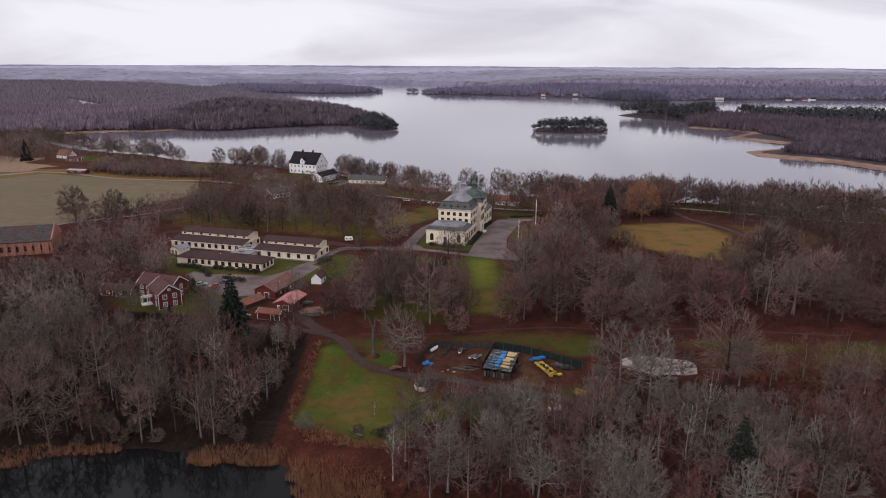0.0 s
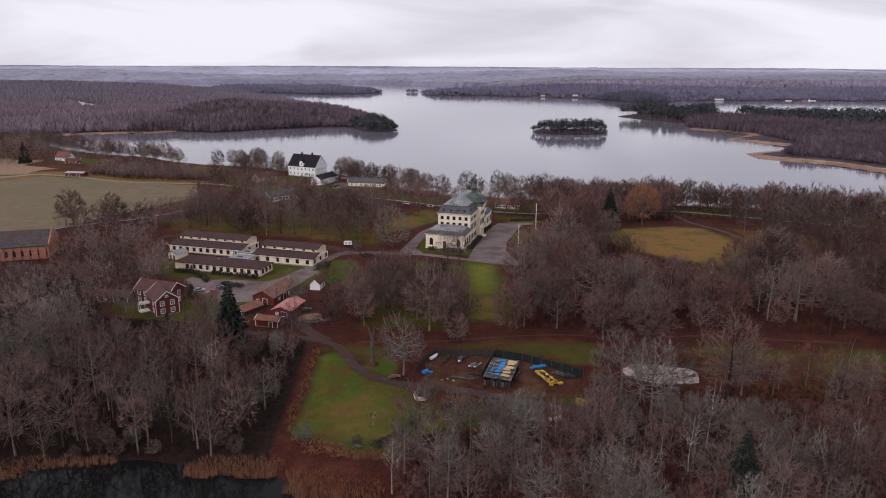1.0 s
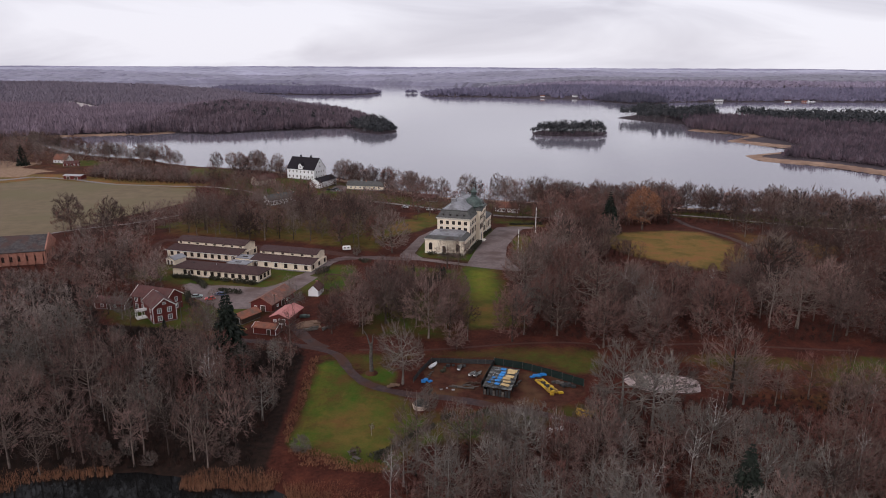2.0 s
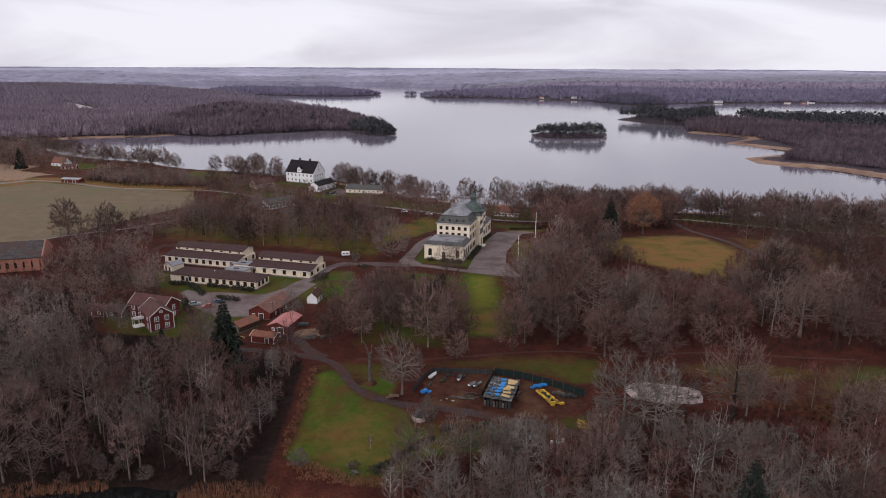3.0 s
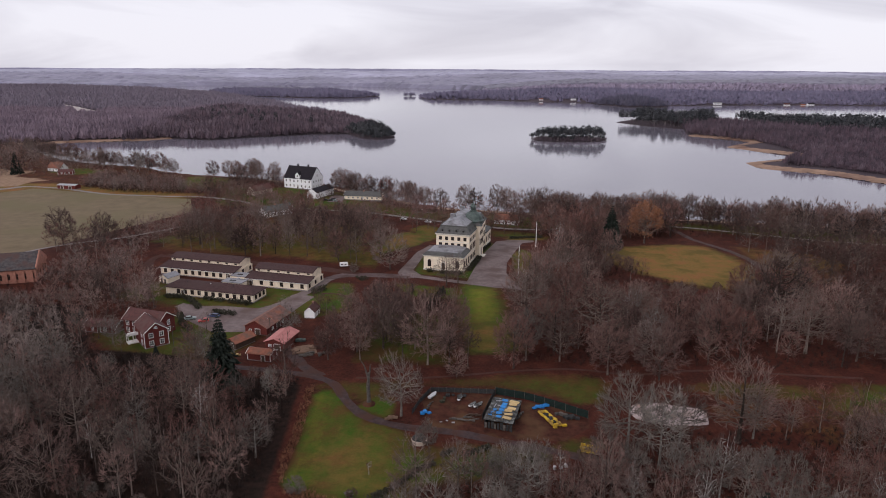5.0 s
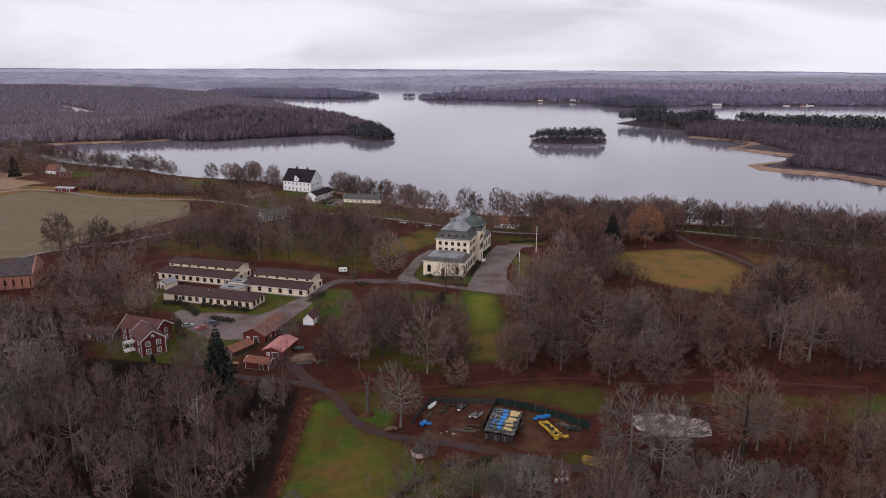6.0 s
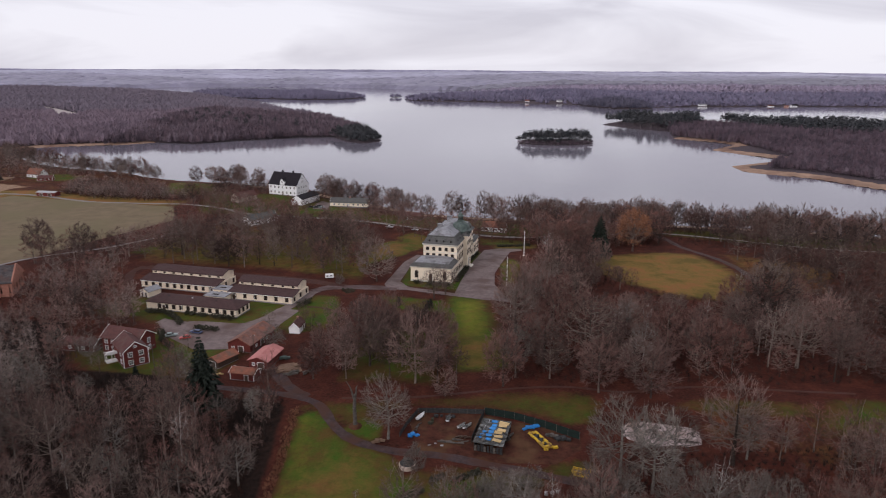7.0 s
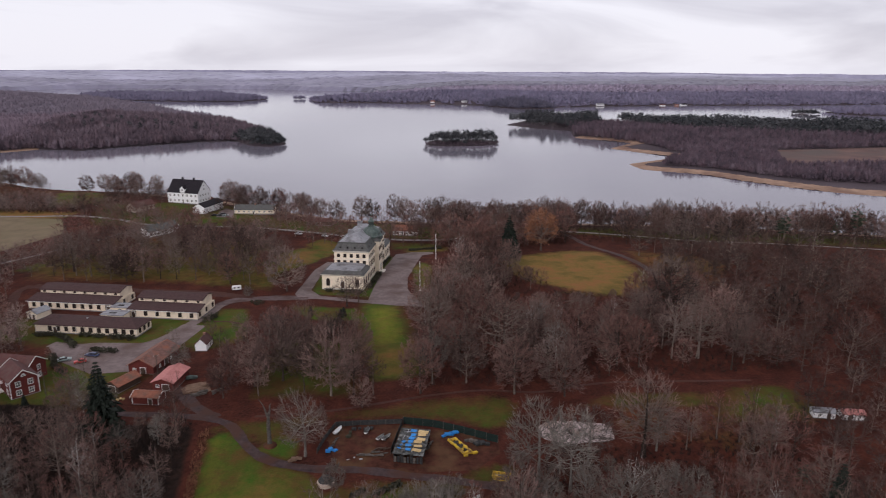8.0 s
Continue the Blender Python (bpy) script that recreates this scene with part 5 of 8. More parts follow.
small_house("timbered_house", at_estate(-117.5, 442.5, -42.0), 8.0, 21.0, 3.6, 3.0, M_WHITE, M_SLATE, "white house with dark roof behind bare trees", "house", "y", [(8.0, 2 + 2.6 * k, 1.0, 90, 1.1, 1.6) for k in range(7)] + [(4, 0, 1.2, 0, 1.0, 1.3)], [], M_TRIM, 0.4, chim=(4, 10, 5.4, 7.4, 0.8, 0.8))
small_house("lake_cottage", at_estate(-364.0, 641.0, -22.0), 16.0, 9.0, 3.2, 4.6, M_WHITE, M_TILE, "white cottage with orange tile roof by the lake", "house", "x", [(3, 0, 1.0, 0, 1.1, 1.3), (12, 0, 1.0, 0, 1.1, 1.3), (16, 3, 4.0, 90, 1.0, 1.2)], [(7.5, 0, 0, 0, 1.2, 2.0)], None, 0.35, chim=(8, 4.5, 6.8, 9.0, 0.8, 0.8))
small_house("roadside_shed", at_estate(-303.0, 545.5, -9.0), 15.5, 6.5, 3.0, 0.7, M_REDWOOD, M_METAL, "long red shed with pale metal roof by the road", "shed", "x", [], [(4, 0, 0, 0, 2.4, 2.3), (11, 0, 0, 0, 2.4, 2.3)], None, 0.4)
small_house("red_cottage", at_estate(-342.0, 618.0, 12.0), 12.0, 6.0, 2.6, 2.0, M_REDWOOD, M_DARKTILE, "small dark red cottage near the lake", "house", "x", [(3, 0, 1.0, 0, 1.0, 1.1), (9, 0, 1.0, 0, 1.0, 1.1)], [(6, 0, 0, 0, 1.1, 2.0)], M_TRIM, 0.35)
small_house("boat_house", at_estate(-20.0, 470.0, -16.0), 16.0, 6.5, 2.6, 1.8, M_DOOR, M_DARKTILE, "low brown boathouse near the shore road", "shed", "x", [], [(8, 0, 0, 0, 2.2, 2.0)], None, 0.35)
small_house("lodge", at_estate(34.0, 436.0, -16.0), 15.0, 8.0, 3.0, 2.8, M_WHITE, M_TILE, "white lodge with red tile roof behind the castle", "house", "x", [(3 + 3 * k, 0, 1.0, 0, 1.0, 1.2) for k in range(4)], [(7.5, 0, 0, 0, 1.1, 2.0)], None, 0.35)
small_house("stable", at_estate(135.0, 180.6, -17.0), 6.0, 3.2, 2.0, 0.6, M_WHITE, M_LEAD, "low pale stable block among trees", "shed", "x", [(1.6, 0, 0.8, 0, 0.9, 0.8)], [(4.2, 0, 0, 0, 1.1, 1.8)], None, 0.3)
small_house("stable", at_estate(142.6, 178.2, -14.0), 6.2, 3.2, 2.0, 0.6, M_WHITE, M_PINKROOF, "low white stable with pinkish roof among trees", "shed", "x", [(4.6, 0, 0.8, 0, 0.9, 0.8)], [(2.0, 0, 0, 0, 1.1, 1.8)], None, 0.3)

for x, y, turn, w, roof in ((931, 1898, -20, 15.0, M_DARKTILE), (1003, 1908, 10, 18.0, M_BLACKROOF), (975, 1896, -35, 12.0, M_TILE), (379, 2032, 15, 14.0, M_LEAD), (287, 2056, -10, 12.0, M_TILE), (737, 1886, 5, 22.0, M_LEAD)):
    small_house("lakeside_cottage", at_estate(x, y, turn), w, 8.0, 3.4, 3.0, M_WHITE, roof, "white cottage on the far shore of the lake", "house", "x", [(3.0, 0, 1.0, 0, 1.2, 1.3), (w - 3.0, 0, 1.0, 0, 1.2, 1.3)], [(w / 2, 0, 0, 0, 1.1, 2.0)], None, 0.4, "lakeside cottages")


def brick_ruin():
    t = thing("brick_mill", at_estate(-202.0, 290.0, 17.0), "weathered red brick building with dark patched roof", "building")
    L, D, h = 26.0, 19.0, 6.0
    wall = part("wall", box(0, L, 0, D, -1, h), M_BRICK, t)
    part("roof", gable_roof(0, L, 0, D, h, 5.2, 0.4, 0.25), M_PATCHROOF, t)
    part("parapet", loft([[(L + 0.02, -0.1, h - 0.4), (L + 0.02, D + 0.1, h - 0.4), (L + 0.02, D + 0.1, h + 0.7), (L + 0.02, D / 2, h + 6.1), (L + 0.02, -0.1, h + 0.7)],
                          [(L + 0.6, -0.1, h - 0.4), (L + 0.6, D + 0.1, h - 0.4), (L + 0.6, D + 0.1, h + 0.7), (L + 0.6, D / 2, h + 6.1), (L + 0.6, -0.1, h + 0.7)]]), M_BRICK, t)
    for k in range(8):
        part("buttress", box(1.0 + k * 3.3, 1.8 + k * 3.3, -0.5, 0.0, -1, h - 0.8), M_BRICK, wall)
        window(t, 3.0 + k * 3.1, 0, 1.6, 0, 1.1, 2.6, True, M_BRICK)
    for k in range(4):
        window(t, L, 3 + k * 4.4, 1.6, 90, 1.2, 2.6, True, M_BRICK)


brick_ruin()

# ---- things in the yards and gardens ----


def on(x, y, turn=0.0, dz=0.0):
    return pose(x, y, zed(x, y) + dz, 0, 0, turn)


def car(x, y, turn, paint, label, length=4.4):
    t = thing("car", on(x, y, turn, 0.06), label, "car")
    w, h = 0.86, 0.0
    L = length / 2
    side = [(-L, 0.35), (-L, 0.78), (-L + 0.15, 0.92), (L - 1.25, 0.98), (L - 0.15, 0.80), (L, 0.62), (L, 0.35)]
    bm = loft([[(a, -w, z) for a, z in side], [(a, w, z) for a, z in side]])
    bmesh.ops.recalc_face_normals(bm, faces=bm.faces)
    bmesh.ops.bevel(bm, geom=bm.edges[:], offset=0.06, segments=1, affect="EDGES")
    part("body", bm, paint, t)
    cab = part("cabin", loft([[(-L + 0.35, -w + 0.06, 0.93), (L - 1.2, -w + 0.06, 0.93), (L - 1.2, w - 0.06, 0.93), (-L + 0.35, w - 0.06, 0.93)],
                              [(-L + 0.75, -w + 0.22, 1.40), (L - 2.0, -w + 0.22, 1.40), (L - 2.0, w - 0.22, 1.40), (-L + 0.75, w - 0.22, 1.40)]]), M_GLASS, t, "dark car windows")
    part("roof", loft([[(-L + 0.7, -w + 0.2, 1.39), (L - 1.95, -w + 0.2, 1.39), (L - 1.95, w - 0.2, 1.39), (-L + 0.7, w - 0.2, 1.39)],
                       [(-L + 0.85, -w + 0.3, 1.46), (L - 2.1, -w + 0.3, 1.46), (L - 2.1, w - 0.3, 1.46), (-L + 0.85, w - 0.3, 1.46)]]), paint, t)
    for a in (-L + 0.8, L - 0.85):
        for s in (-1, 1):
            n = 12
            rings = [[(a + r * math.cos(6.2832 * k / n), s * yy, 0.32 + r * math.sin(6.2832 * k / n)) for k in range(n)] for r, yy in ((0.32, w - 0.18), (0.32, w + 0.02))]
            bm = loft(rings)
            bmesh.ops.recalc_face_normals(bm, faces=bm.faces)
            wheel = part("wheel", bm, M_TYRE, t)
            rings = [[(a + r * math.cos(6.2832 * k / n), s * yy, 0.32 + r * math.sin(6.2832 * k / n)) for k in range(n)] for r, yy in ((0.2, w + 0.02), (0.18, w + 0.03))]
            part("rim", loft(rings), M_METAL, wheel)
    for s in (-0.6, 0.6):
        part("headlight", box(L - 0.06, L + 0.02, s - 0.15, s + 0.15, 0.6, 0.72), M_TRIM, t)


car(-88.1, 249.7, 200, M_REDCAR, "small red car parked on gravel", 4.0)
car(-86.0, 255.0, 165, M_BLUECAR, "dark blue estate car parked on gravel", 4.7)
car(-93.8, 252.0, 20, M_GREYCAR, "grey-green car parked beside a hedge", 4.2)
for k, (x, y) in enumerate(((-84, 503), (-80, 501.5), (-76, 500), (-79, 507))):
    car(x, y, 20 + 3 * k, M_DARKCAR if k != 2 else M_GREYCAR, "dark car parked below the white coach house" if k != 2 else "grey car parked below the white coach house", 4.5)
for x, y in ((-24, 437), (-8, 431), (4, 428)):
    car(x, y, -25, M_BOAT, "pale car parked along the shore road", 4.4)


def caravan(x, y, turn):
    t = thing("caravan", on(x, y, turn, 0.1), "white touring caravan parked beside bare trees", "caravan")
    t.scale = (0.8, 0.85, 0.85)
    side = [(-2.4, 0.55), (2.4, 0.55), (2.5, 1.3), (2.2, 2.45), (-2.3, 2.5), (-2.5, 1.4)]
    bm = loft([[(a, -1.1, z) for a, z in side], [(a, 1.1, z) for a, z in side]])
    bmesh.ops.recalc_face_normals(bm, faces=bm.faces)
    bmesh.ops.bevel(bm, geom=bm.edges[:], offset=0.08, segments=1, affect="EDGES")
    part("body", bm, M_TRIM, t)
    for a in (-1.2, 1.0):
        part("window", box(a - 0.55, a + 0.55, -1.13, -1.10, 1.4, 2.0), M_GLASS, t)
    for s in (-1, 1):
        n = 12
        part("wheel", loft([[(0.2 + 0.33 * math.cos(6.2832 * k / n), s * yy, 0.33 + 0.33 * math.sin(6.2832 * k / n)) for k in range(n)] for yy in (0.85, 1.08)]), M_TYRE, t)
    part("drawbar", box(2.4, 3.6, -0.06, 0.06, 0.5, 0.6), M_METAL, t)


caravan(-46.0, 322.1, 10)


def flagpole(x, y, h, label):
    t = thing("flagpole", on(x, y), label, "flagpole", "flagpoles")
    part("base", loft([ring(0, 0, 0.5, -0.2, 8), ring(0, 0, 0.4, 0.35, 8)]), M_STONE, t)
    part("pole", loft([ring(0, 0, 0.19, 0.3, 8), ring(0, 0, 0.12, h, 8)]), M_TRIM, t)
    part("finial", loft([ring(0, 0, 0.05, h, 8), ring(0, 0, 0.2, h + 0.15, 8), ring(0, 0, 0.2, h + 0.3, 8), ring(0, 0, 0.04, h + 0.45, 8)]), M_METAL, t)


flagpole(50.9, 365.9, 13.6, "tall white flagpole beside the gravel court")
flagpole(35.3, 309.5, 13.6, "tall white flagpole among shrubs by the court")


def lamp_post(x, y, h, turn):
    t = thing("utility_pole", on(x, y, turn), "slim grey wooden utility pole", "pole", "utility poles")
    part("pole", loft([ring(0, 0, 0.13, -0.3, 7), ring(0, 0, 0.09, h, 7)]), M_OLDWOOD, t)
    part("crossarm", box(-0.7, 0.7, -0.05, 0.05, h - 0.5, h - 0.38), M_OLDWOOD, t)
    for a in (-0.6, 0.6):
        part("insulator", loft([ring(a, 0, 0.06, h - 0.38, 6), ring(a, 0, 0.04, h - 0.2, 6)]), M_TRIM, t)


for x, y, h in ((-89.5, 224.5, 8.5), (-164, 512, 8), (-250, 527, 8), (-60, 236, 7)):
    lamp_post(x, y, h, 20)


def hedge(pts, width, height, label, name="hedge"):
    """A clipped hedge: an uneven body of small leaves and twigs along a line."""
    line = smooth_line(pts, 1.0)
    r = np.random.RandomState(len(line) + int(abs(pts[0][0])))
    V, F = [], []
    for p in line:
        for _ in range(70):
            a = r.uniform(0, 6.28)
            rad = width / 2 * r.uniform(0.5, 1.0)
            c = np.array([p.x + rad * math.cos(a) + r.uniform(-0.5, 0.5), p.y + rad * math.sin(a) + r.uniform(-0.5, 0.5), zed(p.x, p.y) + height * r.uniform(0.0, 1.0) ** 0.7])
            i = len(V)
            for _ in range(3):
                V.append(c + r.normal(0, 0.26, 3))
            F.append((i, i + 1, i + 2))
    ob = new(name, np_mesh(name, np.array(V), np.array(F), [M_HEDGE]))
    return tagged(ob, label, "hedge")


hedge([(-104, 275), (-99, 270), (-95, 264)], 2.2, 1.6, "dark overgrown hedge below the barrack")
hedge([(-87, 259), (-79, 257)], 2.0, 1.6, "clipped dark brown hedge beside the parking yard")
hedge([(-99, 256), (-95, 247), (-90, 241)], 1.6, 1.4, "low hedge along the edge of the yard")
hedge([(-112, 277), (-106, 276.5)], 2.4, 1.5, "low brown shrubs below the barrack wall")
hedge([(-53, 283), (-50, 288)], 3.0, 2.2, "dense evergreen bushes at the barrack corner")
hedge([(-96, 274.5), (-93, 273.6)], 1.8, 1.5, "round dark bush below the barrack")
hedge([(-90, 272.6), (-88, 272)], 1.8, 1.5, "round dark bush below the barrack")
hedge([(-84, 270.6), (-76, 268.2)], 2.2, 1.8, "dark bushes at the end of the barrack")
hedge([(-6, 314.5), (-4, 314)], 2.2, 1.7, "round evergreen bush at the castle wing")
hedge([(0, 312.4), (9, 310)], 2.0, 1.5, "dark evergreen border along the castle front")
hedge([(13, 316), (17, 330), (19, 338)], 2.2, 1.5, "dark shrub border along the castle side")
hedge([(21, 352), (26, 370)], 2.0, 1.4, "dark shrub border along the castle side")
hedge([(40, 392), (58, 395)], 1.6, 1.2, "clipped hedge beyond the gravel court")
hedge([(-36, 303), (-34, 301)], 4.5, 1.3, "round bush bed on the gravel drive")
hedge([(0.5, 163.6), (3, 165.5)], 0.8, 0.7, "low dark hedge at the edge of the green")
hedge([(-14.5, 147.0), (-11.4, 149.5), (-8.5, 153.1), (-5.4, 157.2), (-2.0, 159.3)], 0.9, 0.9, "low dark trimmed hedge across the green")
hedge([(-15.5, 145.2), (-12.8, 145.8)], 2.6, 1.5, "dense dark brown bush at the end of the hedge")
hedge([(11.6, 158.8), (13.4, 159.4)], 1.8, 1.3, "round red-brown garden bush")
hedge([(22.5, 161.0), (24.4, 161.8)], 2.0, 1.4, "dark round garden bush")
hedge([(6, 163.5), (12, 166.5)], 1.2, 1.0, "scrubby hedge beside the track")
hedge([(-125, 330), (-112, 326)], 3.0, 2.0, "dark shrubs behind the barrack")


def cone_bush(x, y, h):
    t = thing("conical_yew", on(x, y), "clipped dark green conical yew on the lawn", "shrub", "conical yews")
    r = np.random.RandomState(int(abs(x * 10)))
    V, F = [], []
    for _ in range(420):
        f = r.uniform(0, 1) ** 0.8
        a = r.uniform(0, 6.28)
        rad = 1.0 * (1 - f) ** 0.8 + 0.06
        c = np.array([rad * math.cos(a), rad * math.sin(a), 0.1 + f * h])
        i = len(V)
        for _ in range(3):
            V.append(c + r.normal(0, 0.2, 3))
        F.append((i, i + 1, i + 2))
    ob = new("foliage", np_mesh("foliage", np.array(V), np.array(F), [M_SPRUCE]))
    ob.parent = t
    part("stem", loft([ring(0, 0, 0.08, -0.1, 6), ring(0, 0, 0.03, h * 0.8, 6)]), M_BARK, t)


for x, y, h in ((-12.3, 285.1, 3.6), (0.9, 281.7, 3.8), (-0.2, 280.0, 3.6), (-1.2, 274.9, 3.6), (-2.7, 270.4, 3.4), (-4.3, 266.6, 3.4)):
    cone_bush(x, y, h)


def snag(x, y):
    """A dead standing trunk, broken at the top."""
    t = thing("dead_tree", on(x, y), "tall broken grey dead tree trunk beside the track", "tree")
    r = np.random.RandomState(4)

    def log(pts, radii, n=9):
        bm = bmesh.new()
        rings = []
        for (px, py, pz), rad in zip(pts, radii):
            rings.append([(px + rad * (1 + r.uniform(-0.16, 0.16)) * math.cos(6.2832 * k / n), py + rad * (1 + r.uniform(-0.16, 0.16)) * math.sin(6.2832 * k / n), pz) for k in range(n)])
        add_loft(bm, rings)
        return bm

    part("trunk", log([(0, 0, -0.4), (0.05, 0, 0.8), (-0.05, 0.1, 3), (-0.1, 0.1, 5.5), (0.05, 0.2, 8), (0.1, 0.2, 9.6)], [1.0, 0.62, 0.52, 0.48, 0.42, 0.22]), M_OLDWOOD, t)
    part("broken_limb", log([(-0.1, 0.15, 8.0), (-0.6, 0.2, 9.8), (-1.0, 0.3, 11.4), (-1.9, 0.3, 13.0), (-2.4, 0.4, 13.6)], [0.30, 0.24, 0.18, 0.11, 0.04], 7), M_OLDWOOD, t)
    part("broken_limb", log([(0.15, 0.2, 8.2), (0.5, 0.2, 10.2), (0.55, 0.3, 11.6), (1.0, 0.3, 12.2)], [0.28, 0.2, 0.15, 0.05], 7), M_OLDWOOD, t)
    part("root_mound", loft([ring(0, 0, 2.2, -0.3, 12), ring(0, 0, 1.6, 0.3, 12), ring(0, 0, 1.0, 0.6, 12)]), M_YARD, t)


snag(-20.5, 188.2)

# ---- the storage yard ----


def fence(pts, height, mat, label, gap=2.4, boards=True):
    t = thing("fence", pose(0, 0, 0), label, "fence", "yard fences")
    for (ax, ay), (bx, by) in zip(pts, pts[1:]):
        d = math.hypot(bx - ax, by - ay)
        n = max(1, round(d / gap))
        turn = math.degrees(math.atan2(by - ay, bx - ax))
        for k in range(n + 1):
            x, y = ax + (bx - ax) * k / n, ay + (by - ay) * k / n
            ob = part("post", loft([ring(0, 0, 0.07, -0.3, 6), ring(0, 0, 0.06, height + 0.15, 6)]), M_OLDWOOD, t)
            ob.matrix_basis = on(x, y)
            if k < n:
                ob = part("panel", box(0.05, d / n - 0.05, -0.03, 0.03, 0.08, height), mat, t)
                ob.matrix_basis = on(x, y, turn)
    return t


fence([(15.9, 193.4), (24, 190.5), (32, 186.0), (40.3, 180.6)], 2.3, M_GREENNET, "long fence clad in dark green netting", 3.0)
fence([(-3.0, 194.6), (4, 194.6), (15.6, 193.6)], 1.6, M_DARKSHED, "dark weathered board fence behind the yard", 2.4)
fence([(-3.2, 194.3), (-6.2, 188), (-8.0, 182.5)], 1.5, M_DARKSHED, "dark weathered board fence beside the yard", 2.2)
fence([(15.7, 193.2), (11.2, 179.5)], 2.0, M_DARKSHED, "dark board fence dividing the yard", 2.2)


def store():
    """The roofed rack with blue and tan covers on its roof."""
    m = on(11.6, 176.2, -18, 0.0)
    t = thing("storage_shed", m, "dark open storage shed with patched roof and coloured covers", "shed")
    W, D, h0, h1 = 7.6, 11.0, 2.5, 3.2
    for x in np.linspace(0.1, W - 0.1, 4):
        for y in np.linspace(0.1, D - 0.1, 4):
            part("post", box(x - 0.08, x + 0.08, y - 0.08, y + 0.08, -0.3, h0 + (h1 - h0) * y / D), M_DARKSHED, t)
    part("back_wall", box(0, W, D - 0.06, D, 0, h1 - 0.05), M_DARKSHED, t)
    part("side_wall", box(0, 0.06, 0, D, 0.0, 2.1), M_DARKSHED, t)
    for k in range(9):
        part("slat", box(0.15 + k * 0.84, 0.75 + k * 0.84, -0.06, 0.0, 0.15, 2.0 + 0.25 * ((k * 7) % 3 - 1)), M_DARKSHED if k % 3 else M_OLDWOOD, t)
    for y in (0.1, D / 2, D - 0.1):
        z = h0 + (h1 - h0) * y / D
        part("beam", box(-0.2, W + 0.2, y - 0.08, y + 0.08, z - 0.02, z + 0.14), M_DARKSHED, t)
    r = random.Random(3)
    slope = math.degrees(math.atan2(h1 - h0, D))
    for i in range(7):
        for j in range(4):
            x, y = -0.25 + i * 1.16, -0.4 + j * 2.95
            z = h0 + (h1 - h0) * max(0, y) / D + 0.16 + 0.035 * j
            ob = part("roof_sheet", box(0, 1.14, 0, 3.02, 0, 0.03), M_CORRUGATED, t)
            ob.matrix_basis = pose(x, y, z, slope + r.uniform(-0.6, 0.6), r.uniform(-1, 1), r.uniform(-1.5, 1.5))
    # broken battens and litter on the roof
    for k in range(26):
        ob = part("batten", box(-r.uniform(0.5, 1.4), r.uniform(0.5, 1.4), -0.07, 0.07, 0, 0.09), (M_OLDWOOD, M_CORRUGATED, M_DARKSHED, M_METAL)[k % 4], t)
        bx, by = r.uniform(0.3, W - 0.3) if k < 10 else r.uniform(0.1, 2.6), r.uniform(0.0, 2.0) if k < 10 else r.uniform(0.3, D - 0.6)
        ob.matrix_basis = pose(bx, by, h0 + (h1 - h0) * by / D + 0.36, slope, 0, r.choice((0, 90)) + r.uniform(-25, 25))
    # covers lying on the roof
    for i in range(6):
        for mat, x, w, name, lab in ((M_BLUE, 2.7, 1.7, "blue_cover", "crumpled blue tarpaulin cover"), (M_TAN, 4.6, 2.6, "tan_board", "bundle of tan boards")):
            y = 1.3 + i * 1.65 + r.uniform(-0.2, 0.2)
            z = h0 + (h1 - h0) * y / D + 0.34
            bm = box(0, w * r.uniform(0.8, 1.1), 0, 1.2 * r.uniform(0.8, 1.1), 0, 0.2)
            bmesh.ops.bevel(bm, geom=bm.edges[:], offset=0.05, segments=1, affect="EDGES")
            ob = part(name, bm, mat, t, lab)
            ob.matrix_basis = pose(x + r.uniform(-0.3, 0.3), y, z, slope, 0, r.uniform(-14, 14))
    for i in range(3):
        ob = part("blue_cover", box(0, 1.0, 0, 0.8, 0, 0.15), M_BLUE, t, "crumpled blue tarpaulin cover")
        ob.matrix_basis = pose(0.5 + i * 0.5, 1.8 + i * 1.3, h0 + 0.1 + 0.1 * i + 0.25, slope, 0, 20 * i)


store()


def boat(x, y, turn, length, label):
    t = thing("boat", on(x, y, turn, 0.35), label, "boat", "boats in the yard")
    L, w = length, length * 0.17
    prof = [(-0.5, 0.75, 0.0), (-0.3, 0.95, -0.06), (0.0, 1.0, -0.1), (0.25, 0.8, -0.08), (0.42, 0.4, 0.0), (0.5, 0.04, 0.12)]
    rings = [[(L * s, -w * k, 0.5 + z), (L * s, -w * k * 0.7, 0.12 + z), (L * s, 0, 0.0 + z * 0.4), (L * s, w * k * 0.7, 0.12 + z), (L * s, w * k, 0.5 + z)] for s, k, z in prof]
    bm = loft(rings)
    bmesh.ops.recalc_face_normals(bm, faces=bm.faces)
    part("hull", bm, M_BOAT, t)
    bm = loft([[(L * s, -w * k * 0.98, 0.52 + z), (L * s, 0, 0.52 + z + 0.25 * k), (L * s, w * k * 0.98, 0.52 + z), (L * s, 0, 0.48 + z)] for s, k, z in prof])
    bmesh.ops.recalc_face_normals(bm, faces=bm.faces)
    part("cover", bm, M_CORRUGATED if length < 4 else M_BOAT, t, "pale grey boat cover")
    for s in (-0.3, 0.25):
        part("trestle", box(L * s - 0.08, L * s + 0.08, -w, w, -0.4, 0.05), M_OLDWOOD, t)


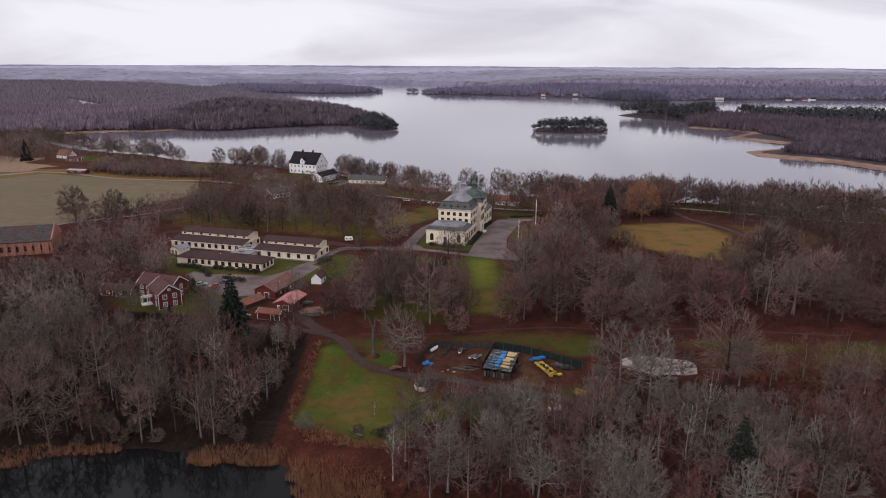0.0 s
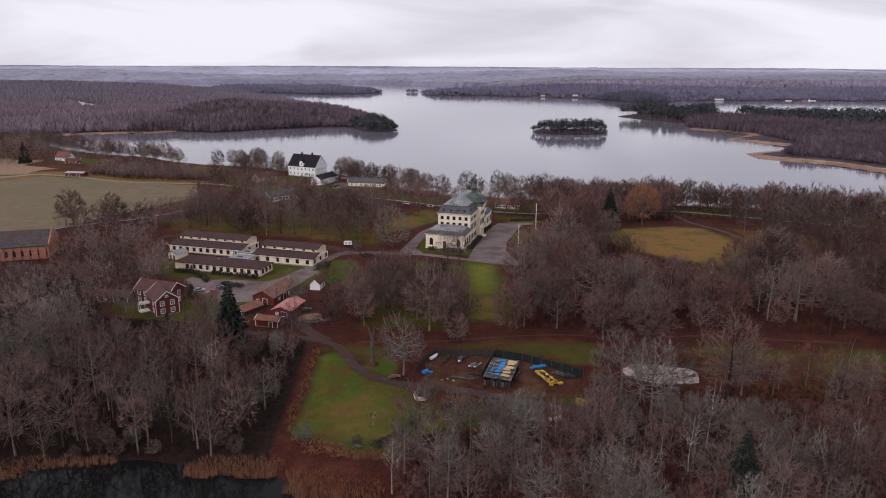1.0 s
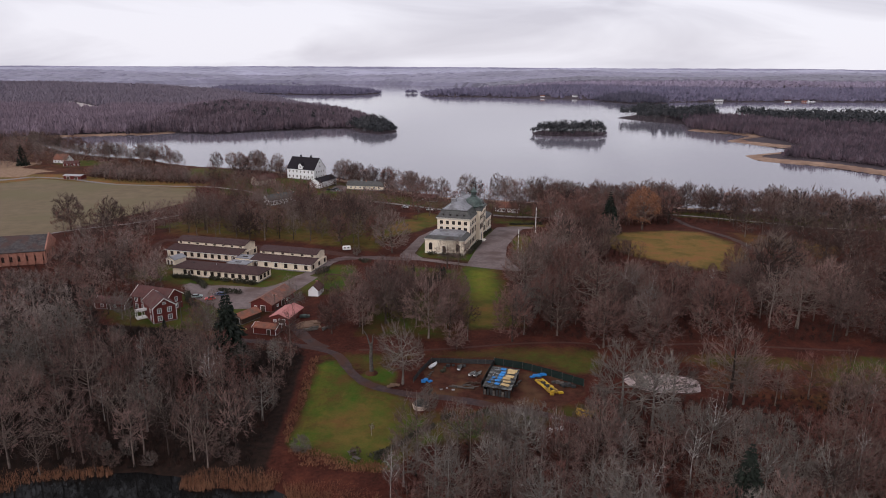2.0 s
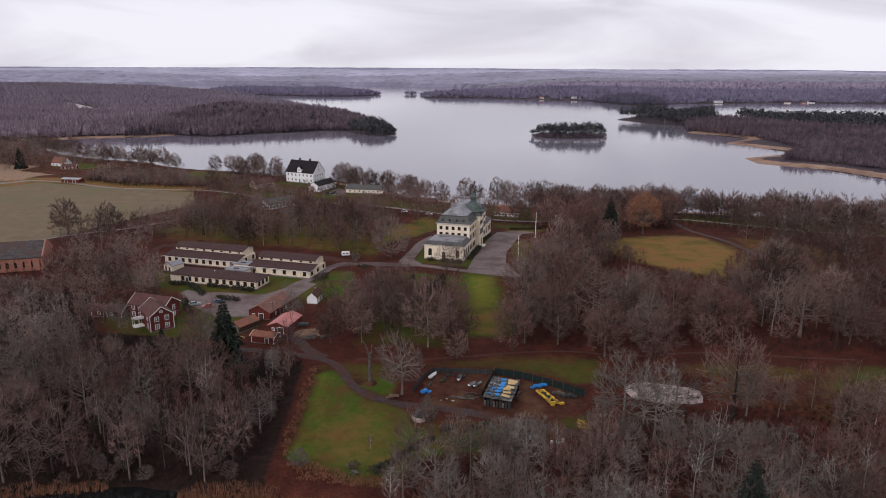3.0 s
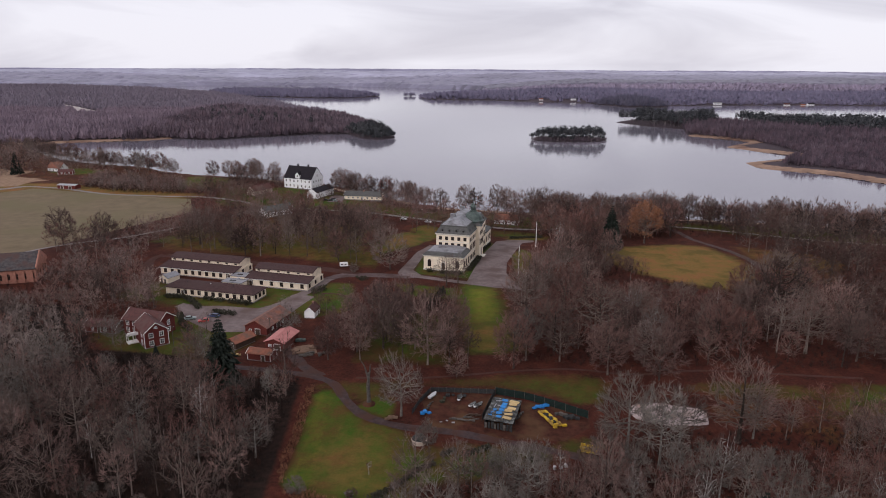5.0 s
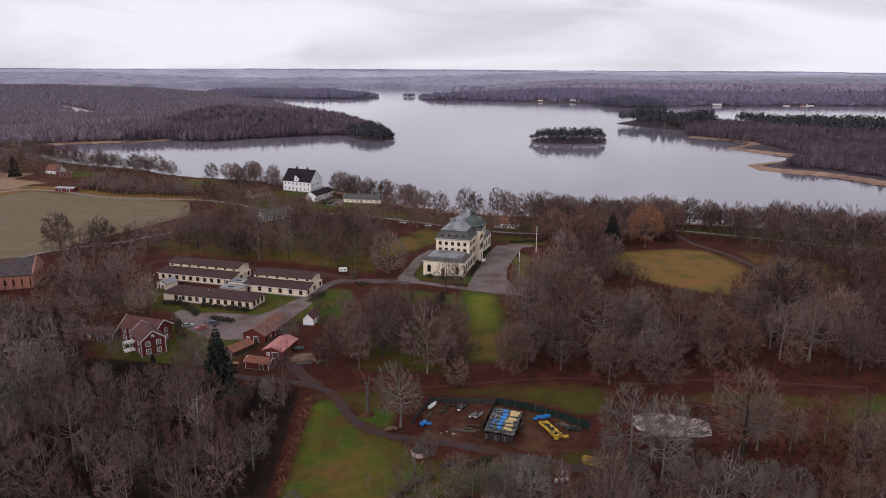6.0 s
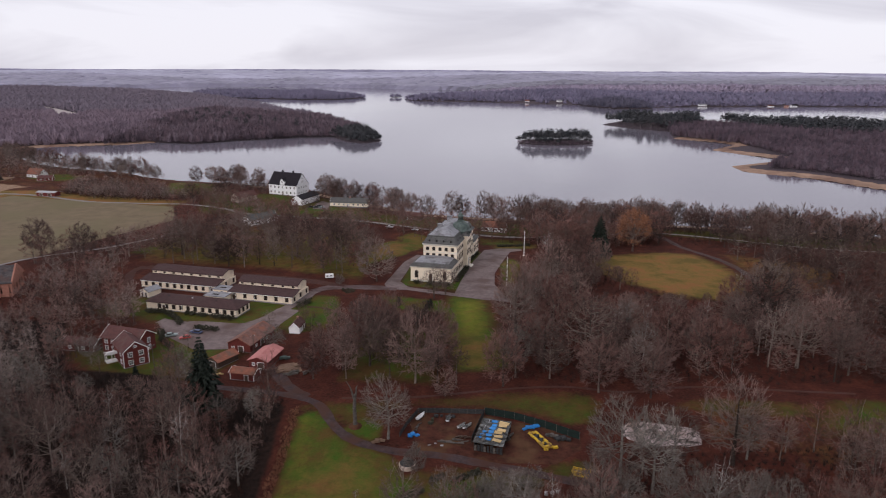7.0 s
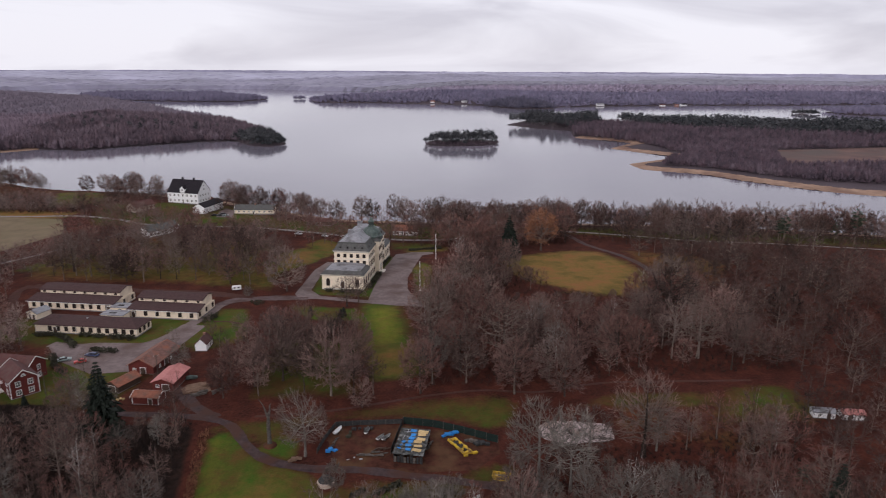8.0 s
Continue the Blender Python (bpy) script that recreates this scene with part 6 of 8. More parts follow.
boat(-2.4, 192.0, 62, 4.2, "white rowing boat under a cover in the yard")
boat(5.5, 191.0, 75, 3.6, "small silver boat on trestles in the yard")
boat(9.0, 187.2, 50, 3.2, "small grey boat beside the dark fence")
boat(10.6, 187.0, 48, 3.6, "white boat beside the dark fence")


def heap(name, x, y, turn, bits, mat, label, category, spread=(1.5, 0.7), size=(0.9, 0.6, 0.35), seed=1):
    piece = {"tarpaulin": "roll", "timber": "board", "stack": "crate", "drum": "drum", "earth": "clod"}[category]
    """Bundles thrown together: several soft-edged pieces, each a part."""
    t = thing(name, on(x, y, turn, 0.02), label, category)
    r = random.Random(seed)
    for k in range(bits):
        a, b, c = (s * r.uniform(0.7, 1.25) for s in size)
        bm = box(-a, a, -b, b, 0, c * 2)
        bmesh.ops.bevel(bm, geom=bm.edges[:], offset=0.3 * min(a, b, c), segments=2, affect="EDGES")
        ob = part(piece, bm, mat, t)
        ob.matrix_basis = pose((k / max(1, bits - 1) - 0.5) * 2 * spread[0], r.uniform(-1, 1) * spread[1], 0.25 * (k % 2), r.uniform(-6, 6), r.uniform(-6, 6), r.uniform(-25, 25))


def yellow_float(a, b, wide):
    """A long yellow inflated frame: two fat tubes with bands between them and dark gaps."""
    ax, ay, bx, by = *a, *b
    d = math.hypot(bx - ax, by - ay)
    t = thing("inflatable_frame", on((ax + bx) / 2, (ay + by) / 2, math.degrees(math.atan2(by - ay, bx - ax)), 0.3), "long yellow inflated frame lying on the muddy yard", "inflatable")
    r = random.Random(8)
    for side in (-1, 1):
        n = 9
        pts = [(-d / 2 + d * k / n, side * wide / 2 + r.uniform(-0.15, 0.15), r.uniform(-0.05, 0.1)) for k in range(n + 1)]
        bm = bmesh.new()
        add_loft(bm, [[(px, py + 0.42 * math.cos(q * 0.785), pz + 0.36 * math.sin(q * 0.785)) for q in range(8)] for px, py, pz in pts])
        bmesh.ops.recalc_face_normals(bm, faces=bm.faces)
        part("tube", bm, M_YELLOW, t)
    for k in range(5):
        px = -d / 2 + 0.5 + (d - 1.0) * k / 4
        bm = box(px - r.uniform(0.3, 0.6), px + r.uniform(0.3, 0.6), -wide / 2, wide / 2, -0.1, 0.35)
        bmesh.ops.bevel(bm, geom=bm.edges[:], offset=0.12, segments=2, affect="EDGES")
        part("band", bm, M_DARKSHED if k in (1, 2) else M_YELLOW, t, "dark rubber band" if k in (1, 2) else "")


yellow_float((28.2, 184.2), (31.4, 176.6), 1.9)
heap("tarpaulin_stack", 32.0, 176.4, 10, 3, M_YELLOW, "yellow tarpaulin bundles at the end of the frame", "tarpaulin", (1.3, 0.5), (0.7, 0.55, 0.25), 3)


def tyre(x, y, r0):
    t = thing("tyre", on(x, y, 0, 0.0), "large black tyre lying on the ground", "tyre")
    rings = [ring(0, 0, r0 * a, z, 18) for a, z in ((0.62, 0.0), (0.95, 0.0), (1.0, 0.12), (1.0, 0.38), (0.95, 0.5), (0.62, 0.5), (0.55, 0.4), (0.55, 0.1))]
    bm = loft(rings + [rings[0]], False, False)
    bmesh.ops.remove_doubles(bm, verts=bm.verts, dist=0.001)
    bmesh.ops.recalc_face_normals(bm, faces=bm.faces)
    part("rubber_ring", bm, M_TYRE, t)


tyre(34.7, 181.4, 1.2)


def skip(x, y, turn):
    """An open steel container with sloping ends, filled with pale boards."""
    t = thing("skip", on(x, y, turn), "open yellow skip filled with pale boards", "container")
    L, W, H = 4.6, 2.0, 1.3
    for s in (-1, 1):
        part("side", loft([[(-L / 2 + 0.5, s * W / 2, 0.1), (L / 2 - 0.5, s * W / 2, 0.1), (L / 2, s * W / 2, H), (-L / 2, s * W / 2, H)], [(-L / 2 + 0.5, s * (W / 2 - 0.08), 0.1), (L / 2 - 0.5, s * (W / 2 - 0.08), 0.1), (L / 2, s * (W / 2 - 0.08), H), (-L / 2, s * (W / 2 - 0.08), H)]]), M_YELLOW, t)
        part("end", loft([[(s * (L / 2 - 0.5), -W / 2, 0.1), (s * (L / 2 - 0.5), W / 2, 0.1), (s * L / 2, W / 2, H), (s * L / 2, -W / 2, H)], [(s * (L / 2 - 0.58), -W / 2, 0.1), (s * (L / 2 - 0.58), W / 2, 0.1), (s * (L / 2 - 0.08), W / 2, H), (s * (L / 2 - 0.08), -W / 2, H)]]), M_YELLOW, t)
        part("rim", box(-L / 2 - 0.05, L / 2 + 0.05, s * W / 2 - 0.09, s * W / 2 + 0.09, H, H + 0.12), M_YELLOW, t)
    part("floor", box(-L / 2 + 0.5, L / 2 - 0.5, -W / 2, W / 2, 0.05, 0.12), M_DARKSHED, t)
    r = random.Random(5)
    for k in range(7):
        bd = part("board", box(-1.7, 1.7, -0.1, 0.1, 0, 0.06), M_TAN if k % 2 else M_OLDWOOD, t)
        bd.matrix_basis = pose(r.uniform(-0.3, 0.3), -0.7 + k * 0.23, 0.75 + 0.07 * (k % 3), 0, r.uniform(-4, 4), r.uniform(-6, 6))


skip(37.6, 165.4, -22)
heap("tarpaulin_stack", 28.0, 186.0, 5, 4, M_BLUE, "blue tarpaulin bundles near the green fence", "tarpaulin", (1.7, 0.5), (0.8, 0.6, 0.25), 4)
heap("tarpaulin_stack", -4.2, 183.0, 30, 3, M_BLUE, "blue tarpaulin heap in the corner of the yard", "tarpaulin", (0.9, 0.5), (0.6, 0.5, 0.3), 5)
heap("timber_pile", 6.4, 180.0, -10, 9, M_OLDWOOD, "pile of weathered timber and brush", "timber", (3.0, 0.9), (1.1, 0.18, 0.18), 6)
heap("timber_pile", 21.5, 182.0, 60, 5, M_OLDWOOD, "stack of old boards behind the shed", "timber", (1.6, 0.5), (1.0, 0.2, 0.2), 7)
heap("covered_stack", 36.0, 180.5, 0, 3, M_DARKSHED, "dark covered stack beside the fence", "stack", (1.3, 0.5), (0.9, 0.7, 0.45), 8)
heap("covered_stack", 33.2, 182.2, 0, 3, M_OLDWOOD, "brown covered stack beside the fence", "stack", (1.0, 0.4), (0.7, 0.6, 0.4), 9)
heap("drum_stack", 29.0, 158.0, 10, 3, M_BOAT, "white drums among bare trees", "drum", (1.5, 0.4), (0.4, 0.4, 0.4), 11)
heap("earth_heap", -46.0, 224.0, 30, 9, M_EARTH, "heap of bare orange clay beside the sheds", "earth", (3.2, 1.8), (1.2, 1.0, 0.2), 12)
heap("log_pile", -44.0, 219.5, 20, 6, M_OLDWOOD, "pile of cut logs beside the muddy track", "timber", (1.8, 0.7), (1.0, 0.3, 0.3), 13)
heap("green_boat_cover", -48.6, 231.0, 10, 3, M_COPPER, "green tarpaulin behind the pink-roofed shed", "tarpaulin", (1.0, 0.4), (0.8, 0.7, 0.45), 14)
heap("clay_heap", -13.5, 180.6, 0, 4, M_EARTH, "small heap of dry clay under the pale tree", "earth", (1.0, 0.5), (0.7, 0.6, 0.25), 15)


def round_hut(x, y):
    t = thing("round_hut", on(x, y), "low round pale stone hut with dark roof", "hut")
    part("wall", loft([ring(0, 0, 2.0, -0.4, 18), ring(0, 0, 1.9, 0.8, 18)]), M_PALEWALL, t)
    part("rim", loft([ring(0, 0, 2.15, 0.8, 18), ring(0, 0, 2.1, 1.0, 18)]), M_PALEWALL, t)
    part("roof", loft([ring(0, 0.3, 1.95, 1.01, 18), ring(0, 0.4, 1.3, 1.7, 18), ring(0, 0.4, 0.2, 2.1, 18)]), M_DARKSHED, t, "dark felt roof")


round_hut(-5.6, 169.6)


def picnic_table(x, y, turn):
    t = thing("picnic_table", on(x, y, turn), "grey wooden picnic table with benches on the green", "table")
    for k in range(5):
        part("top_board", box(-1.0, 1.0, -0.42 + k * 0.17, -0.27 + k * 0.17, 0.72, 0.76), M_OLDWOOD, t)
    for s in (-0.75, 0.75):
        part("bench", box(-1.0, 1.0, s - 0.14, s + 0.14, 0.42, 0.46), M_OLDWOOD, t)
        for a in (-0.75, 0.75):
            part("leg", loft([rect(a - 0.05, a + 0.05, s - 0.06, s + 0.06, -0.1), rect(a - 0.05, a + 0.05, s * 0.35 - 0.06, s * 0.35 + 0.06, 0.72)]), M_OLDWOOD, t)


picnic_table(-21.0, 147.4, 25)
picnic_table(-19.8, 144.6, -40)

heap("timber_pile", -3.6, 186.5, 60, 6, M_OLDWOOD, "broken boards leaning by the yard fence", "timber", (2.2, 0.4), (0.9, 0.14, 0.14), 21)
heap("timber_pile", 8.8, 181.6, 15, 8, M_DOOR, "dark rotting brushwood beside the shed", "timber", (1.6, 0.8), (0.8, 0.16, 0.16), 22)
heap("covered_stack", 4.4, 192.2, -14, 4, M_DARKSHED, "dark crates along the back fence", "stack", (2.4, 0.3), (0.5, 0.4, 0.3), 23)
heap("covered_stack", 0.8, 189.5, 70, 2, M_HEDGE, "dark green covered stack in the yard", "stack", (0.6, 0.2), (0.6, 0.5, 0.4), 24)
heap("tarpaulin_stack", 29.3, 180.6, -62, 4, M_DARKSHED, "dark bundles between the yellow ones", "tarpaulin", (3.0, 0.3), (0.55, 0.3, 0.22), 25)
heap("covered_stack", 1.6, 178.9, 10, 3, M_METAL, "small grey scrap pieces on the bank", "stack", (1.6, 0.8), (0.35, 0.2, 0.1), 26)
heap("covered_stack", -67.0, 219.6, 0, 3, M_TAN, "small pale stacked goods outside the shed", "stack", (0.8, 0.4), (0.4, 0.3, 0.25), 27)
heap("covered_stack", -56.6, 216.5, 0, 3, M_BOAT, "white sacks beside the wood shed", "stack", (0.8, 0.4), (0.4, 0.3, 0.3), 28)
heap("covered_stack", -75.0, 225.0, 30, 4, M_METAL, "grey scrap beside the open shed", "stack", (1.5, 0.6), (0.5, 0.35, 0.25), 29)
heap("log_pile", -38.5, 221.0, 60, 7, M_OLDWOOD, "heap of split grey firewood", "timber", (1.9, 0.9), (0.7, 0.35, 0.3), 30)

# ---- trees ----


class Geo:
    """Triangles gathered for one mesh."""

    def __init__(self):
        self.v, self.f, self.bark = [], [], 0

    def tube(self, pts, radii, n):
        base = len(self.v)
        for i, (p, r) in enumerate(zip(pts, radii)):
            d = (pts[min(i + 1, len(pts) - 1)] - pts[max(i - 1, 0)])
            d = d / (np.linalg.norm(d) + 1e-9)
            a = np.cross(d, (0.3, 0.9, 0.2) if abs(d[2]) > 0.8 else (0, 0, 1))
            a = a / (np.linalg.norm(a) + 1e-9)
            b = np.cross(d, a)
            for k in range(n):
                t = 6.2832 * k / n
                self.v.append(p + r * (math.cos(t) * a + math.sin(t) * b))
        for i in range(len(pts) - 1):
            for k in range(n):
                q, w = base + i * n + k, base + i * n + (k + 1) % n
                self.f += [(q, w, w + n), (q, w + n, q + n)]

    def blade(self, p, tip, width, r):
        d = tip - p
        a = np.cross(d, r.normal(size=3))
        a *= width / 2 / (np.linalg.norm(a) + 1e-9)
        i = len(self.v)
        self.v += [p - a, p + a, tip]
        self.f.append((i, i + 1, i + 2))

    def twigs(self, q, end, count, length, width, hull, r):
        """count fine slivers on each branch q-end, fanning outwards and ending inside the crown's hull."""
        q, end = np.repeat(np.array(q), count, 0), np.repeat(np.array(end), count, 0)
        at = q + (end - q) * r.uniform(0.25, 1.0, len(q))[:, None]
        way = (end - q) / (np.linalg.norm(end - q, axis=1)[:, None] + 1e-9)
        out = hull.outward(at)
        d = way * 0.5 + out * 0.5 + r.normal(0, 0.42, q.shape) + np.array([0, 0, 0.28])
        d /= np.linalg.norm(d, axis=1)[:, None]
        tip = hull.clip(at + d * (length * r.uniform(0.5, 1.25, len(q)))[:, None], r)
        a = np.cross(d, out + r.normal(0, 0.5, q.shape))
        a *= width / 2 / (np.linalg.norm(a, axis=1)[:, None] + 1e-9)
        i = len(self.v)
        self.v += list(np.stack([at - a, at + a, tip], 1).reshape(-1, 3))
        self.f += [(i + 3 * k, i + 3 * k + 1, i + 3 * k + 2) for k in range(len(q))]

    def mesh(self, name, material, bark=None):
        index = None if bark is None else np.where(np.arange(len(self.f)) < self.bark, 1, 0)
        v, f = np.array(self.v), np.array(self.f)
        return np_mesh(name, v, f, [material] + ([bark] if bark else []), index)


def unit(v):
    return v / (np.linalg.norm(v) + 1e-9)


class Hull:
    """The domed, slightly lobed outline that a crown fills."""

    def __init__(self, height, width, clear, off, r):
        low = height * clear
        self.c = np.array([off[0], off[1], low + (height - low) * 0.42])
        self.up, self.down, self.wide = height - self.c[2], self.c[2] - low, width / 2
        self.lobes = [(unit(r.normal(size=3)), r.uniform(0.10, 0.22)) for _ in range(9)]

    def reach(self, d):
        """Metres from the middle to the outline, along unit ways d."""
        d = np.atleast_2d(d)
        tall = np.where(d[:, 2] > 0, self.up, self.down)
        k = 1 / np.sqrt((d[:, 0] / self.wide) ** 2 + (d[:, 1] / self.wide) ** 2 + (d[:, 2] / tall) ** 2)
        lump = 0.98
        for w, a in self.lobes:
            lump = lump + a * np.clip((d @ w - 0.72) / 0.28, 0, 1)
        return k * lump

    def outward(self, p):
        d = p - self.c + np.array([0, 0, 0.35 * self.down])
        return d / (np.linalg.norm(d, axis=1)[:, None] + 1e-9)

    def clip(self, p, r):
        d = p - self.c
        far = np.linalg.norm(d, axis=1) + 1e-9
        most = self.reach(d / far[:, None]) * r.uniform(0.9, 1.06, len(p))
        return self.c + d * np.minimum(1, most / far)[:, None]


def grow(seed, height, width, clear, limbs, branches, twigs, girth, up=0.5, tw=0.055, sides=(6, 3, 3), twig_len=1.2, lean=0.03, gnarl=0.055):
    """A bare broadleaf tree: trunk in one, limbs, branches and twigs filling a domed crown in the other."""
    r = np.random.RandomState(seed)
    wood, crown = Geo(), Geo()
    k = 6
    off = np.cumsum(r.normal(0, lean * height / k, (k, 2)), 0)
    top = height * 0.86
    trunk = [np.array([*(off[i] - off[0]), top * i / (k - 1)]) for i in range(k)]
    trunk[0][2] = -0.5
    wood.tube(trunk, [girth * (1.35 if i == 0 else 1) * (1 - 0.93 * i / (k - 1)) for i in range(k)], sides[0])
    hull = Hull(height, width, clear, off[3] - off[0], r)

    def along(line, s):
        q = min(max(s, 0), 0.999) * (len(line) - 1)
        i = int(q)
        return line[i] + (line[i + 1] - line[i]) * (q - i)

    Q, E, lines = [], [], []
    for i in range(limbs):
        rise = -0.55 + 1.5 * (i + 0.5) / limbs
        az = i * 2.4 + r.uniform(-0.4, 0.4)
        flat = math.sqrt(max(0.05, 1 - rise * rise))
        d = unit(np.array([math.cos(az) * flat, math.sin(az) * flat, rise]))
        goal = hull.c + d * hull.reach(d)[0] * r.uniform(0.66, 0.86)
        side = math.hypot(goal[0] - trunk[2][0], goal[1] - trunk[2][1])
        z = goal[2] - side * math.tan(up * r.uniform(0.8, 1.25) + 0.25 * max(0, rise))
        f = min(max(z / top, clear * 0.55 + 0.04, 0.05), 0.94)
        p = along(trunk, f)
        length = np.linalg.norm(goal - p)
        bend = r.normal(0, gnarl * length, (2, 3)) - np.array([0, 0, 0.05 * length])
        line = [p, p + (goal - p) * 0.36 + bend[0], p + (goal - p) * 0.7 + bend[1] * 0.8, goal]
        g0 = girth * 0.52 * (1 - 0.62 * f)
        crown.tube(line, [g0, g0 * 0.72, g0 * 0.45, 0.02], sides[1])
        lines.append((line, length, g0))
    for line, length, g0 in lines:
        for b in range(branches):
            s = 0.28 + 0.72 * (b + r.uniform(0.2, 0.8)) / branches
            q = along(line, s)
            d = unit(unit(q - hull.c) + r.normal(0, 0.42, 3) + np.array([0, 0, 0.22]))
            goal = hull.c + d * hull.reach(d)[0] * r.uniform(0.78, 0.97)
            bl = np.linalg.norm(goal - q)
            end = q + (goal - q) * min(1.0, (0.34 * width + 0.6) / (bl + 1e-9))
            if sides[2]:
                crown.tube([q, end], [g0 * 0.36 + 0.015, 0.015], sides[2])
            else:
                crown.blade(q, end, g0 * 0.62 + 0.05, r)
            Q.append(q), E.append(end)
    crown.bark = len(crown.f)
    crown.twigs(Q, E, twigs, twig_len, tw, hull, r)
    return wood, crown


def grow_spruce(seed, height, width, tiers=16, spray=15):
    r = np.random.RandomState(seed)
    wood, crown = Geo(), Geo()
    wood.tube([np.array([0, 0, -0.5]), np.array([0, 0, height * 0.5]), np.array([0, 0, height * 0.98])], [0.28, 0.17, 0.03], 6)
    for i in range(tiers):
        f = (i + 0.5) / tiers
        z = height * (0.06 + 0.93 * f)
        rad = width / 2 * (1 - f) ** 0.85 + 0.25
        for s in range(spray):
            a = s * 6.2832 / spray + r.uniform(-0.25, 0.25)
            d = np.array([math.cos(a), math.sin(a), 0])
            root = np.array([0, 0, z + rad * 0.12])
            tip = root + d * rad * r.uniform(0.75, 1.15) + np.array([0, 0, -rad * r.uniform(0.18, 0.42)])
            for q in range(5):
                m = root + (tip - root) * (0.2 + 0.17 * q)
                e = m + (tip - root) * 0.30 + r.normal(0, 0.12 * rad, 3) + np.array([0, 0, -0.12 * rad])
                crown.blade(m, e, 0.24 * rad + 0.16, r)
    return wood, crown


def grow_pine(seed, height, width):
    r = np.random.RandomState(seed)
    wood, crown = Geo(), Geo()
    k = np.array([r.normal(0, 0.4), r.normal(0, 0.4), height * 0.97])
    wood.tube([np.array([0, 0, -0.5]), k * 0.5 + r.normal(0, 0.15, 3), k], [0.28, 0.2, 0.05], 6)
    for i in range(15):
        f = 0.42 + 0.57 * (i + 0.5) / 15
        a = i * 2.4
        rad = width / 2 * math.sin(math.pi * (0.25 + 0.68 * (f - 0.42) / 0.58)) * r.uniform(0.7, 1.15)
        c = k * f + np.array([math.cos(a) * rad * 0.7, math.sin(a) * rad * 0.7, 0.5])
        crown.tube([k * f, c], [0.07, 0.03], 3)
        for q in range(34):
            d = unit(r.normal(size=3)) * np.array([1, 1, 0.5]) * rad * 0.62
            crown.blade(c + d * 0.25, c + d + np.array([0, 0, 0.15]), 0.42, r)
    return wood, crown


def grow_beech(seed, height, width, leaves=9):
    """Bare limbs that still hold dry leaves."""
    wood, crown = grow(seed, height, width, 0.2, 15, 6, 6, 0.32, 0.5)
    r = np.random.RandomState(seed + 7)
    leaf = Geo()
    for v in crown.v[-1::-3][:420]:
        for k in range(leaves):
            c = v + r.normal(0, 0.45, 3)
            leaf.blade(c, c + r.normal(0, 0.3, 3), 0.3, r)
    limb = Geo()
    limb.v, limb.f = list(crown.v), list(crown.f)
    n = len(limb.v)
    limb.bark = len(limb.f)
    limb.v += leaf.v
    limb.f += [(a + n, b + n, c + n) for a, b, c in leaf.f]
    return wood, limb


TREE_KINDS = {}


def tree_kind(key, pair, bark, twig):
    TREE_KINDS[key] = pair[0].mesh("trunk", bark), pair[1].mesh("crown", twig, bark)


for s in range(7):
    tree_kind(("bare_tree", s), grow(100 + s, 15.5 + (s % 4) * 1.2, 8.2 + (s % 3) * 1.3, 0.17, 17, 6, 11, 0.20, 0.6, 0.066, sides=(6, 3, 0), twig_len=1.5), M_BARK, M_TWIG)
    tree_kind(("slender_tree", s), grow(120 + s, 14.5 + (s % 4) * 1.1, 6.2 + (s % 3) * 0.8, 0.16, 15, 5, 10, 0.17, 0.75, 0.062, sides=(6, 3, 0), twig_len=1.5), M_BARK, M_TWIG)
    tree_kind(("russet_tree", s), grow(140 + s, 11 + (s % 3), 7.4 + (s % 3), 0.14, 15, 6, 11, 0.16, 0.6, 0.066, sides=(6, 3, 0), twig_len=1.4), M_BARK, M_REDTWIG)
for s in range(6):
    tree_kind(("park_tree", s), grow(170 + s, 12.5 + (s % 3) * 1.2, 9.5 + (s % 4) * 0.9, 0.10, 19, 7, 13, 0.2, 0.5, 0.12, sides=(6, 3, 0), twig_len=1.5), M_BARK, M_REDTWIG if s == 5 else M_TWIG)
for s in range(5):
    tree_kind(("oak", s), grow(200 + s, 15.5 + s * 0.7, 14 + (s % 3) * 1.5, 0.20, 21, 8, 11, 0.40, 0.40, 0.065, twig_len=1.5), M_BARK, M_TWIG)
    tree_kind(("lichen_tree", s), grow(230 + s, 14 + s * 0.7, 9.5 + (s % 3), 0.18, 20, 8, 12, 0.26, 0.42, 0.08, sides=(6, 3, 0), twig_len=1.3, gnarl=0.10), M_PALEBARK, M_LICHEN)
    tree_kind(("birch", s), grow(260 + s, 14.5 + s * 0.6, 4.8 + (s % 3) * 0.5, 0.3, 14, 5, 11, 0.16, 0.8, 0.05, sides=(6, 3, 0), twig_len=1.5), M_BIRCH, M_REDTWIG if s % 2 else M_TWIG)
for s in range(3):
    tree_kind(("shrub", s), grow(300 + s, 4.2 + s * 0.5, 4.2, 0.04, 15, 5, 14, 0.05, 0.6, 0.05, (4, 3, 3), 0.8), M_BARK, M_TWIG)
    tree_kind(("pale_shrub", s), grow(310 + s, 4.6 + s * 0.4, 5.0, 0.04, 18, 6, 14, 0.06, 0.5, 0.06, (4, 3, 3), 0.9), M_PALEBARK, M_LICHEN)
    tree_kind(("spruce", s), grow_spruce(330 + s, 15 + 2 * s, 7.4 + s * 0.5, 20, 18), M_BARK, M_SPRUCE)
    tree_kind(("pine", s), grow_pine(350 + s, 15 + s, 6.5), M_BARK, M_PINE)
tree_kind(("beech", 0), grow_beech(370, 15, 12), M_BARK, M_BEECH)
tree_kind(("avenue_tree", 0), grow(391, 15.5, 11.5, 0.16, 26, 8, 14, 0.28, 0.5, 0.12), M_BARK, M_TWIG)
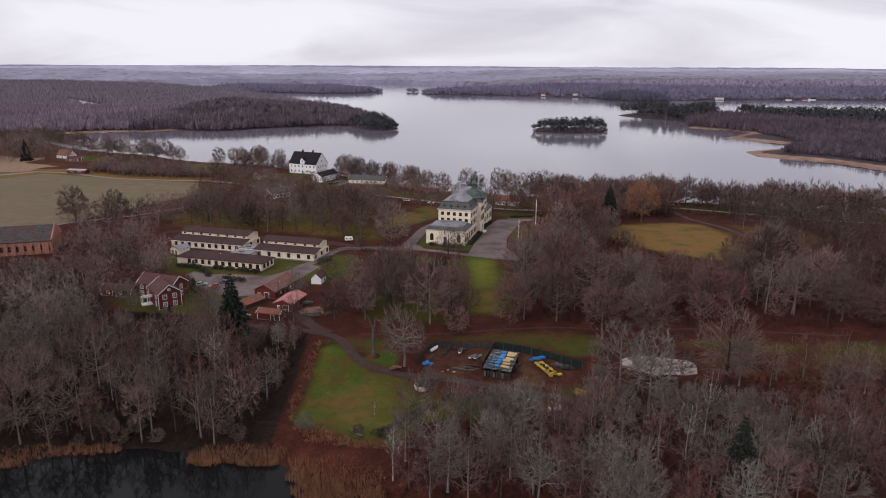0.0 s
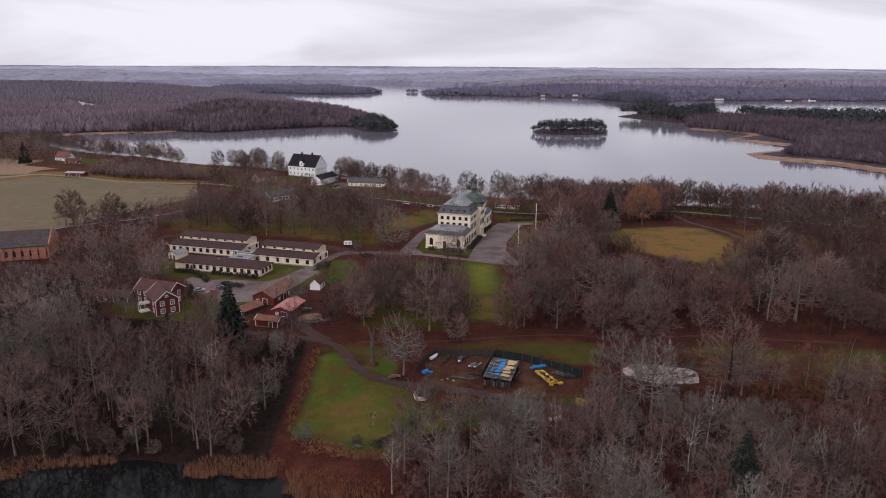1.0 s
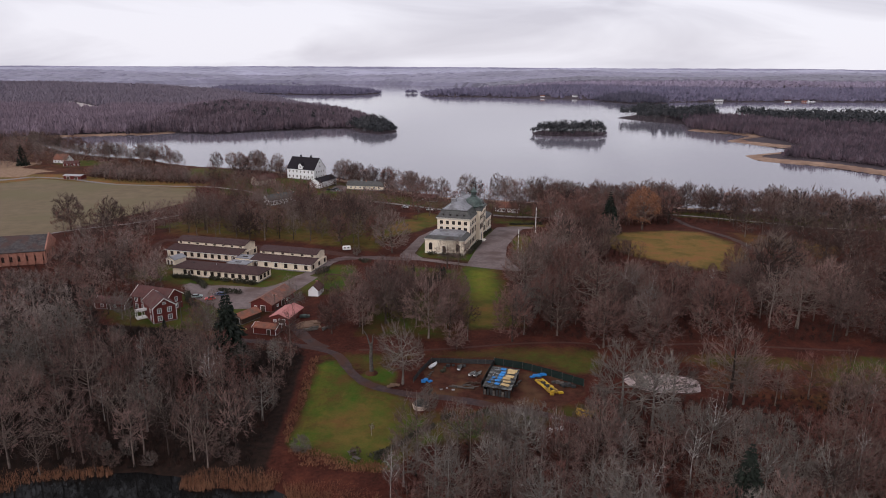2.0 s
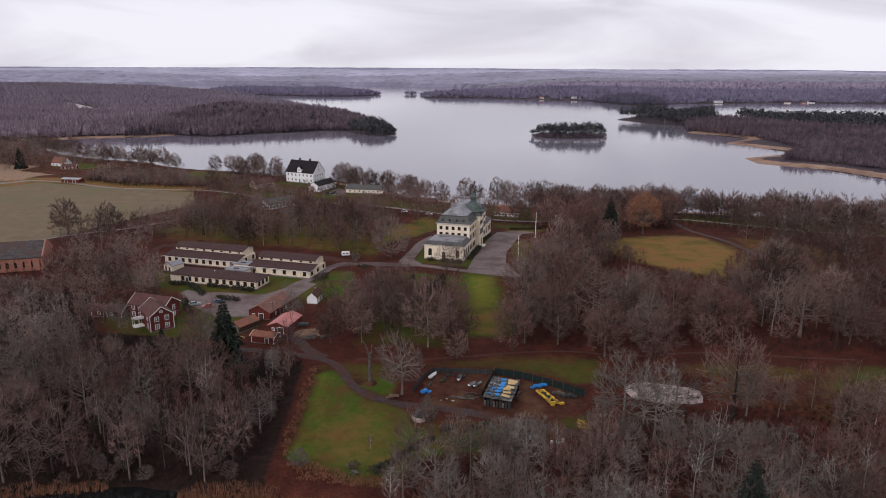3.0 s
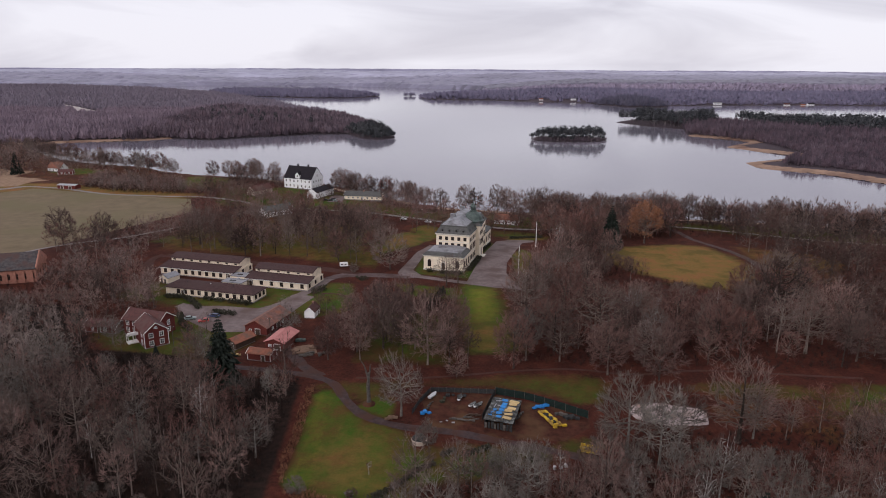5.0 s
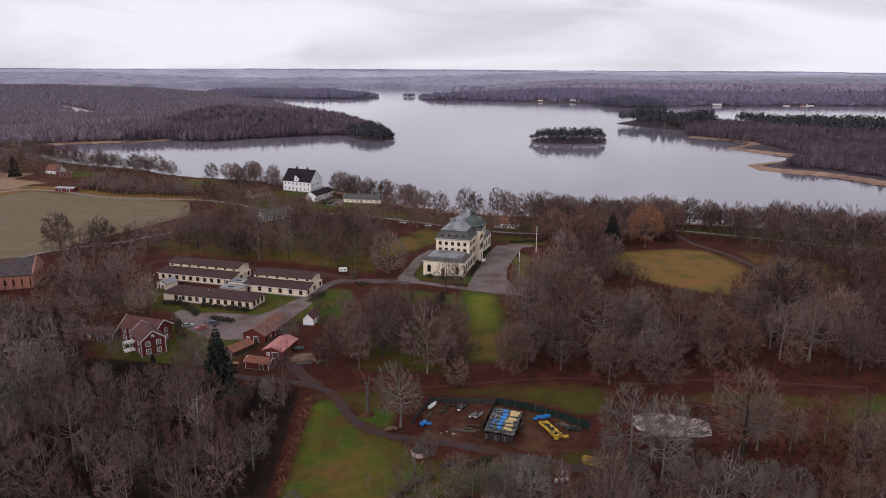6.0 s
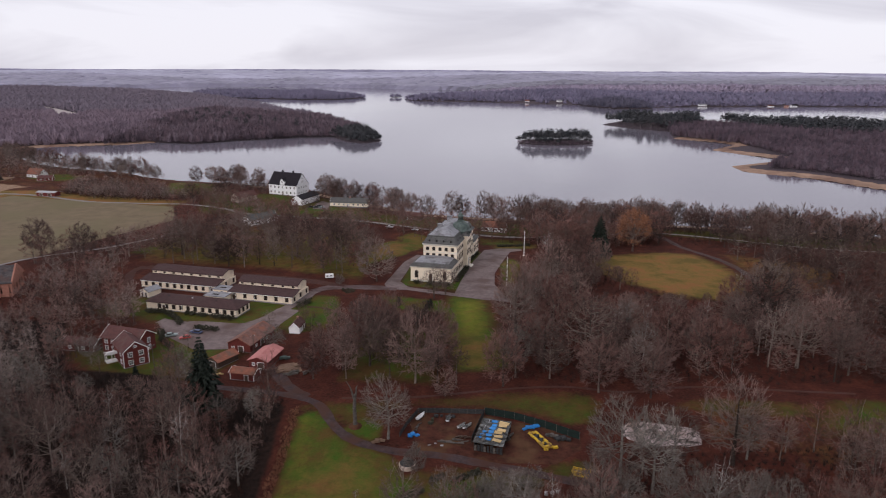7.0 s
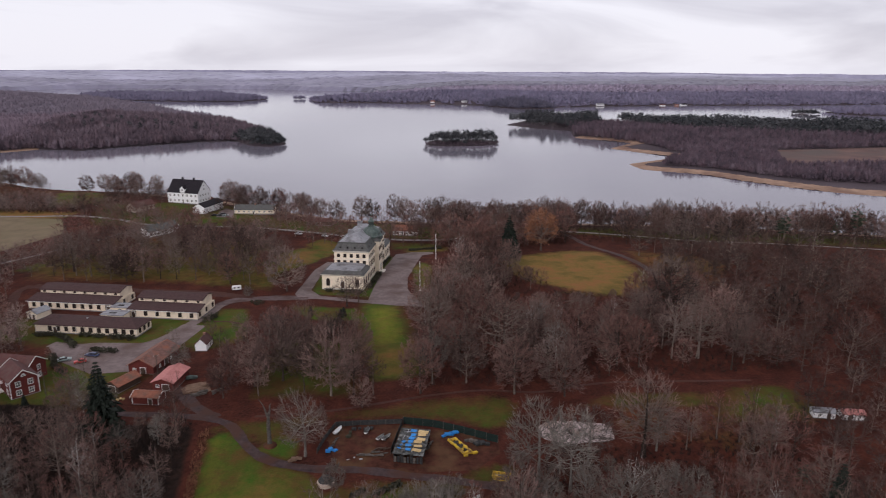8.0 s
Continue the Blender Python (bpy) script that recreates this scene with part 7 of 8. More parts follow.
tree_kind(("avenue_tree", 1), grow(392, 14.5, 10.5, 0.18, 24, 8, 14, 0.26, 0.5, 0.12), M_BARK, M_TWIG)

TREE_LABELS = {"bare_tree": "tall bare grey-brown woodland tree in winter", "park_tree": "round-crowned bare park tree with dense twigs", "slender_tree": "slender upright bare woodland tree", "russet_tree": "young bare tree with reddish-brown twigs", "oak": "old broad bare oak with heavy limbs",
               "lichen_tree": "bare tree with pale lichen-covered branches", "birch": "slender birch with white trunk and bare twigs", "shrub": "low bare brown shrub",
               "pale_shrub": "rounded bare shrub with pale grey twigs", "spruce": "dark green spruce with drooping branches", "pine": "tall pine with a dark flat crown",
               "beech": "beech still holding dry russet leaves", "avenue_tree": "round-crowned bare tree in a row along the lake shore"}
TREE_CATEGORY = {"oak": "oak", "birch": "birch", "shrub": "shrub", "pale_shrub": "shrub", "spruce": "spruce", "pine": "pine"}
tree_rng = random.Random(11)
TREE_COUNT = {}


def plant(kind, x, y, size=1.0, variant=None, z=None):
    """One tree as a thing: an empty with its trunk and crown."""
    if variant is None:
        variant = tree_rng.randrange(sum(1 for k in TREE_KINDS if k[0] == kind))
    trunk, crown = TREE_KINDS[kind, variant]
    t = thing(kind, pose(x, y, zed(x, y) if z is None else z, 0, 0, tree_rng.uniform(0, 360)), TREE_LABELS[kind], TREE_CATEGORY.get(kind, "tree"), kind.replace("_", " ") + " group")
    t.scale = (size * tree_rng.uniform(0.93, 1.07), size * tree_rng.uniform(0.93, 1.07), size)
    twin("trunk", trunk, t, pose(0, 0, 0))
    twin("crown", crown, t, pose(0, 0, 0))
    TREE_COUNT[kind] = TREE_COUNT.get(kind, 0) + 1


# places kept free of trees: buildings, roads, yards (x0, x1, y0, y1), and outlines
CLEAR = [GREEN, [(82, 180), (90, 190), (118, 188), (122, 181), (110, 175), (96, 174)], MEADOW, FIELD, CASTLE_LAWN, COURT,
         [(-12, 314), (12, 306), (32, 376), (10, 386)], [(-142, 296), (-142, 340), (-44, 312), (-44, 282), (-70, 256), (-118, 276)],
         [(-118, 222), (-86, 216), (-74, 246), (-104, 250)], [(-80, 212), (-40, 208), (-40, 264), (-82, 264)], [(-6, 176), (-6, 197), (16, 195), (44, 186), (44, 170), (15, 168)],
         [(51, 176), (51, 189), (60, 191), (76, 186), (74, 175)], [(-204, 288), (-174, 295), (-182, 322), (-206, 312)], [(-132, 540), (-96, 530), (-80, 575), (-125, 590)],
         [(-104, 508), (-86, 506), (-80, 545), (-96, 545)], [(-74, 506), (-42, 502), (-40, 516), (-74, 522)], [(-122, 426), (-106, 424), (-88, 456), (-104, 466)],
         [(-86, 490), (-60, 486), (-60, 508), (-84, 508)], [(-130, 236), (-112, 236), (-112, 250), (-130, 250)], [(30, 430), (52, 428), (54, 446), (34, 448)], STRIPS[1], STRIPS[0], [(-8, 152), (4, 152), (28, 153.5), (42, 160), (24, 167), (-6, 172)], [(-75, 207.5), (-62, 209), (-54, 195), (-60, 187), (-68, 188)], [(-84, 494), (-68, 492), (-72, 528), (-82, 536)], STRIPS[17], [(-152, 522), (-130, 520), (-128, 548), (-146, 552)]]
LANES = [[(-62, 213), (-48, 207), (-37, 203)], [(-37, 203), (-26, 188), (-10, 176), (3, 174), (15, 170), (27, 166), (42, 160)], [(-26, 203), (10, 206), (40, 210), (60, 206), (85, 209), (130, 204)],
         [(-360, 538), (-335, 556), (-303, 548), (-247, 523), (-180, 514), (-120, 478), (-60, 462), (-10, 440), (30, 425), (60, 420), (110, 428), (145, 431), (184, 414), (217, 390), (330, 345)],
         [(-216, 336), (-180, 374), (-143, 427), (-127, 459)], [(144, 412), (145, 393), (151, 356), (153, 333), (151, 306), (144, 284)], [(-141, 345), (-90, 333), (-30, 318)]]


GRID = {}
FX, FY = np.meshgrid(np.arange(-660, 440), np.arange(60, 860))
FREE = ~inside(POND, FX, FY)
for p in CLEAR:
    FREE &= ~inside(p, FX, FY)
for line in LANES:
    for (ax, ay), (bx, by) in zip(line, line[1:]):
        dx, dy = bx - ax, by - ay
        s = np.clip(((FX - ax) * dx + (FY - ay) * dy) / (dx * dx + dy * dy), 0, 1)
        FREE &= np.hypot(FX - ax - s * dx, FY - ay - s * dy) > 2.6
FREE &= land_z(FX, FY) > LAKE_Z + 0.3


def is_free(x, y, gap, layer=0):
    i, j = int(x + 660), int(y - 60)
    if not (0 <= i < 1100 and 0 <= j < 800 and FREE[j, i]):
        return False
    k = int(gap / 5) + 1
    for a in range(int(x // 5) - k, int(x // 5) + k + 1):
        for b in range(int(y // 5) - k, int(y // 5) + k + 1):
            for u, v in GRID.get((layer, a, b), ()):
                if (x - u) ** 2 + (y - v) ** 2 < gap * gap:
                    return False
    return True


def mark(x, y, layer=0):
    GRID.setdefault((layer, int(x // 5), int(y // 5)), []).append((x, y))


def scatter(poly, gap, seed, tries=5, layer=0):
    """Spots inside an outline, at least gap apart, clear of everything else."""
    r = random.Random(seed)
    xs, ys = [p[0] for p in poly], [p[1] for p in poly]
    n = int((max(xs) - min(xs)) * (max(ys) - min(ys)) / (gap * gap) * tries)
    out = []
    for _ in range(n):
        x, y = r.uniform(min(xs), max(xs)), r.uniform(min(ys), max(ys))
        if is_free(x, y, gap, layer) and inside(poly, x, y):
            mark(x, y, layer)
            out.append((x, y))
    return out


# single trees with a place of their own
for kind, x, y, size, var in (("lichen_tree", -11.0, 182.0, 1.35, 0), ("spruce", -65.5, 199.4, 1.30, 1), ("pale_shrub", -33.0, 147.6, 1.0, 0), ("pale_shrub", -3.4, 168.0, 1.25, 2),
                              ("oak", 77.1, 169.8, 1.5, 0), ("lichen_tree", 46.5, 163.0, 1.6, 1), ("lichen_tree", 52.9, 158.0, 1.45, 3), ("oak", 7.4, 298.4, 0.72, 1), ("oak", 2.4, 293.6, 0.85, 2),
                              ("slender_tree", -45.1, 192.5, 1.3, 4), ("bare_tree", 8.5, 212.0, 0.9, 3), ("spruce", 90.3, 364.0, 1.55, 0), ("beech", 113.0, 379.0, 1.5, 0), ("spruce", 61.5, 124.0, 1.15, 1),
                              ("spruce", 107.0, 136.0, 0.9, 2), ("park_tree", -23.7, 317.5, 1.6, 3), ("park_tree", -4.3, 213.3, 1.55, 2), ("park_tree", 4.8, 204.2, 0.7, 3), ("park_tree", 22.9, 210.1, 1.45, 4), ("russet_tree", 48.3, 434.2, 1.9, 1), ("russet_tree", 27.8, 442.0, 1.5, 4), ("spruce", -381.0, 622.0, 1.35, 0),
                              ("pine", 198.0, 425.0, 0.9, 0), ("pine", 248.6, 359.0, 1.25, 1), ("pine", 303.0, 369.0, 1.3, 2), ("pine", 292.0, 372.0, 0.9, 0), ("pine", 252.0, 366.0, 1.0, 2), ("pale_shrub", 12.0, 159.0, 0.6, 1), ("pale_shrub", 17.0, 160.5, 0.55, 2), ("shrub", 6.0, 157.0, 0.6, 1), ("pale_shrub", 20.0, 165.0, 0.5, 0), ("shrub", 4.0, 162.0, 0.5, 2), ("birch", -17.2, 155.5, 0.3, 1), ("park_tree", 1.6, 222.0, 0.95, 0), ("bare_tree", 2.6, 212.5, 1.3, 2), ("park_tree", -19.5, 225.9, 1.8, 1), ("pine", 107.0, 148.5, 0.6, 0), ("bare_tree", 24.3, 223.0, 0.95, 1), ("lichen_tree", 61.5, 169.0, 1.1, 2), ("shrub", -20.0, 146.0, 0.7, 0), ("lichen_tree", -27.0, 266.0, 0.8, 0), ("lichen_tree", -112.0, 229.0, 0.75, 1), ("bare_tree", -119.0, 233.5, 0.8, 2), ("lichen_tree", -124.0, 231.0, 0.8, 3), ("bare_tree", -106.0, 222.0, 0.65, 4), ("spruce", -93.5, 219.5, 0.28, 0), ("lichen_tree", -79.0, 221.0, 0.65, 2), ("shrub", -86.0, 218.0, 0.9, 0), ("lichen_tree", -68.0, 214.0, 0.5, 4), ("shrub", -72.0, 217.0, 0.8, 1), ("bare_tree", -84.0, 241.0, 0.5, 1), ("pale_shrub", -40.0, 312.5, 0.9, 2), ("bare_tree", -42.0, 248.0, 0.8, 1), ("park_tree", -37.0, 238.0, 0.85, 0), ("bare_tree", -47.0, 262.0, 0.6, 3), ("park_tree", -33.0, 250.0, 0.9, 4), ("shrub", -40.0, 230.0, 1.1, 2), ("oak", -36.0, 262.0, 0.6, 4), ("shrub", -54.0, 249.0, 0.8, 1), ("avenue_tree", 31.0, 421.0, 0.95, 0), ("avenue_tree", 46.0, 419.0, 1.1, 1), ("russet_tree", 60.0, 410.0, 1.3, 2), ("russet_tree", -92.0, 466.0, 1.5, 3), ("russet_tree", -128.0, 476.0, 1.5, 0),
                              ("avenue_tree", -199.7, 607.5, 1.1, 0), ("avenue_tree", -179.9, 608.1, 1.15, 1), ("avenue_tree", -165.1, 618.1, 1.2, 0), ("avenue_tree", -151.4, 634.0, 0.85, 1), ("avenue_tree", -83.9, 578.0, 1.1, 0), ("avenue_tree", -58.7, 560.0, 1.05, 1),
                              ("avenue_tree", -43.7, 550.0, 1.1, 0), ("avenue_tree", -26.3, 532.0, 1.1, 1), ("avenue_tree", -0.3, 480.0, 1.05, 0), ("avenue_tree", 134.9, 423.2, 1.5, 1), ("avenue_tree", 100.3, 415.0, 1.2, 0), ("avenue_tree", -199.8, 361.6, 1.35, 0),
                              ("avenue_tree", -173.2, 352.7, 1.35, 1), ("park_tree", 51.7, 206.0, 1.5, 0), ("park_tree", 66.4, 202.0, 1.4, 3), ("slender_tree", 69.5, 429.8, 1.15, 0), ("slender_tree", 77.0, 430.0, 1.1, 1), ("park_tree", -36.6, 216.3, 1.05, 0)):
    mark(x, y)
    plant(kind, x, y, size, var)

# rows by the water
r_row = random.Random(5)
for (ax, ay), (bx, by), n in (((-122, 144.5), (-46, 145), 26), ((-88, 556), (-10, 492), 15), ((-200, 622), (-140, 606), 5), ((60, 470), (270, 424), 30), ((-486, 812), (-380, 716), 13), ((-372, 708), (-236, 632), 17), ((10, 480), (56, 470), 4), ((60, 462), (200, 428), 24), ((200, 420), (330, 384), 22), ((62, 424), (140, 434), 12), ((150, 426), (250, 380), 14)):
    for k in range(n):
        f = (k + r_row.uniform(0.1, 0.9)) / n
        x, y = ax + (bx - ax) * f + r_row.uniform(-3, 3), ay + (by - ay) * f + r_row.uniform(-4, 4)
        if is_free(x, y, 3):
            mark(x, y)
            if y < 200:
                plant(r_row.choice(["bare_tree", "slender_tree"]), x, y, r_row.uniform(1.0, 1.25))
            else:
                plant(r_row.choice(["avenue_tree", "avenue_tree", "park_tree", "avenue_tree"]), x, y, r_row.uniform(0.95, 1.35))

# the woods: outline, spacing, kinds by weight, size
def clearings(spots, size, seed, keep):
    """Leaves out the spots that fall in the natural gaps of a wood."""
    return [p for p in spots if float(waves(*p, size, seed)) < keep]


WOODS = [
    ([(-114, 142), (-46, 143), (-45, 150), (-114, 150)], 3.2, {"shrub": 3, "pale_shrub": 1, "slender_tree": 1}, 1.0),
    ([(-112, 141), (-46, 143), (-44, 200), (-66, 205), (-86, 220), (-112, 222), (-118, 180)], 4.8, {"bare_tree": 4, "slender_tree": 5, "russet_tree": 3, "birch": 1, "lichen_tree": 2}, 1.15),
    ([(-12, 124), (-7, 146), (14, 152), (30, 158), (46, 158), (52, 174), (78, 172), (100, 177), (118, 178), (110, 122), (40, 112)], 4.5, {"bare_tree": 3, "slender_tree": 3, "lichen_tree": 6, "russet_tree": 3, "birch": 1}, 1.08),
    ([(25, 214), (30, 272), (44, 306), (58, 340), (82, 348), (94, 306), (116, 292), (150, 300), (150, 212), (60, 210)], 7.2, {"park_tree": 8, "bare_tree": 2, "russet_tree": 4, "lichen_tree": 1, "birch": 1, "oak": 2}, 1.32),
    ([(-30, 214), (-24, 262), (-8, 266), (5, 258), (6, 214)], 6.4, {"park_tree": 4, "bare_tree": 3, "oak": 1, "russet_tree": 2}, 1.2),
    ([(-140, 350), (-30, 326), (-26, 350), (-50, 420), (-140, 420)], 7.6, {"bare_tree": 4, "park_tree": 4, "slender_tree": 2, "oak": 1}, 1.18),
]
# camera sight lines kept clear of tall growth: x over y from, to, and how far out they reach
SIGHT_LINES = [(-0.52, -0.375, 222), (-0.35, -0.2, 212), (-0.03, 0.24, 174), (0.28, 0.42, 174), (0.43, 0.62, 171), (-0.05, 0.12, 297), (-0.43, -0.18, 262), (-0.70, -0.58, 288), (-0.245, -0.165, 545), (-0.165, -0.08, 505),
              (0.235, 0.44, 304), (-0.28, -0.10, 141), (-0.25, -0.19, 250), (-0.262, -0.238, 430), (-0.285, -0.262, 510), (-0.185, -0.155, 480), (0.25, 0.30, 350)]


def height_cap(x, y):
    """The tallest growth that leaves the camera's sight lines clear."""
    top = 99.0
    for a, b, far in SIGHT_LINES:
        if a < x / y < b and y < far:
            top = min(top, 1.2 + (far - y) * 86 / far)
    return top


OVERFLOW = []
for poly, gap, kinds, size in WOODS:
    for x, y in clearings(scatter(poly, gap, int(gap * 10)), 26, 7, 0.62 if gap < 5 else 9):
        pick = tree_rng.choices(list(kinds), list(kinds.values()))[0]
        if pick == "lichen_tree" and x > 86:
            pick = "russet_tree"
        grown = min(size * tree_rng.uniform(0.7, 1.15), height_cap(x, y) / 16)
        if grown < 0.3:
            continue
        if TREE_COUNT.get(pick, 0) < 270:
            plant(pick, x, y, grown)
        else:
            OVERFLOW.append((x, y))

# bare garden trees and bushes between the red sheds
for kind, x, y, size, var in (("bare_tree", -79.5, 218.0, 0.75, 1), ("lichen_tree", -75.5, 213.5, 0.6, 0), ("slender_tree", -48.0, 206.5, 0.95, 2), ("lichen_tree", -53.0, 236.5, 0.7, 2),
                              ("bare_tree", -36.0, 229.0, 0.85, 0), ("russet_tree", -88.0, 233.5, 0.6, 1), ("bare_tree", -59.5, 258.5, 0.5, 2), ("slender_tree", -97.5, 250.5, 0.45, 3)):
    mark(x, y)
    plant(kind, x, y, size, var)

# the deeper woods, too many to count
BULK = {}
for key, args in (("tall", (15.5, 8.2, 0.22, 12, 5, 9, 0.18, 0.55, 0.095)), ("low", (9.5, 7.4, 0.10, 10, 5, 7, 0.11, 0.6, 0.10)), ("thin", (16.0, 10.5, 0.16, 11, 4, 9, 0.17, 0.5, 0.15)), ("round", (13.5, 10.5, 0.10, 12, 5, 9, 0.18, 0.48, 0.13))):
    BULK[key] = []
    for s in range(5):
        wood, crown = grow(500 + s, *args, (4, 3, 0), 1.9)
        BULK[key].append((np.array(wood.v), np.array(wood.f), np.array(crown.v), np.array(crown.f), np.where(np.arange(len(crown.f)) < crown.bark, 0, 1)))


def toned(me, values):
    """Each tree of a joined wood in a tone of its own."""
    me.attributes.new("tone", "FLOAT", "POINT").data.foreach_set("value", np.asarray(values, np.float32))


def woodland(label, spots, keys, size, seed, twig=None):
    r = np.random.RandomState(seed)
    V, F, I, T, n = [], [], [], [], 0
    for x, y in spots:
        own = min(1, max(0, 0.5 + 0.22 * float(waves(x, y, 60, seed)) + r.uniform(-0.45, 0.45)))
        wv, wf, cv, cf, ci = BULK[keys[r.randint(len(keys))]][r.randint(5)]
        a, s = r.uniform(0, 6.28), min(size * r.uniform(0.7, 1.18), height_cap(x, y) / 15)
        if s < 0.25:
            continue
        rot = np.array([[math.cos(a), -math.sin(a), 0], [math.sin(a), math.cos(a), 0], [0, 0, 1]]) * s
        o = np.array([x, y, zed(x, y)])
        for vv, ff, mi in ((wv, wf, np.zeros(len(wf), int)), (cv, cf, ci)):
            V.append(vv @ rot.T + o)
            F.append(ff + n)
            I.append(mi)
            T.append(np.full(len(vv), own))
            n += len(vv)
    if V:
        me = np_mesh("woodland", np.concatenate(V), np.concatenate(F), [M_STEMS, twig or M_WOODS], np.concatenate(I))
        toned(me, np.concatenate(T))
        ob = new("woodland", me)
        tagged(ob, label, "woodland", kind="stuff")


def thicket(label, poly, gap, height, slim, blades, material, seed, name="undergrowth", category="undergrowth", lift=(0.0, 0.3), base=None):
    """Low growth: tufts of thin upright stems."""
    r = np.random.RandomState(seed)
    spots = np.array(scatter(poly, gap, seed, 3, 1 + seed))
    n = len(spots)
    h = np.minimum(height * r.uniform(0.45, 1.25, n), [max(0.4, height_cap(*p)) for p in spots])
    root = np.stack([spots[:, 0], spots[:, 1], np.array([zed(*p) for p in spots])], 1)[:, None, :]
    a, f = r.uniform(0, 6.28, (n, blades)), r.uniform(*lift, (n, blades))
    spread = slim * r.uniform(0.1, 1.0, (n, blades))
    side = np.stack([np.cos(a), np.sin(a)], -1)
    foot = root + np.concatenate([side * spread[..., None] * 0.4, (h[:, None] * f)[..., None]], -1)
    tip = root + np.concatenate([side * spread[..., None], (h[:, None] * r.uniform(0.5, 1.0, (n, blades)))[..., None]], -1)
    b = r.uniform(0, 6.28, (n, blades))
    wide = np.stack([np.cos(b), np.sin(b), 0 * b], -1) * 0.045
    V = np.stack([foot - wide, foot + wide, tip], 2).reshape(-1, 3)
    tagged(new(name, np_mesh(name, V, np.arange(len(V)).reshape(-1, 3), [material])), label, category, kind="stuff")


woodland("bare woodland filling the park woods", OVERFLOW, ["round", "low"], 0.92, 14)
woodland("dense bare grey woodland beside the pond", clearings(scatter([(-240, 132), (-112, 141), (-118, 180), (-112, 222), (-130, 236), (-140, 270), (-146, 325), (-168, 330), (-172, 285), (-245, 275)], 5.5, 71), 26, 7, 0.7), ["tall", "tall", "low"], 1.08, 1, M_GREYWOODS)
woodland("bare grey trees between the red house and the drive", scatter([(-150, 250), (-112, 251), (-107, 262), (-116, 274), (-130, 292), (-142, 325), (-160, 330)], 4.6, 86), ["tall", "low", "tall"], 0.95, 17, M_GREYWOODS)
woodland("dense bare winter woodland with russet undergrowth", scatter([(150, 206), (150, 300), (158, 330), (176, 350), (250, 350), (260, 200)], 7.4, 73), ["round", "round", "low"], 1.25, 3, M_EASTWOODS)
woodland("bare woodland at the edge of the park", scatter([(110, 110), (118, 178), (150, 184), (150, 200), (230, 196), (220, 110)], 6.2, 74), ["tall", "low"], 1.05, 4, M_EASTWOODS)
woodland("bare shore wood with reddish twigs", scatter([(56, 396), (84, 374), (100, 388), (136, 398), (142, 428), (60, 418)], 5.4, 76), ["round", "low"], 1.35, 6, M_REDWOODS)
woodland("bare shore wood along the lake", scatter([(46, 418), (60, 424), (140, 436), (190, 418), (250, 383), (340, 350), (420, 330), (420, 345), (340, 395), (250, 432), (150, 456), (62, 468), (40, 472)], 6.4, 77), ["thin", "round", "thin"], 1.25, 7)
woodland("bare wood east of the meadow", scatter([(152, 352), (176, 352), (300, 350), (330, 335), (250, 372), (215, 382), (184, 404), (160, 420), (165, 380)], 11, 78), ["round", "thin"], 1.4, 8, M_EASTWOODS)
woodland("bare park wood around the old houses", scatter([(-135, 420), (-50, 415), (-20, 430), (-4, 400), (14, 400), (10, 430), (-40, 450), (-60, 482), (-125, 470), (-160, 440)], 7.2, 79), ["round", "thin", "thin"], 1.2, 9, M_REDWOODS)
woodland("bare trees around the manor by the lake", scatter([(-170, 500), (-130, 482), (-62, 470), (-36, 470), (-6, 486), (-40, 520), (-60, 545), (-170, 600), (-190, 560)], 6.2, 84), ["round", "low"], 1.0, 15)
woodland("brown thicket between road and lake", scatter([(-290, 556), (-246, 532), (-184, 522), (-170, 560), (-215, 580), (-300, 606)], 4.6, 80), ["low"], 1.0, 10, M_GREYWOODS)
woodland("bare trees along the lane", scatter([(-206, 345), (-184, 362), (-166, 382), (-146, 412), (-140, 360), (-168, 336)], 9.0, 81), ["round"], 1.2, 11)
woodland("bare trees along the western shore", scatter([(-420, 590), (-310, 640), (-240, 650), (-320, 735), (-440, 790), (-520, 840), (-640, 800)], 7.5, 82), ["thin", "low"], 0.9, 12, M_GREYWOODS)
woodland("bare trees behind the castle", scatter([(-24, 404), (14, 396), (60, 408), (56, 420), (30, 418), (-4, 434)], 6.5, 85), ["thin"], 0.85, 16, M_REDWOODS)
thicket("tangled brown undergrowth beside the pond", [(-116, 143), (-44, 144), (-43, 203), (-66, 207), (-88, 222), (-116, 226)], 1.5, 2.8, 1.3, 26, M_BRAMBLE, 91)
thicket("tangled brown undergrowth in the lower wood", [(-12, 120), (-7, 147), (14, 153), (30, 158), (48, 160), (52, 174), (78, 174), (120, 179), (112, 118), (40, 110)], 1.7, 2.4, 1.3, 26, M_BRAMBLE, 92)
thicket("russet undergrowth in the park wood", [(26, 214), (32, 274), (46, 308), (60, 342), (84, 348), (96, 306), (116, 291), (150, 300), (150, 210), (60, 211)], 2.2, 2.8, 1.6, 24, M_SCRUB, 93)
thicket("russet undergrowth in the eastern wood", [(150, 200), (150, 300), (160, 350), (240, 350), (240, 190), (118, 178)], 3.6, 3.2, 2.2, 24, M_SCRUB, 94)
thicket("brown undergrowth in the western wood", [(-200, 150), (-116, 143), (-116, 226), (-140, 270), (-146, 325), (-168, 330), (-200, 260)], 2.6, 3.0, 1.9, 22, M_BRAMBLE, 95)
thicket("brown undergrowth below the shore trees", [(46, 400), (84, 374), (100, 388), (136, 398), (250, 383), (400, 330), (380, 370), (250, 430), (62, 466)], 4.0, 3.5, 2.4, 22, M_SCRUB, 96)
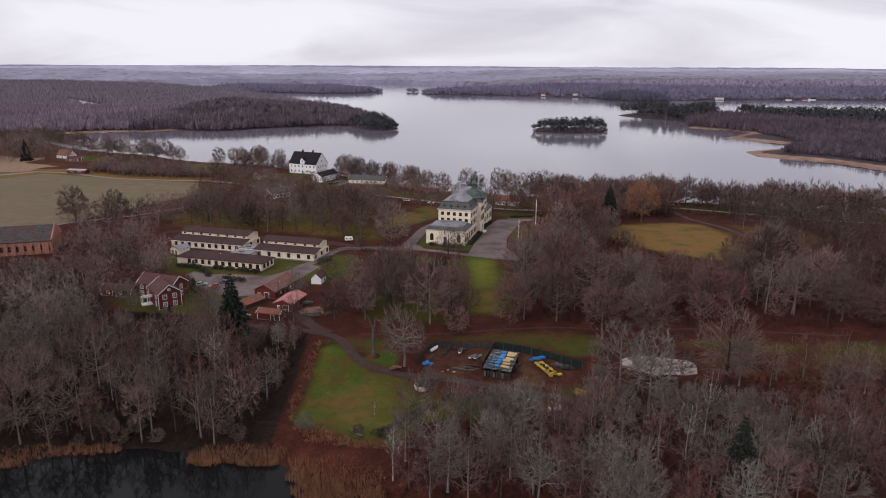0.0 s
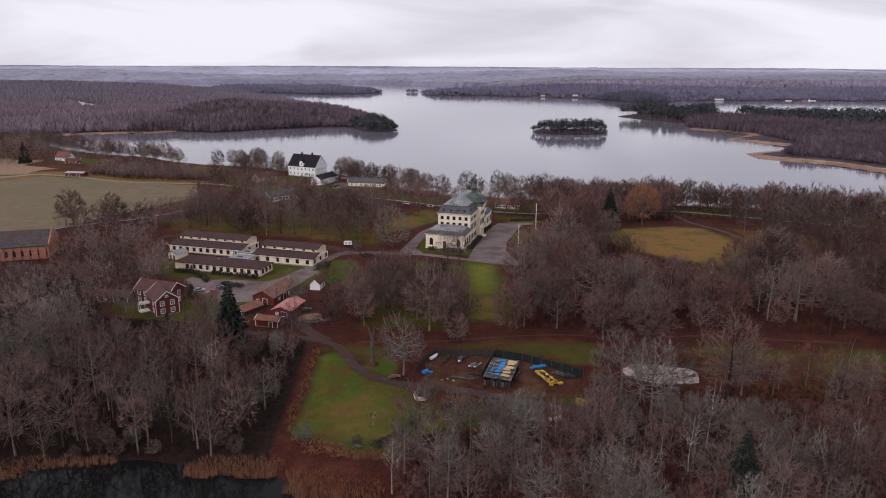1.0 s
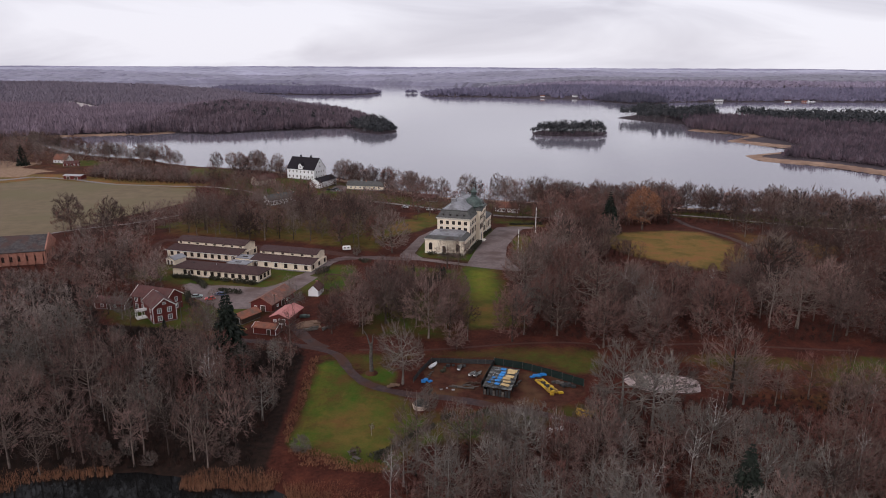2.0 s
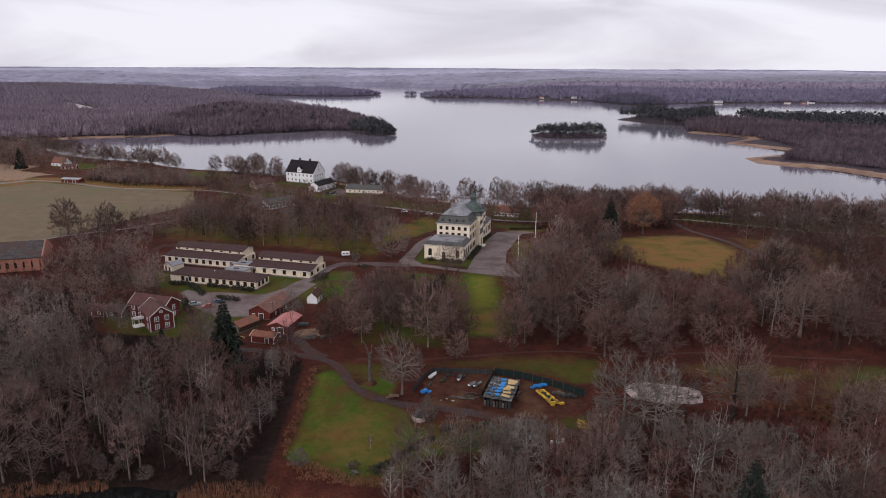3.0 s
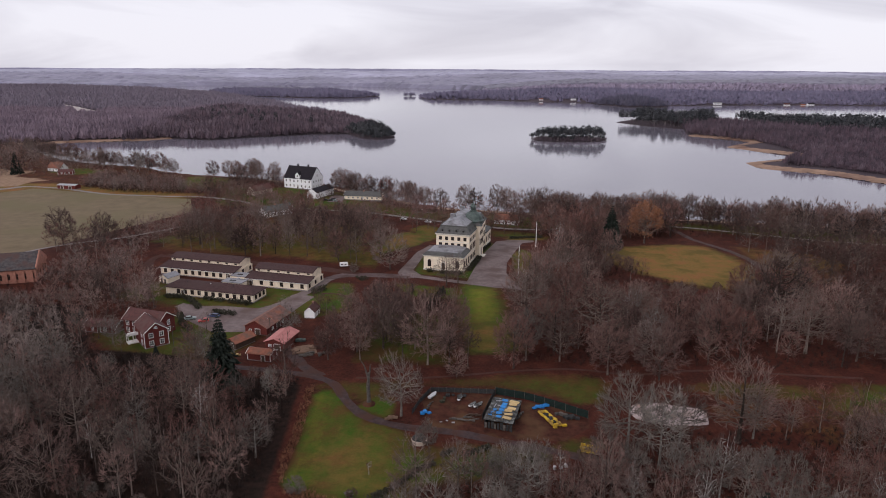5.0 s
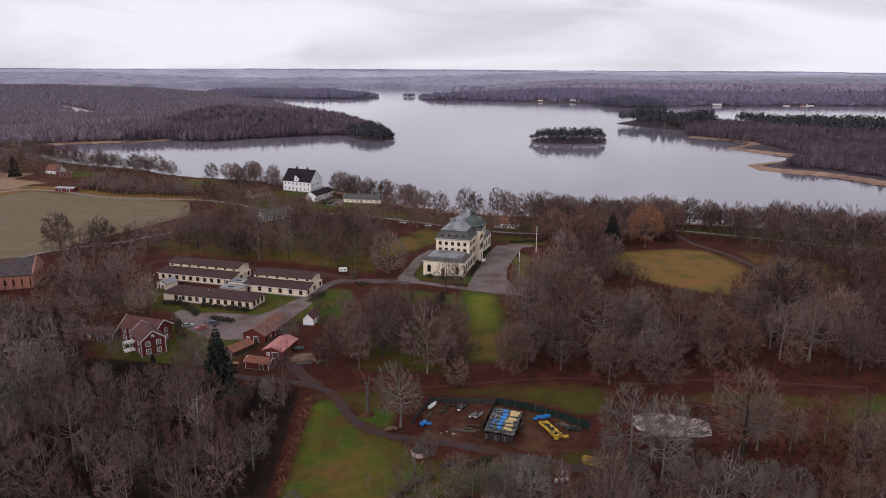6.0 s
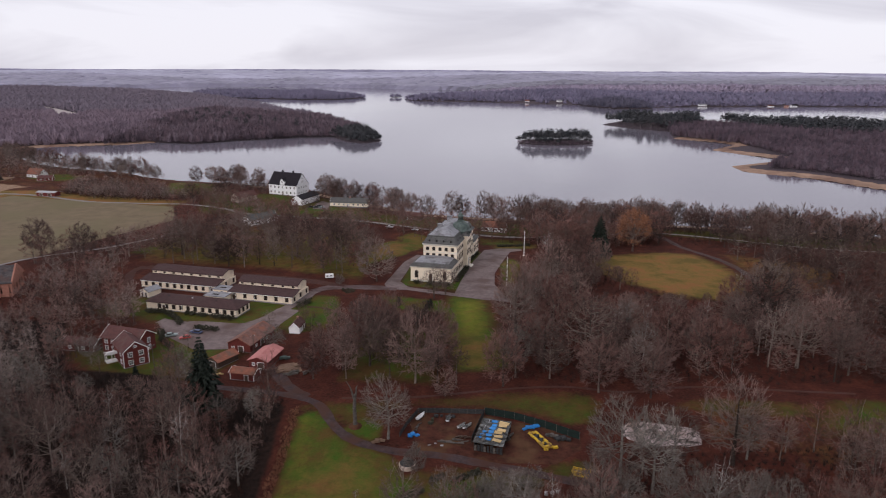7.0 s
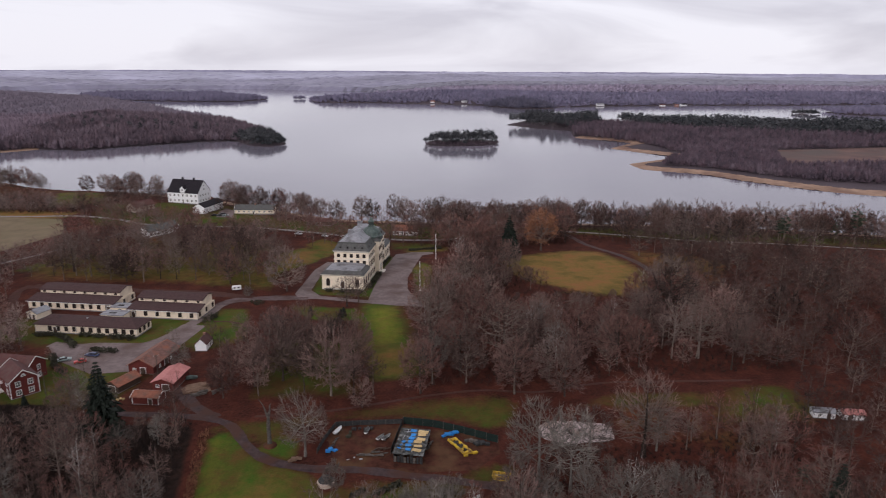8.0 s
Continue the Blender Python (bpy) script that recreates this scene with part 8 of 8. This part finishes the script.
thicket("tall russet undergrowth below the shore trees", [(56, 396), (84, 376), (136, 400), (140, 424), (60, 416)], 3.0, 5.0, 2.2, 24, M_SCRUB, 97)
thicket("brown undergrowth in the western park", [(-135, 420), (-50, 415), (-20, 430), (-40, 450), (-60, 482), (-125, 470), (-160, 440)], 3.4, 3.0, 2.0, 22, M_SCRUB, 98)
thicket("brown undergrowth between road and lake", [(-290, 556), (-246, 532), (-184, 522), (-170, 560), (-215, 580), (-300, 606)], 2.4, 5.5, 2.4, 26, M_SCRUB, 99)



def reed_bed(label, poly, gap, height, seed, base=None):
    """Upright dry reed stems standing in shallow water or along a bank."""
    r = np.random.RandomState(seed)
    xs, ys = [p[0] for p in poly], [p[1] for p in poly]
    n = int((max(xs) - min(xs)) * (max(ys) - min(ys)) / gap ** 2)
    x, y = r.uniform(min(xs), max(xs), n), r.uniform(min(ys), max(ys), n)
    edge = depth_in(poly, x, y) + 0.9 * waves(x, y, 5, seed)
    x, y = x[edge > 0], y[edge > 0]
    n, k = len(x), 5
    z = land_z(x, y) if base is None else np.full(n, base)
    root = np.stack([x, y, z], 1)[:, None, :] + np.concatenate([r.normal(0, 0.18, (n, k, 2)), np.zeros((n, k, 1))], -1)
    tip = root + np.concatenate([r.normal(0, 0.22, (n, k, 2)), height * r.uniform(0.6, 1.1, (n, k, 1))], -1)
    b = r.uniform(0, 6.28, (n, k))
    wide = np.stack([np.cos(b), np.sin(b), 0 * b], -1) * 0.05
    V = np.stack([root - wide, root + wide, tip], 2).reshape(-1, 3)
    tagged(new("reeds", np_mesh("reeds", V, np.arange(len(V)).reshape(-1, 3), [M_REED])), label, "reeds", kind="stuff")


reed_bed("dry orange-brown reed bed in the pond", [(-58, 136), (-37, 135.5), (-36, 141), (-47, 143), (-57, 141.5)], 0.42, 2.4, 1, POND_Z - 0.2)
reed_bed("dry orange-brown reed bed at the end of the pond", [(-35, 137), (-18, 137), (-12, 130), (-12, 112), (-26, 114), (-32, 128)], 0.45, 2.6, 2, POND_Z - 0.2)
reed_bed("dry reeds along the far bank of the pond", [(-125, 132), (-99, 133), (-90, 139), (-74, 141), (-76, 144), (-96, 142.5), (-125, 139)], 0.5, 1.8, 3, POND_Z - 0.1)
reed_bed("thin dry grass along the edge of the green", [(-37.2, 196), (-36.8, 152), (-38.6, 150), (-39.6, 170), (-39.8, 198)], 0.5, 0.9, 4)
reed_bed("dry grass and brambles above the pond", [(-36, 148), (-30, 142), (-12, 139), (-9, 142), (-20, 144), (-34, 150.5)], 0.5, 0.9, 5)

# ---- woods across the water ----


def tree_mass(label, poly, gap, height, wide, clumps, material, seed, crown=(0.15, 1.0), size=0.34, taper=0, stems=0.5, hem=0.0, less=(), name="far_wood", broom=True):
    """A distant wood of separate trees: each a stem and a rounded crown of small clumps with gaps between them."""
    r = np.random.RandomState(seed)
    xs, ys = [p[0] for p in poly], [p[1] for p in poly]
    gx, gy = np.meshgrid(np.arange(min(xs), max(xs), gap), np.arange(min(ys), max(ys), gap))
    x, y = (gx + r.uniform(-0.48, 0.48, gx.shape) * gap).ravel(), (gy + r.uniform(-0.48, 0.48, gx.shape) * gap).ravel()
    keep = (x < 120 + y * 0.92) & (x > -120 - y * 0.72)
    x, y = x[keep], y[keep]
    depth = depth_in(poly, x, y)
    z = land_z(x, y)
    keep = (depth > 0) & (z > LAKE_Z + 0.3 + hem)
    for p in less:
        keep &= ~inside(p, x, y)
    x, y, z, depth = x[keep], y[keep], z[keep], depth[keep]
    n, k = len(x), clumps
    h = height * r.uniform(0.68, 1.2, n) * (1 + 0.14 * waves(x, y, gap * 16, seed))
    if taper:
        h = h * np.clip(0.5 + depth / taper, 0, 1)
    rad = wide / 2 * r.uniform(0.75, 1.25, n)[:, None]
    tone = np.clip(0.5 + 0.25 * waves(x, y, gap * 22, seed + 3) + r.uniform(-0.5, 0.5, n), 0, 1)
    root = np.stack([x, y, z], 1)
    az, rise = r.uniform(0, 6.283, (n, k)), r.uniform(-0.55, 1.0, (n, k))
    flat = np.sqrt(np.maximum(0, 1 - rise ** 2))
    d = np.stack([np.cos(az) * flat, np.sin(az) * flat, rise], -1)
    tall = (h * (crown[1] - crown[0]) / 2)[:, None]
    mid = root[:, None, :] + np.stack([0 * h, 0 * h, h * (crown[0] + crown[1]) / 2], -1)[:, None, :]
    p = mid + d * np.stack([rad + 0 * az, rad + 0 * az, tall + 0 * az], -1) * r.uniform(0.82, 1.0, (n, k, 1))
    s = (size * wide * r.uniform(0.6, 1.2, (n, k)))[..., None]
    if broom:
        # fine upswept branches that fan from the stem to the crown's outline
        rise = np.abs(d[..., 2:]) ** 0.7
        foot = root[:, None, :] + np.concatenate([d[..., :2] * rad[..., None] * r.uniform(0.1, 0.75, (n, k, 1)), (p[..., 2:] - root[:, None, 2:]) * r.uniform(0.25, 0.62, (n, k, 1))], -1)
        b = r.uniform(0, 6.283, (n, k))
        side = np.stack([np.cos(b), np.sin(b), 0 * b], -1) * s * 0.42
        V = np.stack([foot - side, foot + side, p + np.array([0, 0, 0.06 * height]) * rise], 2).reshape(-1, 3)
    else:
        face = d + r.normal(0, 0.18, d.shape)
        t1 = np.cross(face, r.normal(0, 0.6, d.shape) + np.array([0, 0, 1.0]))
        t1 /= np.linalg.norm(t1, axis=-1, keepdims=True) + 1e-9
        t2 = np.cross(t1, face)
        t2 /= np.linalg.norm(t2, axis=-1, keepdims=True) + 1e-9
        V = np.stack([p + t2 * s * 1.25, p - t2 * s * 0.5 + t1 * s * 0.72, p - t2 * s * 0.5 - t1 * s * 0.72], 2).reshape(-1, 3)
    T = np.repeat(tone, k * 3)
    # stems
    a = r.uniform(0, 6.283, n)
    w = np.stack([np.cos(a), np.sin(a), 0 * a], 1) * stems * 0.5
    S = np.stack([root - w, root + w, root + np.stack([r.normal(0, 0.3, n), r.normal(0, 0.3, n), h * min(0.95, crown[0] + 0.55)], 1)], 1).reshape(-1, 3)
    V, T = np.concatenate([V, S]), np.concatenate([T, np.repeat(tone, 3)])
    F = np.arange(len(V)).reshape(-1, 3)
    me = np_mesh(name, V, F, [material, M_FARSTEM], np.arange(len(F)) >= n * k)
    toned(me, T)
    tagged(new(name, me), label, "woodland", kind="stuff")


def canopy(label, poly, step, height, material, seed, rough=0.3):
    """Distant wooded hills seen as one rolling roof of crowns."""
    r = np.random.RandomState(seed)
    xs, ys = [p[0] for p in poly], [p[1] for p in poly]
    gx, gy = np.meshgrid(np.arange(min(xs) - step, max(xs) + 2 * step, step), np.arange(min(ys) - step, max(ys) + 2 * step, step))
    gx, gy = gx + r.uniform(-0.4, 0.4, gx.shape) * step, gy + r.uniform(-0.4, 0.4, gx.shape) * step
    z = land_z(gx, gy)
    wood = inside(poly, gx, gy) & (gx < 200 + gy * 0.95) & (gx > -200 - gy * 0.8) & (z > LAKE_Z + 0.3)
    lump = 1 - rough + rough * r.uniform(0, 1, gx.shape) + 0.06 * waves(gx, gy, step * 14, seed) + 0.05 * waves(gx, gy, step * 5, seed + 1)
    top = np.where(wood, z + height * lump, np.maximum(z, LAKE_Z - 0.5))
    nx, idx = gx.shape[1], np.arange(gx.size).reshape(gx.shape)
    some = wood[:-1, :-1] | wood[1:, :-1] | wood[:-1, 1:] | wood[1:, 1:]
    i = idx[:-1, :-1][some]
    F = np.concatenate([np.stack([i, i + 1, i + nx + 1], 1), np.stack([i, i + nx + 1, i + nx], 1)])
    V = np.stack([gx, gy, top], -1).reshape(-1, 3)
    tagged(new("backdrop", np_mesh("backdrop", V, F, [material], smooth=True)), label, "hills", kind="structure")


WEST_NEAR = [(-1150, 600), (-560, 690), (-540, 868), (-506, 905), (-424, 936), (-400, 1000), (-430, 1400), (-1500, 1400)]
HEADLAND = [(-424, 924), (-408, 926), (-376, 955), (-311, 936), (-269, 974), (-190, 1022), (-142, 1034), (-80, 1070), (-122, 1185), (-184, 1350), (-210, 1400), (-430, 1400)]
WEST_FAR = [(-1500, 1390), (-202, 1390), (-330, 1620), (-560, 2060), (-740, 2340), (-978, 2600), (-2300, 2600), (-1900, 1390)]
FIELDS_WEST = [[(-940, 1672), (-835, 1540), (-744, 1420), (-690, 1330), (-655, 1322), (-660, 1392), (-720, 1456), (-820, 1580), (-910, 1690)], [(-700, 1250), (-690, 1160), (-670, 1160), (-668, 1250)]]
MOOR_EAST = [(484, 691), (595, 678), (800, 700), (1000, 800), (900, 850), (738, 842), (563, 832)]
sheet("moor", MOOR_EAST, M_MOOR, "russet moor grass behind the eastern reed bay", 0.5, 20)
for poly in FIELDS_WEST:
    sheet("clearing", poly, M_CLEARING, "pale ploughed clearing among the western woods", 0.6, 20)
# these woods carry their haze in the colour, paler and bluer farther off
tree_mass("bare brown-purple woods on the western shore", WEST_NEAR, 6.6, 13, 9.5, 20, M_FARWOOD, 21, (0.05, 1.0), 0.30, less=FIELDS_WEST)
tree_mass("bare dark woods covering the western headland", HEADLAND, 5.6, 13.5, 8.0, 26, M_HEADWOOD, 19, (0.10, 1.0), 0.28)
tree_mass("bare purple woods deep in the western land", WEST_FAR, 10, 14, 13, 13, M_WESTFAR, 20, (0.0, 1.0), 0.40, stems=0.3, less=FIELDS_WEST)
tree_mass("dark pines on the ridge of the western headland", [(-420, 1080), (-300, 1060), (-200, 1090), (-160, 1100), (-200, 1200), (-420, 1260)], 30, 18, 7, 50, M_FARPINE, 22, (0.3, 1.0), 0.16, broom=False)
tree_mass("pines on the tip of the western headland", [(-148, 1050), (-113, 976), (-87, 957), (-65, 985), (-67, 1012), (-95, 1085)], 5.0, 15, 6.5, 56, M_FARPINE, 23, (0.25, 1.0), 0.16, taper=18, broom=False)
tree_mass("dark pine trees covering the small lake island", ISLAND, 5.4, 17, 6.5, 60, M_FARPINE, 24, (0.38, 1.0), 0.15, taper=16, stems=0.7, broom=False)
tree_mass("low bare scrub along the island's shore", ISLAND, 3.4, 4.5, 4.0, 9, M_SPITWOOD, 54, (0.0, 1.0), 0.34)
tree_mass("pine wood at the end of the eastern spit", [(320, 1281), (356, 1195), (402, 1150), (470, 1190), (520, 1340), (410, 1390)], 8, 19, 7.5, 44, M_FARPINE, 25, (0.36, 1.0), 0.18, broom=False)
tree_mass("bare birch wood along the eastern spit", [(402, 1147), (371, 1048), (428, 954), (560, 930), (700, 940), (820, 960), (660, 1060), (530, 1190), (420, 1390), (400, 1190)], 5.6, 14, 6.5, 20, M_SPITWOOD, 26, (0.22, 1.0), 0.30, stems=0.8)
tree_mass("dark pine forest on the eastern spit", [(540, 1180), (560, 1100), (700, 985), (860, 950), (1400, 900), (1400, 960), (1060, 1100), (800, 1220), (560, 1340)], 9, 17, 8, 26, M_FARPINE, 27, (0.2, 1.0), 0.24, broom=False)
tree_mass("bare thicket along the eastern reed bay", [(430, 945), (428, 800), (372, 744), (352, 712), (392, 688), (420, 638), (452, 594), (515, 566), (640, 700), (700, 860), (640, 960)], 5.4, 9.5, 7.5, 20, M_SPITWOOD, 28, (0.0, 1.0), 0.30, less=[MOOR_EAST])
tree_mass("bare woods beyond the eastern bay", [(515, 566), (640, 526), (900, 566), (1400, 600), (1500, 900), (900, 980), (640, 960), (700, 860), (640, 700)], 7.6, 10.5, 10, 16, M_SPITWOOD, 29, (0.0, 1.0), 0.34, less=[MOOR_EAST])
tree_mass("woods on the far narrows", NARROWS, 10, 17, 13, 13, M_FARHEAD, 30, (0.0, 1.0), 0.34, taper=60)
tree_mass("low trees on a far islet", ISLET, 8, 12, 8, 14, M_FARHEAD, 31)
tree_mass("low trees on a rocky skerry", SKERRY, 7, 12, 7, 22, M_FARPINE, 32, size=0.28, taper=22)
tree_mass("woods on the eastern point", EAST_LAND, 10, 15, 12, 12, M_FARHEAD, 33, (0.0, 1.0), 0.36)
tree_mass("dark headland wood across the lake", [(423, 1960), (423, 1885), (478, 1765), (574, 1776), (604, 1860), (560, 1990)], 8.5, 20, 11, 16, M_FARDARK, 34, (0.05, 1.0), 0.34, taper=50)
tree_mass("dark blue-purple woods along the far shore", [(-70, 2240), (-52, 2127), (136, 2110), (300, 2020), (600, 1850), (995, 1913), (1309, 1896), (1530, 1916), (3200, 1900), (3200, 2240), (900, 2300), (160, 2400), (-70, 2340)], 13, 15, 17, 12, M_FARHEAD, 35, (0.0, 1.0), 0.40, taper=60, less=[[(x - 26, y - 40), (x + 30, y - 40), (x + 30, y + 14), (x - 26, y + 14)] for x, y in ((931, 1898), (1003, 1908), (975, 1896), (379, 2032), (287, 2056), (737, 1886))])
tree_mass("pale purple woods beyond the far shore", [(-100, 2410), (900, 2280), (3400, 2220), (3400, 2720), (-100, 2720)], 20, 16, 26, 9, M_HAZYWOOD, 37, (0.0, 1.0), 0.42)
# backdrop hills, their emission standing in for haze
for k, (y0, y1, gap, mat) in enumerate(((2680, 3150, 14, M_HAZE_GLOW_1), (3100, 3750, 18, M_HAZE_GLOW_2), (3700, 4650, 26, M_HAZE_GLOW_3))):
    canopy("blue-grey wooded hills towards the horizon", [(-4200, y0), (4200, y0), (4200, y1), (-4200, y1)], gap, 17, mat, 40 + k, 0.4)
canopy("misty western hills towards the horizon", [(-2600, 900), (-1350, 700), (-1900, 1380), (-2300, 2600), (-3600, 2600)], 22, 15, M_HAZE_GLOW_1, 44)


def horizon_ridge():
    """The last wooded ridge, at the end of the view, glowing to imitate haze."""
    bm = bmesh.new()
    r = random.Random(1)
    rows = []
    for i in range(401):
        a = radians(-52 + 104 * i / 400)
        px, py = 4640 * math.sin(a), 4640 * math.cos(a)
        h = 69 + 3 * float(waves(px, py, 1700, 44)) + 1.2 * float(waves(px, py, 140, 64)) + r.uniform(-0.6, 0.6)
        rows.append([bm.verts.new((px, py, -12)), bm.verts.new((px, py, h)), bm.verts.new((px * 1.05, py * 1.05, h - 8))])
    for p, q in zip(rows, rows[1:]):
        for j in range(2):
            bm.faces.new((p[j], q[j], q[j + 1], p[j + 1]))
    tagged(part("backdrop", bm, M_HAZE_GLOW_3), "blue-grey wooded ridge on the horizon", "hills", kind="structure")


horizon_ridge()
